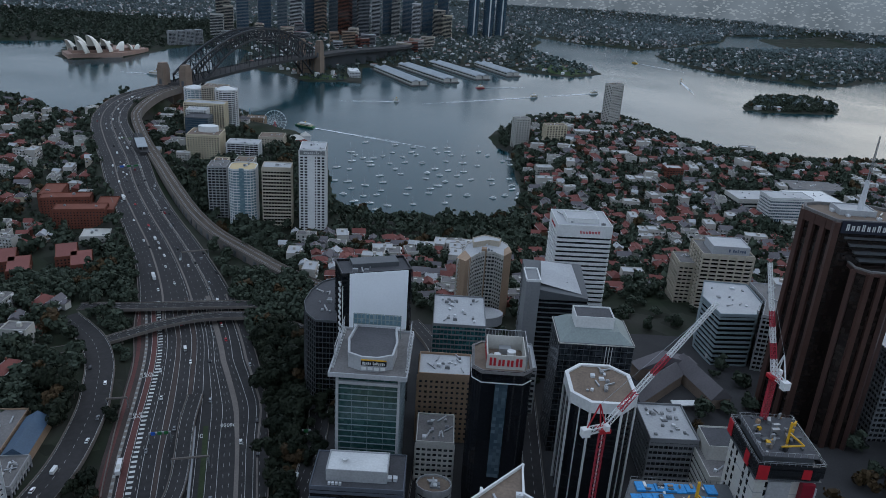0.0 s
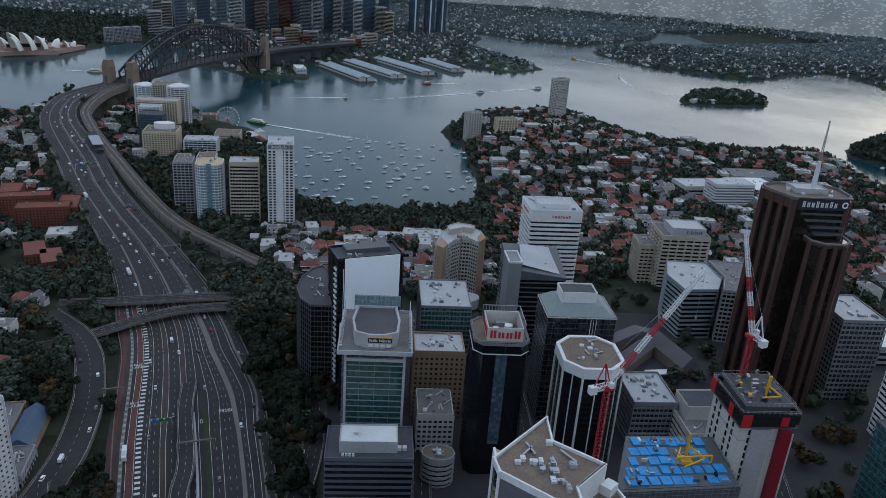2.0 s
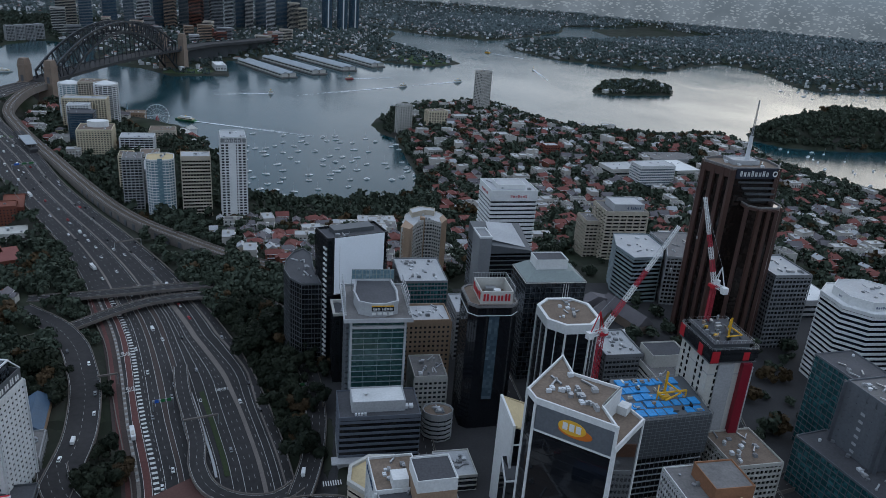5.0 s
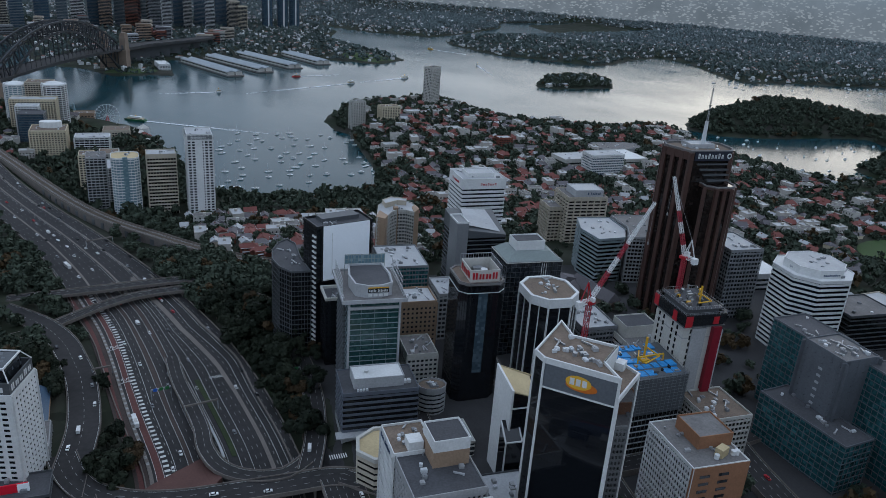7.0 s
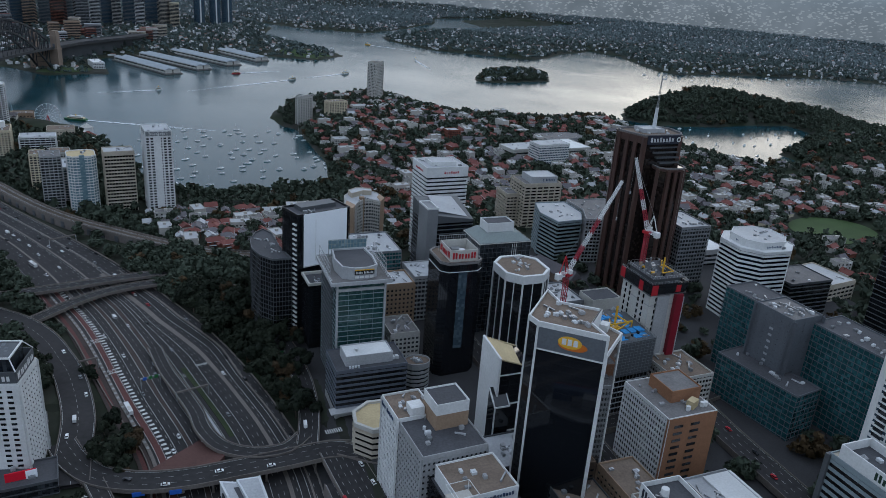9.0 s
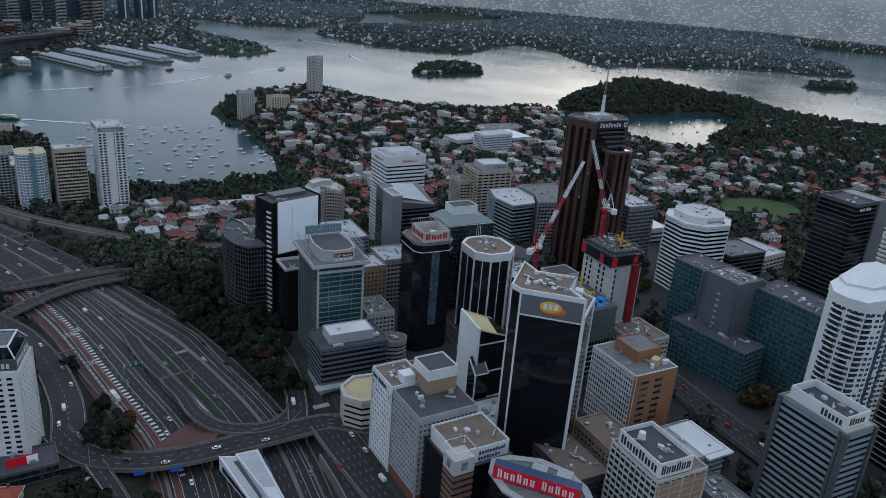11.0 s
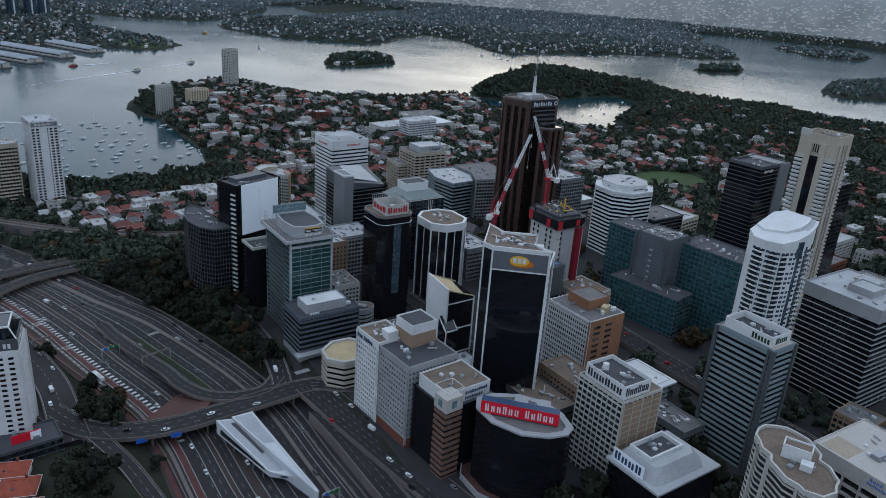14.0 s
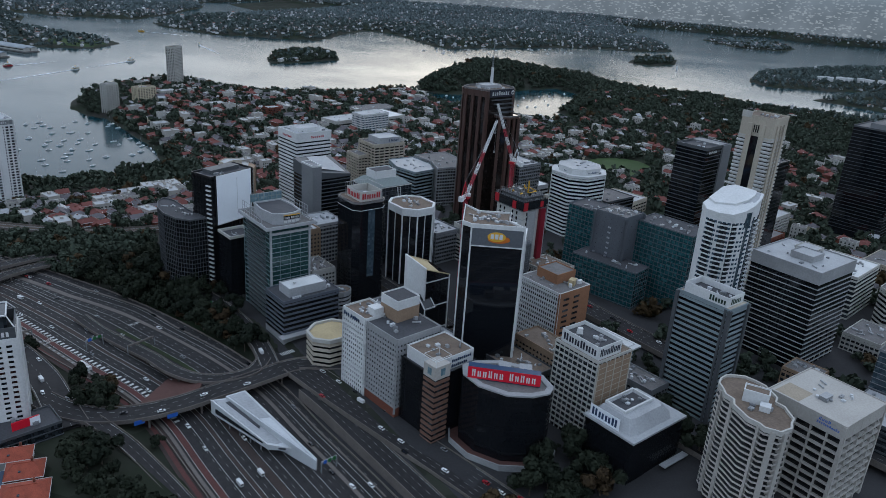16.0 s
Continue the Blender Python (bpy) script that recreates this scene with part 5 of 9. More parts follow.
def curved_white_apartments():
    a, px, py = 6, 171, 117.5
    xy = ((3, 3), (11, -0.6), (20, -1.6), (29, -0.6), (35, 1.5), (35, 22), (28, 27), (7, 27), (0.5, 20), (0, 11))
    P = [local(px, py, a, x, y) for x, y in xy]
    tops = [163.5 + 10 * (x / 35) ** 1.2 for x, _ in xy]
    t = thing("apartment_tower", "white apartment tower with curved front, teal glass and balconies", "apartment tower")
    part("outer_wall", Geo().prism(P, 46, [z - 1.5 for z in tops]), "white", t)
    part("roof_rim", Geo().prism(inset(P, -0.35), 160, [z - 0.4 for z in tops]), "white", t)
    part("roof", Geo().add([(*p, z - 0.3) for p, z in zip(inset(P, 1.2), tops)], [tuple(range(10))]), "roof_light", t)
    n = len(P)
    row = Geo()
    for k in (0, 1, 2, 3, 4, 8, 9):
        p, q = Vector(P[k]), Vector(P[(k + 1) % n])
        u = (q - p).normalized()
        nn, ang = Vector((u.y, -u.x)), math.degrees(math.atan2(u.y, u.x))
        m = max(2, round((q - p).length / 3.0))
        for i in range(m):
            c = p.lerp(q, (i + 0.5) / m) + nn * 0.05
            for z in range(33):
                if (z * 7 + i * 3 + k) % 11:
                    row.prism(rect(c.x, c.y, 1.9 if k not in (9, 4) else 2.2, 0.24, ang), 56.9 + z * 3.1, 58.35 + z * 3.1)
    tagged(part("window_set", row, "g_blue", t), kind="stuff")
    for k, f, w, deep in ((9, 0.5, 6.0, 1.6), (8, 0.5, 6.5, 1.7), (0, 0.3, 4.5, 1.5), (2, 0.62, 4.4, 1.5), (3, 0.75, 3.4, 1.4), (4, 0.3, 6.0, 1.6), (4, 0.75, 6.0, 1.6)):
        p, q = Vector(P[k]), Vector(P[(k + 1) % n])
        u = (q - p).normalized()
        nn, ang = Vector((u.y, -u.x)), math.degrees(math.atan2(u.y, u.x))
        c, e = p.lerp(q, f) + nn * deep / 2, p.lerp(q, f) + nn * (deep - 0.1)
        me = Geo().prism(rect(c.x, c.y, w, deep, ang), 0, 0.25).prism(rect(e.x, e.y, w, 0.16, ang), 0.25, 1.0).mesh("balcony", M["white"])
        part("loggia_glass", Geo().prism(rect(*(p.lerp(q, f) + nn * 0.1), w * 0.8, 0.4, ang), 57, 157), "g_dark", t)
        for i in range(33):
            shift(part("balcony", me, "white", t), 0, 0, 56 + i * 3.1)
    # full-height glass strips, and the glazed penthouse corner
    for k, f, w, z1 in ((1, 0.55, 2.2, 162), (2, 0.3, 1.8, 165), (3, 0.25, 1.6, 168), (4, 0.52, 2.4, 170)):
        p, q = Vector(P[k]), Vector(P[(k + 1) % n])
        u = (q - p).normalized()
        c = p.lerp(q, f) + Vector((u.y, -u.x)) * 0.14
        part("glass_strip", Geo().prism(rect(c.x, c.y, w, 0.4, math.degrees(math.atan2(u.y, u.x))), 56, z1), "g_slate", t)
    for k, f, w, z0, z1 in ((1, 0.5, 5.5, 154, 164), (3, 0.7, 4, 158, 170), (4, 0.5, 15, 162, 172)):
        p, q = Vector(P[k]), Vector(P[(k + 1) % n])
        u = (q - p).normalized()
        c = p.lerp(q, f) + Vector((u.y, -u.x)) * 0.2
        part("penthouse_glass", Geo().prism(rect(c.x, c.y, w, 0.5, math.degrees(math.atan2(u.y, u.x))), z0, z1), "g_slate", t)
    # the tall blank back wall that curves round the top
    B = [(9, 20), (13, 8), (21, 4), (29, 4), (34.8, 6), (34.8, 21.8), (28, 26.6), (12, 26.6)]
    part("roof_screen", Geo().prism([local(px, py, a, x, y) for x, y in B], 160, [166.5, 168, 170.5, 172.6, 174, 174.3, 172.6, 167.5]), "white", t)


def wavy_apartments():
    P = [(61, 1.5), (69, 3.5), (76, 9), (79, 18), (86, 25), (88.5, 36), (84, 44), (75, 46), (67, 39), (63, 30), (57, 22), (55.5, 11), (56.5, 4.5)]
    Q = []
    for p, q in zip(P, P[1:] + P[:1]):
        u = (Vector(q) - Vector(p)).normalized()
        m = (Vector(p) + Vector(q)) / 2 + Vector((u.y, -u.x)) * 1.5
        Q += [p, tuple(m)]
    t = thing("apartment_tower", "cream apartment tower with scalloped balconies all round", "apartment tower")
    part("glazing", Geo().prism(inset(P, 1.9), 44, 110), "g_dark", t)
    slab = Geo().prism(inset(Q, -0.3), -0.2, 0.0).mesh("balcony_floor", M["dkgrey"])
    band = Geo().ring(inset(Q, -0.55), inset(Q, -0.3), -0.25, 0.8).mesh("balcony_band", M["warmstone"])
    for i in range(20):
        shift(part("balcony_band", band, "warmstone", t), 0, 0, 51 + i * 3.0)
        shift(part("balcony_floor", slab, "dkgrey", t), 0, 0, 51 + i * 3.0)
    for k, p in enumerate(P):
        q, r = Vector(P[k - 1]), Vector(P[(k + 1) % len(P)])
        if k % 3 == 1:
            continue
        part("wall_shaft", Geo().prism(rect(*p, 1.3 if k % 3 else 2.6, 2.6, math.degrees(math.atan2(r.y - q.y, r.x - q.x))), 44, 110.5), "warmstone", t)
    part("roof", Geo().prism(inset(Q, 0.2), 110, 110.6), "roof_brown", t)
    part("roof_rim", Geo().ring(inset(Q, -0.7), inset(Q, 0.2), 109.4, 112), "offwhite", t)
    plant_room(t, rect(73, 25, 7, 12, 28), 110.6, 116.5, "white", "roof_brown")
    part("stair_hut", Geo().prism(rect(69.5, 17.5, 5, 5, 28), 110.6, 113.6), "white", t)
    roof_units(t, inset(P, 3), 110.6, 5, 71)


def cream_frame_block():
    P = corner(100, -8.5, 42, 41.5, 1.5)
    t = tower("office_block", "cream concrete office block with deep window frames", P, 52, 105.5, 4.4, 1.1, "warmstone", "g_black", 8.2, 0.7, 1.5, "warmstone", 0.6, 0, top_band=7.5, seed=80)
    roof_units(t, corner(*local(100, -8.5, 1.5, 8, 8), 26, 26, 1.5), 105.6, 12, 81)
    part("cooling_plant", Geo().box(*local(100, -8.5, 1.5, 17, 20), 105.6, 7, 4, 2.2, 1.5), "steel", t)
    part("roof_patch", Geo().prism(corner(*local(100, -8.5, 1.5, 2, 26), 14, 13, 1.5), 105.57, 105.62), "sand", t)
    sign_bars(t, local(100, -8.5, 1.5, 0, 14), local(100, -8.5, 1.5, 0, 7), 102.6, 105, ("bluepaint",), (4,), None, 0.15)
    sign_bars(t, local(100, -8.5, 1.5, 0, 15), local(100, -8.5, 1.5, 0, 2), 100.6, 102.8, ("bluepaint",), (11,), None, 0.15)
    for k in range(6):
        for x, y in ((0.2, 1 + k * 7.9), (1 + k * 7.9, 0.2)):
            part("splayed_column", Geo().box(*local(100, -8.5, 1.5, x, y), 44, 1.4, 1.4, 9, 1.5), "warmstone", t)


def far_left_white():
    P = corner(-249.7, 276.5, 32, 26, -8)
    t = tower("apartment_tower", "white tower with small dark windows and a dark tapering roof sign", P, 44, 100, 3.1, 2.0, "white", "g_black", 3.4, 1.8, 0.25, "roof_dark", 0.8, 6, category="tower", seed=90, blind=(0,))
    for i in range(15):
        for x in (1.5, 6, 21.5, 26.5):
            part("window", Geo().box(*local(-249.7, 276.5, -8, x + 1.2, -0.1), 52.4 + i * 3.1, 2.6, 0.3, 1.3, -8), "g_black", t)
    S, R = corner(*local(-249.7, 276.5, -8, 0.6, 0.6), 30.8, 24.8, -8), corner(*local(-249.7, 276.5, -8, 4, 4), 24, 18, -8)
    part("roof_screen", Geo().ring(S, inset(S, 0.5), 100, 107), "dkgrey", t)
    part("roof_lantern", Geo().prism(R, 100, 112.5), "g_dark", t)
    for k in range(4):
        part("lantern_rib", Geo().beam((*S[k], 107), (*R[k], 112.6), 0.5), "white", t)
    part("lantern_rim", Geo().ring(inset(R, -0.3), inset(R, 0.4), 112.2, 113), "white", t)
    sign_bars(t, *edge(S, 1), 101, 106.4, ("white",), (5,), None, 0.3)
    sign_bars(t, *edge(S, 0), 101, 106.4, ("white",), (5,), None, 0.3)
    g = tower("shop_block", "low dark shop block with a red and white billboard", corner(-247, 252.5, 44, 20, 9), 43, 51, 4, 0.6, "dkgrey", "g_dark", 0, roof="roof_dark", units=2, category="shop", seed=91)
    part("billboard", Geo().prism(corner(-227.6, 261.9, 14, 0.6, 11), 50.5, 56), "redpanel", g)
    part("billboard_white", Geo().prism(corner(-218.6, 263.4, 5.2, 0.8, 11), 50.8, 55.7), "panelwhite", g)


def octagon_office():
    t = tower("office_block", "grey banded office block with angled wings", [(172, 522), (178, 494), (204, 498), (214, 520), (212, 552), (180, 552)], 48, 92, 3.6, 1.4, "bluepanel", "g_black", 0, 0.25, 0.9, "roof_light", 1.0, 10, seed=100)
    tower("office_block", "grey banded office wing with white windows", [(206, 494), (234, 490), (254, 510), (256, 552), (214, 552), (216, 520)], 48, 94, 3.5, 1.3, "grey", "g_black", 3.2, 0.5, 0.7, "roof_grey", 1.0, 8, seed=101)
    t = tower("office_block", "beige stepped office block with a white sign box", corner(190, 600, 42, 34, 3), 44, 96, 3.5, 1.6, "beige", "g_black", 7, 1.0, 1.0, "roof_grey", 1.0, 4, seed=102)
    S = corner(198, 603, 30, 24, 3)
    plant_room(t, S, 96, 102.5, "roof_light", "roof_light")
    sign_bars(t, local(198, 603, 3, 12, 0), local(198, 603, 3, 28, 0), 97.4, 101.6, ("navy",), (1, 6), None, 0.15)
    tower("office_block", "low beige office wing", corner(176, 612, 16, 26, 3), 44, 82, 3.5, 1.8, "beige", "g_black", 4, 0.7, 0.8, "roof_grey", 1.0, 4, seed=103)


def curved_hotel():
    arc = [(-8.0, 548), (-1.2, 545), (5.7, 560), (12.5, 568), (20.7, 568), (27.5, 562), (33.0, 572), (30.3, 588), (20.7, 600), (7.0, 598), (-2.5, 582)]
    t = tower("hotel", "beige and white curved hotel with banded floors", arc, 42, 94, 3.2, 1.4, "offwhite", "g_dark", 2.6, 0.7, 0.4, "roof_light", 0.8, 6, category="hotel", seed=110)
    part("end_wall", Geo().prism([(-8.7, 549), (-1.5, 543), (2.2, 552), (-3.2, 566)], 40, 95), "tan", t)
    part("end_wall", Geo().prism([(27.5, 560), (33.7, 571), (31.6, 583), (27.5, 575)], 40, 95), "tan", t)
    part("end_wall", Geo().prism([(9.8, 569), (13.9, 567.5), (13.9, 572), (9.8, 573)], 40, 96.5), "tan", t)
    plant_room(t, [(2.9, 575), (15.2, 584), (23.4, 582), (24.8, 590), (11.1, 595), (1.6, 586)], 94, 98, "beige", "roof_light")
    part("forecourt_roof", Geo().prism(oval(14, 545, 17, 11, 10, 16), 44, 52), "roof_light", t)


for build in (stepped_glass_tower, striped_block, white_panel_tower, curved_block, rounded_black_tower, finned_tower, box_top_tower, slanted_tower, white_band_tower,
              brown_granite_tower, cut_corner_glass_tower, white_crowned_block, white_grid_slab, brown_corner_tower, hexagon_block, oval_black_block, white_sign_block,
              sloped_roof_block, ribbed_tower, orange_block, white_stripe_tower, teal_complex, right_towers, curved_white_apartments, wavy_apartments, cream_frame_block,
              far_left_white, octagon_office, curved_hotel):
    build()


# ---- roads, ramps and railway ----
def frames_of(line):
    """Along a line: places and the level direction across it (to the right)."""
    p = np.array([(r[0], r[1]) for r in line], float)
    d = np.gradient(p, axis=0)
    d /= np.linalg.norm(d, axis=1)[:, None]
    return p, np.stack([d[:, 1], -d[:, 0]], -1)


def ribbon(line, a, b, z, drop=0.0):
    """A strip from offset a to b across the line (numbers or rows), at heights z, with skirts drop deep."""
    p, r = frames_of(line)
    n = len(p)
    a, b, z = (np.broadcast_to(np.asarray(k, float), (n,)) for k in (a, b, z))
    l, q = p + r * a[:, None], p + r * b[:, None]
    g = Geo()
    v = [(*x, h) for x, h in zip(l, z)] + [(*x, h) for x, h in zip(q, z)]
    f = [(i, i + n, i + 1 + n, i + 1) for i in range(n - 1)]
    if drop:
        v += [(*x, h - drop) for x, h in zip(l, z)] + [(*x, h - drop) for x, h in zip(q, z)]
        f += [(i + 2 * n, i, i + 1, i + 1 + 2 * n) for i in range(n - 1)] + [(i + n, i + 3 * n, i + 1 + 3 * n, i + 1 + n) for i in range(n - 1)]
        f += [(i + 1 + 2 * n, i + 1 + 3 * n, i + 3 * n, i + 2 * n) for i in range(n - 1)]
    return g.add(v, f)


def dashes(g, line, off, z, length=3.0, gap=9.0, w=0.18, first=0.0):
    """Painted dashes along a line."""
    p, r = frames_of(line)
    n = len(p)
    off, z = np.broadcast_to(np.asarray(off, float), (n,)), np.broadcast_to(np.asarray(z, float), (n,))
    c = p + r * off[:, None]
    s = np.r_[0, np.cumsum(np.hypot(*np.diff(c, axis=0).T))]
    k = first
    while k + length < s[-1]:
        e = [np.array([np.interp(t, s, c[:, 0]), np.interp(t, s, c[:, 1]), np.interp(t, s, z)]) for t in (k, k + length)]
        d = (e[1] - e[0])[:2]
        m = np.array([d[1], -d[0], 0]) / max(np.hypot(*d), 1e-6) * w / 2
        g.add([e[0] - m, e[0] + m, e[1] + m, e[1] - m], [(0, 1, 2, 3)])
        k += length + gap
    return g


WH, WZ = WAY[:, 2], WAY[:, 3]
road = thing("road", "wide multi-lane asphalt motorway with bus lane and medians", "motorway", kind="structure")
part("carriageway", ribbon(WAY, -WH, WH, WZ, 2.0), "asphalt", road)
south = WAY[WAY[:, 1] < 640]
SH, SZ = south[:, 2], south[:, 3]
mid = WAY[(WAY[:, 1] > 120) & (WAY[:, 1] < 560)]
MY, MZ = mid[:, 1], mid[:, 3]


def across(*v):
    """Offsets along the motorway from those at four stations."""
    return np.interp(MY, (300, 358, 400, 460, 500, 555), (v[0] * 0.97, *v, v[3] * 0.96))


STRIP, LANE_L, LANE_R = across(-40, -38.7, -36, -33), across(-36.3, -34.8, -31.4, -28.2), across(-32.2, -31.2, -27.6, -24.6)
part("verge", ribbon(mid, STRIP - 7.5, STRIP - 0.2, MZ + 0.04), "brown_road", road, "worn reddish brown verge")
part("outer_lane", ribbon(mid, STRIP - 5.5, STRIP - 3.0, MZ + 0.06), "red_road", road, "faded red lane")
part("barrier_strip", ribbon(mid, STRIP, STRIP + 2.0, MZ + 0.5, 0.6), "concrete_road", road, "stained concrete barrier strip")
part("bus_lane", ribbon(mid, LANE_L, LANE_R, MZ + 0.05), "red_road", road, "faded red bus lane")
SOLID = [across(-25.3, -23.4, -20.8, -17.5), across(-18.4, -17.2, -14.6, -11.4), across(-15.4, -13.1, -11.1, -8.0), across(-9, -5.7, -4, -0.6), across(-3, -2.4, -0.1, 3.4), across(3.2, 4.4, 5.1, 8.1),
         across(9.4, 10.8, 8.4, 10.4), across(15.5, 17.5, 12.2, 14.6), across(30.8, 33.5, 24.8, 26.4), across(35, 38.5, 31.6, 31.9), LANE_L, LANE_R]
for a, b, m in ((SOLID[1], SOLID[2], "brown_road"), (SOLID[3] + 0.3, SOLID[4] - 0.3, "brown_road"), (across(24.6, 23.7, 16.2, 16.2), across(27.4, 27.4, 20.4, 20.6), "concrete_road"), (across(36.5, 40.2, 32.8, 33), across(38, 42, 35, 35), "concrete_road")):
    part("median_strip", ribbon(mid, a + 0.2, b - 0.2, MZ + (0.05 if m == "brown_road" else 0.3), 0.3), m, road, "stained brown median")
north_way = WAY[WAY[:, 1] > 520]
NH, NZ = north_way[:, 2], north_way[:, 3]
for a, b in ((-0.5, 1.6), (0.1, 1.5), (0.55, 1.2)):
    part("median_strip", ribbon(north_way, NH * a, NH * a + b, NZ + 0.25, 0.3), "concrete_road", road, "stained concrete median")
part("wall_left", ribbon(WAY, -WH - 0.6, -WH, WZ + 1.1, 3.2), "concrete_road", road, "concrete barrier wall")
part("wall_right", ribbon(WAY, WH, WH + 0.6, WZ + 1.1, 3.2), "concrete_road", road, "concrete barrier wall")
lines, faint = Geo(), Geo()
for o in SOLID:
    dashes(lines, mid, o, MZ + 0.08, 9.5, 0.1, 0.2)
for k, (a, b, f) in enumerate(((LANE_R + 4.2, SOLID[0], 0.5), (SOLID[0], SOLID[1], 0.5), (SOLID[2], SOLID[3], 0.5), (SOLID[4], SOLID[5], 0.5), (SOLID[6], SOLID[7], 0.5), (SOLID[7], across(24.6, 23.7, 16.2, 16.2), 0.35),
                               (SOLID[7], across(24.6, 23.7, 16.2, 16.2), 0.7), (across(27.4, 27.4, 20.4, 20.6), SOLID[8], 0.5), (SOLID[9], across(45, 47, 40, 38), 0.35), (SOLID[9], across(45, 47, 40, 38), 0.7))):
    dashes(faint, mid, a * (1 - f) + b * f, MZ + 0.07, 3.0, 6.5, 0.24, k * 1.3)
dashes(lines, mid[MY > 250], (LANE_R + 2.2)[MY > 250], MZ[MY > 250] + 0.08, 2.0, 2.6, 3.0)
dashes(faint, mid[MY > 300], (STRIP + 1.0)[MY > 300], MZ[MY > 300] + 0.53, 2.6, 3.6, 1.5)
low = WAY[WAY[:, 1] < 125]
for k, o in enumerate((-0.8, -0.55, -0.42, -0.2, -0.06, 0.1, 0.36, 0.55, 0.8)):
    dashes(lines if k % 3 == 0 else faint, low, low[:, 2] * o, low[:, 3] + 0.06, 9.5 if k % 3 == 0 else 3.0, 0.1 if k % 3 == 0 else 6.0, 0.2)
for o in (-0.3, 0.22):
    part("median_strip", ribbon(low, low[:, 2] * o, low[:, 2] * o + 3.5, low[:, 3] + 0.2, 0.3), "concrete_road", road, "stained brown median")
for k, o in enumerate((-0.85, -0.72, -0.6, -0.3, -0.15, 0.0, 0.25, 0.4, 0.7, 0.84)):
    dashes(faint, north_way, NH * o, NZ + 0.06, 3.0, 9.0, 0.22, k * 1.7)
for o in (-0.95, -0.46, 0.06, 0.14, 0.52, 0.6, 0.95):
    dashes(lines, north_way, NH * o, NZ + 0.06, 9.5, 0.1, 0.14)
tagged(part("lane_marking", lines, "paint", road), "white lane lines", kind="stuff")
tagged(part("worn_lane_marking", faint, "paint_worn", road), "worn lane dashes", kind="stuff")
white = WAY[(WAY[:, 1] > 290) & (WAY[:, 1] < 395)]
part("median_barrier", ribbon(white, white[:, 2] * -0.01 + 1.0, white[:, 2] * -0.01 + 2.4, white[:, 3] + 1.0, 1.2), "roof_light", road, "white median barrier")
part("planted_strip", ribbon(white, white[:, 2] * 0.14, white[:, 2] * 0.14 + 3.0, white[:, 3] + 0.35, 0.5), "verge_green", road)


def road_text(words, x, y, z, size, turn):
    """Painted words on the road."""
    cu = bpy.data.curves.new("road_lettering", "FONT")
    cu.body, cu.size, cu.align_x, cu.align_y = words, size, "CENTER", "CENTER"
    cu.space_line = 0.8
    cu.materials.append(M["paint"])
    ob = new("road_lettering", cu)
    ob.matrix_basis = pose(x, y, z, 0, 0, turn) @ Matrix.Diagonal((1, 1.3, 1, 1))
    ob.parent = road


road_text("BUS\nLANE", -207.0, 437.5, 35.05, 3.2, 20)
road_text("BUS\nLANE", -191.6, 390, 36.1, 3.2, 18)
road_text("60", -144.5, 377, 36.35, 4.6, 198)
for q in range(3):
    road_text("80", -137.0 + q * 3.6, 389.5 + q * 0.9, 36.1, 3.6, 198)


def deck(name, label, rows, w, thick=1.2, material="asphalt", rail=True, piers=0, lanes=1):
    """A road on its own deck: surface, parapets, lines, piers. rows: x, y, z."""
    line = smooth_line(rows, 5)
    t = thing(name, label, "road bridge" if piers else "road", kind="structure")
    z = line[:, 2]
    part("deck", ribbon(line, -w / 2, w / 2, z, thick), material, t)
    if rail:
        part("parapet", ribbon(line, -w / 2 - 0.3, -w / 2 + 0.1, z + 0.9, thick + 1.0), "concrete_road", t)
        part("parapet", ribbon(line, w / 2 - 0.1, w / 2 + 0.3, z + 0.9, thick + 1.0), "concrete_road", t)
    g = Geo()
    for k in range(1, lanes + 1):
        dashes(g, line, -w / 2 + w * k / (lanes + 1), z + 0.06, 3.0, 4.0, 0.22)
    g2 = Geo()
    dashes(g2, line, -w / 2 + 0.6, z + 0.06, 6, 0.1, 0.17)
    dashes(g2, line, w / 2 - 0.6, z + 0.06, 6, 0.1, 0.17)
    tagged(part("lane_marking", g, "paint_worn", t), kind="stuff")
    tagged(part("edge_line", g2, "paint", t), kind="stuff")
    p, r = frames_of(line)
    for i in range(piers and 3, len(p), piers or 10**6):
        gz = ground_z(*p[i])
        if z[i] - gz > 2.5:
            for s in (-0.3, 0.3):
                q = p[i] + r[i] * w * s
                part("pier", Geo().cyl(*q, gz - 1, z[i] - thick + 0.1, 0.7, n=8), "concrete_road", t)
    return t


deck("road_bridge", "two-lane concrete overpass curving over the motorway", [(-285, 445, 39), (-262, 461, 39), (-247, 479, 38.6), (-229, 500, 38.3), (-209, 517, 38.1), (-186, 527, 38), (-160, 531, 38.4), (-136, 527, 39)], 10, 1.5, piers=6, lanes=2)
deck("road_bridge", "straight concrete overpass across the motorway", [(-300, 518, 38), (-262, 527, 38), (-232, 535, 38), (-204, 543, 38), (-170, 549, 38.5), (-140, 545, 39)], 11, 1.5, piers=6, lanes=2)
deck("road_bridge", "wide road bridge over the motorway at the interchange", [(-209, 302, 44), (-199, 281, 45), (-185, 265, 46), (-165, 256.5, 46.2), (-142, 254.5, 46.3), (-118, 257, 46.4), (-92, 260, 46.5), (-66, 263, 46.8), (-50, 259, 47)], 15, 1.6, piers=5, lanes=2)
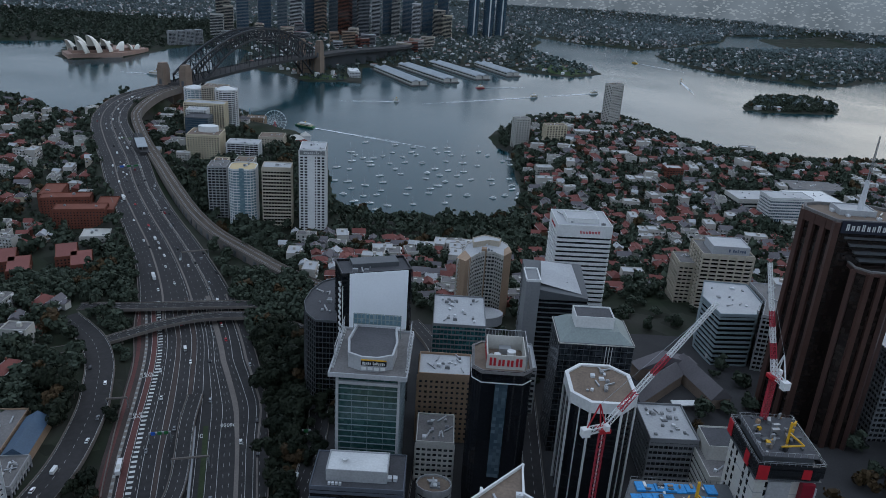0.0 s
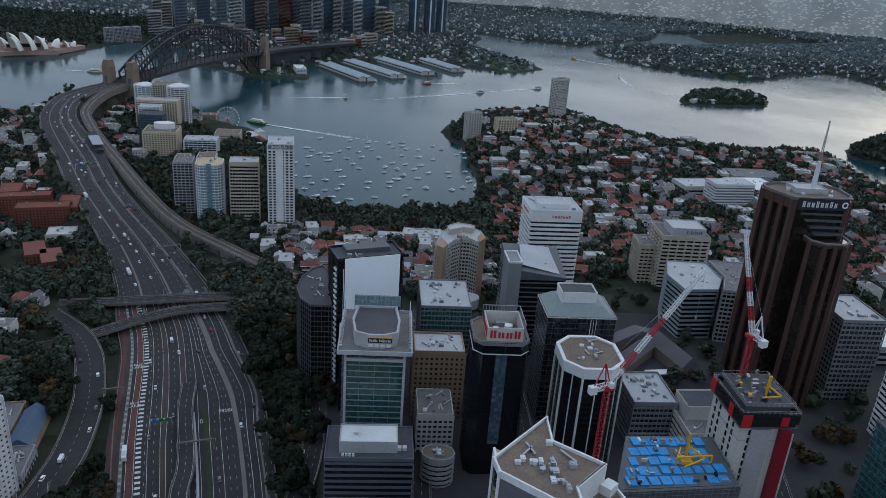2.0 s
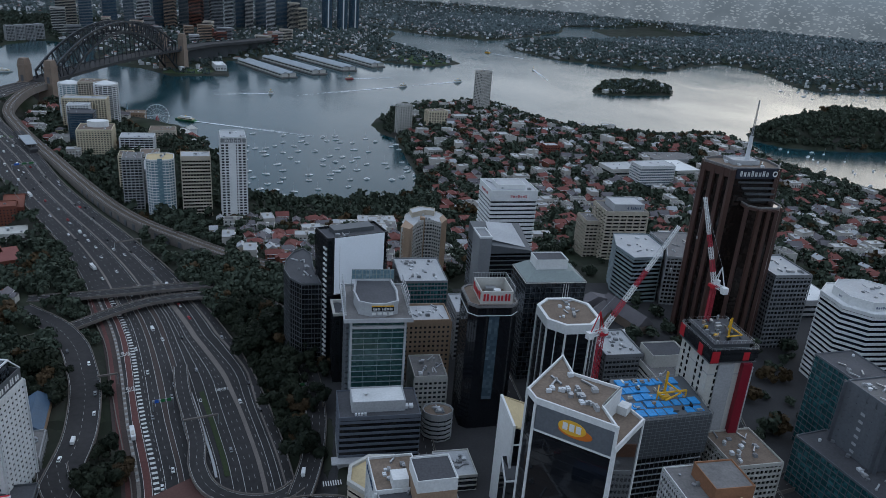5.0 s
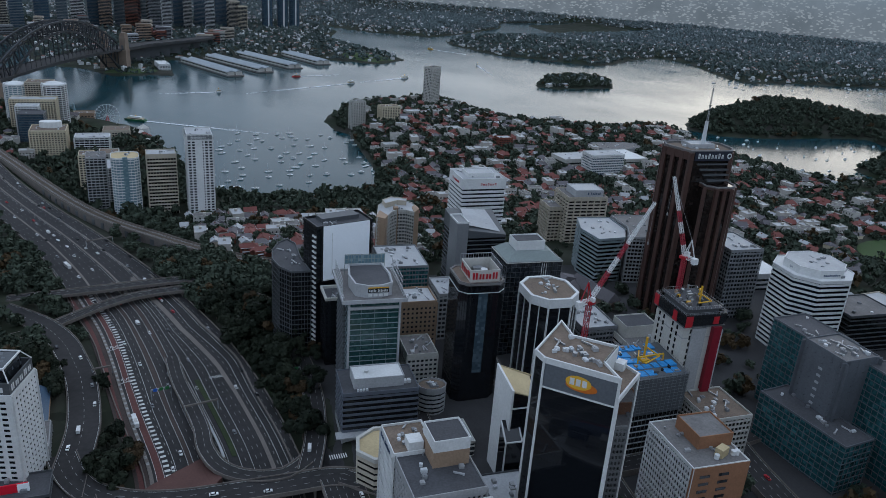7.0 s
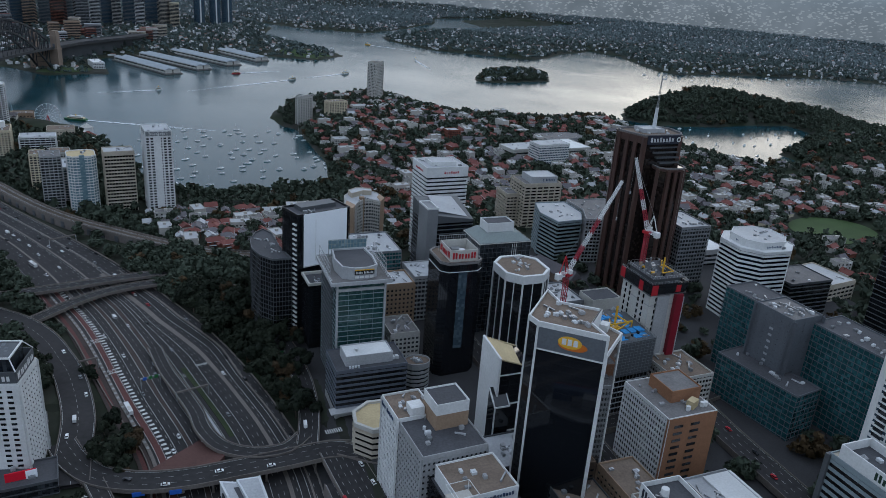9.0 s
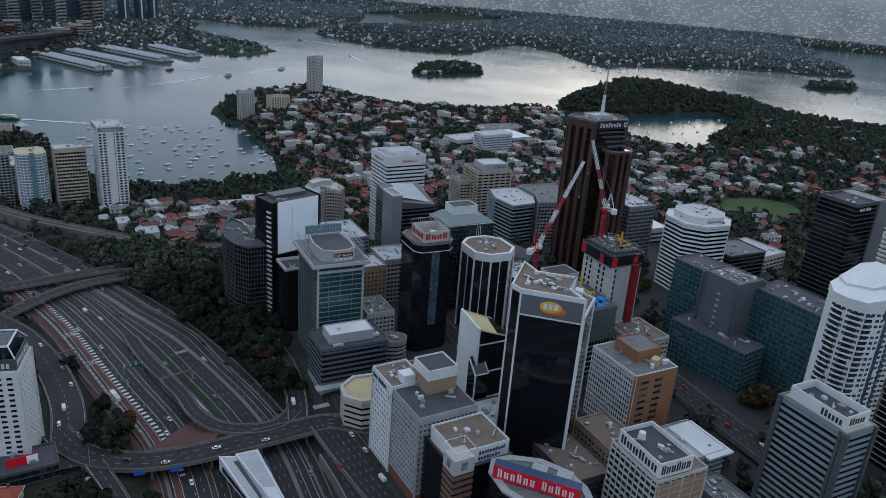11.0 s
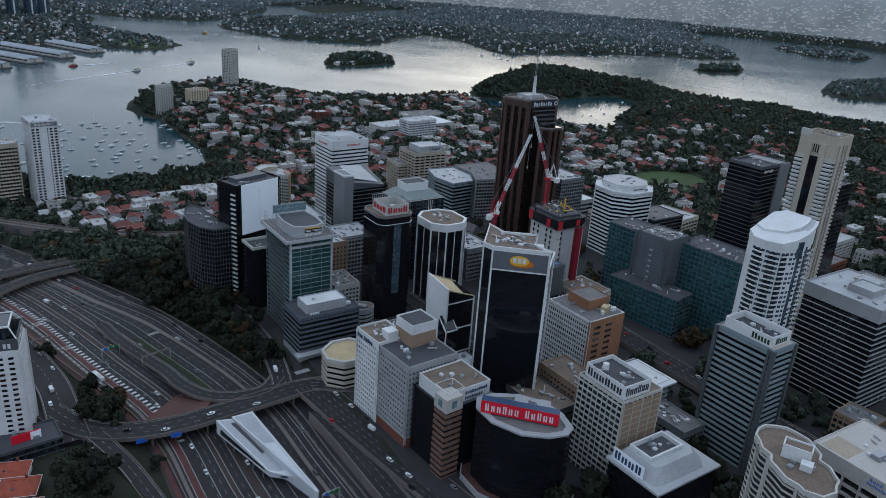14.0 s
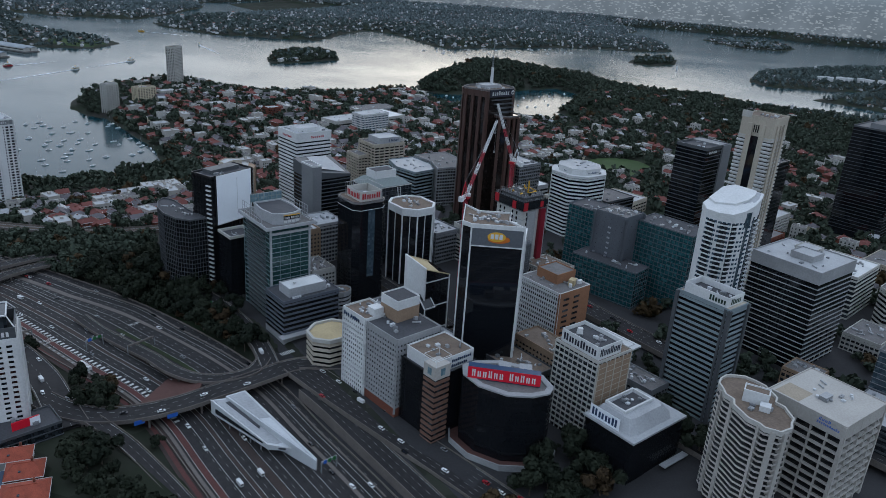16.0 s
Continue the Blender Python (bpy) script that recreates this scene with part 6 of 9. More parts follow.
deck("road_bridge", "curving ramp rising from the motorway median", [(-166, 418, 37), (-158, 385, 38), (-145.5, 348, 39.5), (-138, 322, 42), (-134, 300, 44.5), (-124, 279, 46), (-108, 269, 46.5), (-90, 269, 46.8), (-79, 279, 47)], 9, 1.2, piers=7, lanes=1)
deck("road", "side street with traffic lanes beside the motorway wall", [(-78, 270, 47.1), (-73, 300, 47.2), (-72, 340, 47), (-77, 385, 46.2), (-84, 412, 45.6)], 12, 2.5, lanes=2)
deck("road", "dark suburban street west of the motorway", [(-199, 262, 45.4), (-201, 288, 44.6), (-204, 331, 43), (-215, 378, 42), (-226, 407, 41.5), (-241, 439, 41), (-264, 470, 40), (-300, 500, 39)], 18, 2.0, lanes=1)
deck("road", "wide highway with parked cars below the office blocks", [(-62, 262, 47), (-56, 225, 47), (-49, 190, 46.8), (-39, 140, 46.8), (-28, 80, 46.8), (-16, 0, 47.5), (-10, -120, 49)], 21, 2.5, lanes=5)
deck("road", "service road dropping past trees to the motorway", [(-188, 262, 45.9), (-178, 235, 45), (-170, 205, 43), (-163, 170, 41), (-158, 120, 40), (-156, 40, 40)], 9, 2.0, lanes=1)
deck("road", "slip road on a wall beside the motorway", [(-67, 236, 45.5), (-63.5, 210, 44.6), (-61, 170, 44), (-58, 120, 43.6), (-55, 60, 43.6), (-50, -20, 43.6), (-46, -120, 43.6)], 13, 6.5, "asphalt", lanes=2)
deck("road", "city street between office blocks", [(-60, 262, 47.2), (-20, 238, 49), (30, 238, 52), (80, 243, 54.5), (140, 250, 56.5), (190, 262, 57)], 12, 3.0, lanes=2)
deck("road", "city street lined with office towers", [(178, -60, 58), (172, 60, 56.5), (166, 160, 56.5), (165, 250, 57), (180, 330, 58), (186, 400, 58.5)], 18, 3.0, lanes=3)
deck("road", "narrow city street between towers", [(-8, 262, 50.5), (-10, 320, 50), (-12, 400, 49), (-14, 480, 46), (-40, 540, 42)], 10, 3.0, lanes=1)
deck("road", "city street past the finned tower", [(52, 250, 54), (50, 330, 54), (47, 430, 52), (44, 520, 46)], 11, 3.0, lanes=1)
deck("road", "city street by the cream blocks", [(98, -40, 51), (94, 60, 52), (84, 150, 53.5), (80, 240, 55)], 12, 3.0, lanes=2)
deck("road", "curved driveway in the small park", [(-135, 518, 41.5), (-118, 508, 43), (-104, 494, 44), (-94, 470, 45), (-88, 446, 45.5)], 7, 1.6, lanes=1)
g = Geo()
for k in range(8):
    c = local(-196.5, 243.5, 55, k * 1.3, 0)
    g.box(*c, 45.95, 0.6, 4.0, 0.06, 55)
tagged(part("zebra_crossing", g, "paint"), "white zebra crossing on dark asphalt", "road marking", kind="structure")
g = Geo()
for k in range(8):
    c = local(-66, 279, 8, k * 1.3, 0)
    g.box(*c, 47.2, 0.6, 4.0, 0.06, 8)
tagged(part("zebra_crossing", g, "paint"), "white zebra crossing on dark asphalt", "road marking", kind="structure")
rail = smooth_line([(-60, 570, 41.5), (-88, 577, 41), (-125, 590, 41), (-165, 616, 41), (-212, 655, 41), (-258, 695, 41.5), (-300, 745, 42), (-352, 820, 43), (-405, 900, 44.5), (-468, 995, 46), (-522, 1085, 47), (-556, 1150, 48), (-578, 1230, 49), (-590, 1320, 49.3), (-582, 1390, 49.5)], 8)
rw = thing("railway", "brown ballast railway on a walled embankment", "railway", kind="structure")
part("ballast", ribbon(rail, -6.7, 6.7, rail[:, 2], 0.6), "ballast", rw)
g = Geo()
for o in (-4.0, -2.55, 2.55, 4.0):
    part("rail", ribbon(rail, o - 0.1, o + 0.1, rail[:, 2] + 0.18, 0.15), "steel", rw)
part("wall", ribbon(rail, -7.2, -6.7, rail[:, 2] + 1.0, 11.0), "concrete_road", rw)
part("wall", ribbon(rail, 6.7, 7.2, rail[:, 2] + 1.0, 11.0), "concrete_road", rw)
for i in range(8, 44, 2):
    p, r = frames_of(rail)
    q = p[i] + r[i] * -7.4
    part("arch_recess", Geo().box(*q, rail[i, 2] - 8.0, 4.5, 0.8, 6.2, math.degrees(math.atan2(r[i][1], r[i][0])) + 90), "dkgrey", rw)


def gantry(x, y, z, span, ang, board="midgrey", plate=False):
    t = thing("sign_gantry", "steel sign gantry spanning motorway lanes", "gantry", group="gantries over the motorway")
    a, b = local(x, y, ang, -span / 2, 0), local(x, y, ang, span / 2, 0)
    part("beam", Geo().beam((*a, z + 6.5), (*b, z + 6.5), 0.9, 1.0), "concrete_road" if not plate else "steel", t)
    for p in (a, b):
        part("post", Geo().beam((*p, z - 1), (*p, z + 6.5), 0.5), "steel", t)
    for k in range(3 if plate else 0):
        c = local(x, y, ang, (-0.3 + 0.3 * k) * span, -0.6)
        part("sign_plate", Geo().box(*c, z + 5.4, span * 0.2, 0.2, 2.2, ang), "green" if k else "bluepaint", t)


gantry(-140, 347, 37, 20, 18)
gantry(-166, 366, 37, 12, 18, plate=True)
gantry(-86, 375, 42, 14, 10, plate=True)
gantry(-256, 640, 35, 24, 30)
gantry(-430, 868, 41, 26, 33, plate=True)
gantry(-88, 165, 38, 10, 8, plate=True)
gantry(-206, 394, 38, 12, 18)

# wedge-shaped white building in the motorway's middle
t = thing("ventilation_building", "white wedge-shaped metal building on the motorway median", "building")
LOW = [(-126.3, 243.5), (-111.2, 193.6), (-99.5, 185.3), (-101, 192), (-117, 241)]
part("white_wall", Geo().prism(LOW, 41, [50, 44.2, 42.6, 43.4, 50]), "white_metal", t)
part("lower_roof", Geo().prism([(-124.8, 242), (-111, 195.6), (-103.2, 190.2), (-103.5, 193), (-117.5, 239.5)], 41.5, [50.15, 44.6, 43.2, 43.7, 50.15]), "roof_light", t)
part("roof_gap", Geo().prism([(-119.6, 237), (-117.2, 237), (-109.6, 209), (-110.6, 208)], 41.5, [50.0, 50.0, 46.7, 46.6]), "roof_dark", t)
part("parapet", Geo().beam((-126.3, 243.4, 50.1), (-111.3, 193.8, 44.3), 0.5).beam((-111.3, 193.8, 44.3), (-99.8, 185.5, 42.7), 0.5), "white", t)
part("blade_wall", Geo().prism([(-118.2, 240.5), (-97.6, 176), (-94.6, 167.6), (-93.6, 168.2), (-106.5, 241)], 36.5, [52, 45.6, 44.2, 44.2, 52]), "white_metal", t)
part("blade_roof", Geo().prism([(-116.9, 239.6), (-96.9, 176.6), (-95, 171), (-107.3, 239.8)], 40, [52.1, 45.8, 44.8, 52.1]), "roof_light", t)
part("blade_rim", Geo().beam((-106.5, 240.9, 52.3), (-93.7, 168.3, 44.5), 0.45), "white", t)
part("window_band", Geo().prism([(-125, 238.8), (-112.6, 197.9), (-112.9, 197.7), (-125.4, 238.6)], 43.2, [46.2, 43.9, 43.9, 46.2]), "g_dark", t)
part("end_window", Geo().prism([(-106.6, 190.1), (-103.2, 187.7), (-103.4, 187.4), (-106.8, 189.8)], 42.0, 42.7), "g_dark", t)
for k in range(5):
    f = 0.1 + k * 0.2
    part("column", Geo().cyl(-124.8 + 13.4 * f, 241.5 - 46 * f, 35.5, 41.2, 0.45, 0.45, 10), "midgrey", t)
# red paved triangle at the interchange
t = part("paved_island", Geo().prism([(-163, 262), (-128, 262), (-123, 270), (-134.5, 298), (-136.5, 298), (-159, 272)], 36, [46.1, 46.2, 46.2, 38.4, 38.4, 43]), "redpave")
tagged(t, "triangular traffic island paved in red", "traffic island", kind="structure")
for x, y in ((-148, 246.6), (-166, 248.6)):
    t = part("bridge_sign", Geo().box(x, y, 43.2, 6, 0.5, 2.6, 4), "bluepaint")
    tagged(t, "blank blue road sign on the bridge parapet", "road sign", group="blue bridge signs")


# ---- the arch bridge ----
def arch_bridge():
    t = thing("arch_bridge", "grey steel arch bridge with four granite pylons", "bridge")
    n0, n1 = Vector((-597, 1393)), Vector((-471, 1915))
    u = (n1 - n0).normalized()
    r = Vector((u.y, -u.x))
    ln = (n1 - n0).length

    def at(s, off, z):
        p = n0 + u * s + r * off
        return (p.x, p.y, z)

    a0, a1 = 16.0, ln - 16.0
    n = 28
    chord_s = [a0 + (a1 - a0) * i / n for i in range(n + 1)]
    low = [8 + 106 * (1 - (2 * i / n - 1) ** 2) for i in range(n + 1)]
    top = [66 + 68 * (1 - abs(2 * i / n - 1) ** 2.1) for i in range(n + 1)]
    dz = [52 + 6 * (1 - (2 * i / n - 1) ** 2) for i in range(n + 1)]
    for off in (-15, 15):
        g3, g4 = Geo(), Geo()
        for i in range(n):
            part("lower_chord", Geo().beam(at(chord_s[i], off, low[i]), at(chord_s[i + 1], off, low[i + 1]), 3.2, 3.6), "bridge_steel", t)
            part("upper_chord", Geo().beam(at(chord_s[i], off, top[i]), at(chord_s[i + 1], off, top[i + 1]), 3.0, 3.2), "bridge_steel", t)
            d = (low[i + 1], top[i]) if i < n / 2 else (top[i + 1], low[i])
            g3.beam(at(chord_s[i], off, d[1]), at(chord_s[i + 1], off, d[0]), 1.7)
        for i in range(n + 1):
            g3.beam(at(chord_s[i], off, low[i]), at(chord_s[i], off, top[i]), 1.7)
            if low[i] > dz[i] + 1:
                g4.beam(at(chord_s[i], off, low[i]), at(chord_s[i], off, dz[i]), 1.0)
            elif low[i] < dz[i] - 3:
                g4.beam(at(chord_s[i], off, low[i]), at(chord_s[i], off, dz[i]), 0.9)
        tagged(part("web_bracing", g3, "bridge_steel", t), kind="stuff")
        tagged(part("hanger_set", g4, "bridge_steel", t), kind="stuff")
    g = Geo()
    for i in range(n + 1):
        g.beam(at(chord_s[i], -15, top[i]), at(chord_s[i], 15, top[i]), 0.9)
        if i < n:
            g.beam(at(chord_s[i], -15, top[i]), at(chord_s[i + 1], 15, top[i + 1]), 0.7)
            g.beam(at(chord_s[i], 15, top[i]), at(chord_s[i + 1], -15, top[i + 1]), 0.7)
        g.beam(at(chord_s[i], -15, low[i]), at(chord_s[i], 15, low[i]), 0.9)
    tagged(part("cross_bracing", g, "bridge_steel", t), kind="stuff")
    line = [(*at(s, 0, 0)[:2], z) for s, z in zip([-2] + chord_s + [ln + 2], [50] + dz + [50])]
    dd = np.array(line)
    part("deck", ribbon(dd, -24, 24, dd[:, 2], 4.0), "asphalt", t)
    for o in (-24, 24):
        part("deck_rail", ribbon(dd, o - 0.3, o + 0.3, dd[:, 2] + 1.8, 5.6), "bridge_steel", t)
    for s, e in ((0, -1), (ln, 1)):
        for off in (-24.5, 24.5):
            c = at(s, off, 0)
            ang = math.degrees(math.atan2(u.y, u.x)) - 90
            g = Geo()
            for z0, z1, w, d in ((-4, 46, 16, 24), (46, 50, 17, 25), (50, 76, 14, 20), (76, 79, 15, 21), (79, 86, 13, 18), (86, 89.5, 11, 15)):
                b, q = rect(c[0], c[1], w, d, ang), rect(c[0], c[1], w * 0.97, d * 0.97, ang)
                g.add([(x, y, z0) for x, y in b] + [(x, y, z1) for x, y in q], [(3, 2, 1, 0), (4, 5, 6, 7)] + [(i, (i + 1) % 4, (i + 1) % 4 + 4, i + 4) for i in range(4)])
            p = part("pylon", g, "granite", t, "weathered granite pylon")
            for k in (-1, 1):
                part("arch_opening", Geo().box(c[0] - u.x * 10.1 * k, c[1] - u.y * 10.1 * k, 50, 5, 0.8, 11, ang), "dkgrey", p)
        a = at(s, 0, 0)
        part("abutment", Geo().box(a[0], a[1], -4, 50, 22, 50, ang), "granite", t)
    # southern approach on stone-faced arches
    ap = smooth_line([(*n1, 50), (-452, 1985, 49), (-425, 2070, 47), (-385, 2160, 44), (-340, 2250, 41), (-300, 2350, 38), (-290, 2450, 34)], 12)
    part("approach_deck", ribbon(ap, -20, 20, ap[:, 2], 4.0), "asphalt", t)
    for o in (-20, 20):
        part("approach_wall", ribbon(ap, o - 0.5, o + 0.5, ap[:, 2] + 1.5, 7.0), "bridge_steel", t)
    for i in range(4, len(ap) - 2, 4):
        part("approach_pier", Geo().box(ap[i, 0], ap[i, 1], -2, 34, 4, ap[i, 2] - 1, 18), "dkgrey", t)
    for i in (4, 9, 14):
        p, rr = frames_of(rail[-20:])
    for s in (-40, -85, -130):
        k = at(s, 8, 0)
        part("approach_pier", Geo().box(k[0] - 10, k[1], 0, 44, 3, 46, 14), "concrete_road", t)


arch_bridge()


# ---- the shell-roofed concert hall ----
def shell(x, y, ang, ln, w, h, lean=0.35):
    """A pointed vault: two curved sides that meet in a ridge, open at its mouth."""
    g, n, m = Geo(), 9, 8
    c, s = math.cos(radians(ang)), math.sin(radians(ang))

    def put(a, b, z):
        return (x + a * c - b * s, y + a * s + b * c, z)

    for side in (-1, 1):
        v = []
        for i in range(n + 1):
            k = i / n
            ridge_a, ridge_z = ln * (-0.35 + 1.05 * k + lean * k * k * 0.4), h * math.sin(k * math.pi / 2) ** 0.8
            for j in range(m + 1):
                q = j / m
                wide = w * (0.25 + 0.75 * math.sin(k * math.pi / 2))
                a = ridge_a * q + ln * (-0.35 + 0.75 * k) * (1 - q)
                v.append(put(a, side * wide * math.cos(q * math.pi / 2) ** 0.9, ridge_z * math.sin(q * math.pi / 2) ** 0.9))
        f = [(i * (m + 1) + j, (i + 1) * (m + 1) + j, (i + 1) * (m + 1) + j + 1, i * (m + 1) + j + 1) for i in range(n) for j in range(m)]
        g.add(v, f if side > 0 else [k[::-1] for k in f])
    return g


def concert_hall():
    t = thing("concert_hall", "concert hall with white pointed shell roofs on a podium", "concert hall")
    pod = [(-1143, 1945), (-1098, 1893), (-1000, 1985), (-985, 2110), (-1045, 2110)]
    part("podium", Geo().prism(pod, -3, 12), "podium", t)
    part("upper_podium", Geo().prism(inset(pod, 14), 12, 19), "podium", t)
    part("glass_foyer", Geo().prism([(-1118, 1950), (-1095, 1922), (-1040, 1975), (-1050, 2040), (-1075, 2040)], 19, 28), "g_brown", t)
    for x, y, a, ln, w, h in ((-1108, 1945, 232, 26, 17, 36), (-1092, 1970, 232, 30, 20, 46), (-1074, 1998, 232, 24, 17, 34), (-1062, 2018, 52, 18, 13, 24),
                              (-1066, 1925, 236, 28, 18, 40), (-1048, 1952, 236, 33, 22, 54), (-1031, 1980, 236, 26, 18, 40), (-1018, 2003, 56, 20, 14, 28),
                              (-1000, 2040, 236, 14, 10, 20), (-993, 2052, 56, 12, 9, 16)):
        part("shell", shell(x, y, a, ln, w, h * 0.82), "shell", t).location = (0, 0, 15)


concert_hall()


# ---- city skyline across the water ----
def skyline():
    rng = random.Random(5)
    spec = [(-905, 2430, 40, 85, "offwhite", "g_dark"), (-880, 2470, 30, 110, "beige", "g_dark"), (-930, 2560, 45, 130, "beige", "g_dark"), (-880, 2600, 40, 150, "midgrey", "g_blue"),
            (-820, 2650, 44, 190, "dkgrey", "g_blue"), (-768, 2690, 34, 200, "midgrey", "g_slate"), (-722, 2700, 40, 170, "white", "g_dark"), (-690, 2780, 44, 230, "dkgrey", "g_blue"),
            (-648, 2750, 36, 150, "tan", "g_dark"), (-610, 2820, 40, 220, "midgrey", "g_slate"), (-566, 2780, 42, 140, "brick_red", "g_brown"), (-530, 2850, 44, 210, "grey", "g_slate"),
            (-490, 2720, 40, 150, "midgrey", "g_dark"), (-458, 2790, 30, 160, "white", "g_dark"), (-430, 2900, 44, 220, "dkgrey", "g_blue"), (-395, 2860, 30, 140, "offwhite", "g_dark"),
            (-360, 2950, 44, 200, "midgrey", "g_blue"), (-320, 2860, 30, 130, "white", "g_dark"), (-290, 2960, 44, 190, "dkgrey", "g_blue"), (-240, 2900, 40, 110, "beige", "g_dark"),
            (-205, 2880, 32, 95, "cream", "g_dark"), (-235, 3010, 40, 215, "dkgrey", "g_blue")]
    for i, (x, y, w, z1, wall, gl) in enumerate(spec):
        P = rect(x, y, w, w * rng.uniform(0.7, 1.0), rng.uniform(-5, 25))
        tower("skyscraper", rng.choice(("distant city skyscraper with banded windows", "distant city office tower in the skyline", "distant grey city tower among others")), P, 10, z1, 4.6, 1.0, wall, gl, 0, 0, 0.6, "roof_grey", 2, 0, category="skyscraper", seed=i)
    for k, (x, y, h) in enumerate(((-120, 3050, 250), (-62, 3090, 225), (-15, 3150, 205))):
        P = oval(x, y, 26, 20, 60, 14)
        t = tower("skyscraper", "dark blue glass waterfront skyscraper with white fins", P, 8, h, 8, 0.6, "dkgrey", "g_blue", 0, 0, 0.4, "roof_grey", 2, 0, category="skyscraper")
        part("white_fin", Geo().prism(rect(*P[9], 5, 3, 0), 5, h + 3), "white", t)
    for i in range(26):
        x, y = rng.uniform(-900, -230), rng.uniform(2380, 2680)
        P = rect(x, y, rng.uniform(22, 48), rng.uniform(18, 34), rng.uniform(-5, 25))
        tower("city_block", rng.choice(("low city block near the quay", "mid-rise city building by the quay")), P, 10, rng.uniform(24, 62), 4.5, 1.7, rng.choice(("offwhite", "tan", "midgrey", "beige", "brick_red", "grey")), "g_dark", 0, 0, 0.5, rng.choice(("roof_grey", "terracotta", "roof_light")), 1, 0, category="city building", seed=i)
    # apartments along the quay
    for k in range(4):
        P = rect(-985 + k * 17, 2268 + k * 26, 22, 18, 40)
        tower("apartment_block", "grey waterfront apartment block on the quay", P, 4, 44, 4, 1.2, "grey", "g_dark", 4, 0.8, 0.8, "roof_light", 1, 2, category="apartments", seed=k)
    # finger wharves
    for k, (a, b) in enumerate((((-322, 2094), (-190, 1886)), ((-267, 2181), (-118, 1966)), ((-189, 2275), (-40, 2055)), ((-57, 2322), (42, 2154)))):
        A, B = Vector(a), Vector(b)
        u = (B - A).normalized()
        r = Vector((u.y, -u.x))
        t = thing("finger_wharf", "long two-storey timber wharf shed with pale gabled roof", "wharf", group="finger wharves")
        q = lambda s, o: tuple(A + u * s + r * o)
        ln = (B - A).length
        part("pier_deck", Geo().prism([q(-10, -22), q(-10, 22), q(ln + 6, 22), q(ln + 6, -22)][::-1], -4, 2.6), "concrete_road", t)
        for o in (-11, 11):
            part("shed_wall", Geo().prism([q(0, o - 9), q(0, o + 9), q(ln, o + 9), q(ln, o - 9)][::-1], 2.6, 11), "offwhite", t)
            part("window_row", Geo().prism([q(2, o - 9.2), q(2, o + 9.2), q(ln - 2, o + 9.2), q(ln - 2, o - 9.2)][::-1], 6.5, 8.6), "g_dark", t)
            g = Geo()
            g.add([(*q(-1, o - 10), 11), (*q(-1, o), 15), (*q(-1, o + 10), 11), (*q(ln + 1, o - 10), 11), (*q(ln + 1, o), 15), (*q(ln + 1, o + 10), 11)], [(0, 3, 4, 1), (1, 4, 5, 2), (0, 1, 2), (3, 5, 4)])
            part("gable_roof", g, "shedroof", t)
    P = rect(-368, 1950, 26, 60, 18)
    tower("hotel", "white low waterfront hotel on a wharf", P, 3, 17, 3.5, 1.6, "white", "g_dark", 4, 1, 0.6, "white", 1, 4, category="hotel", seed=3)


skyline()


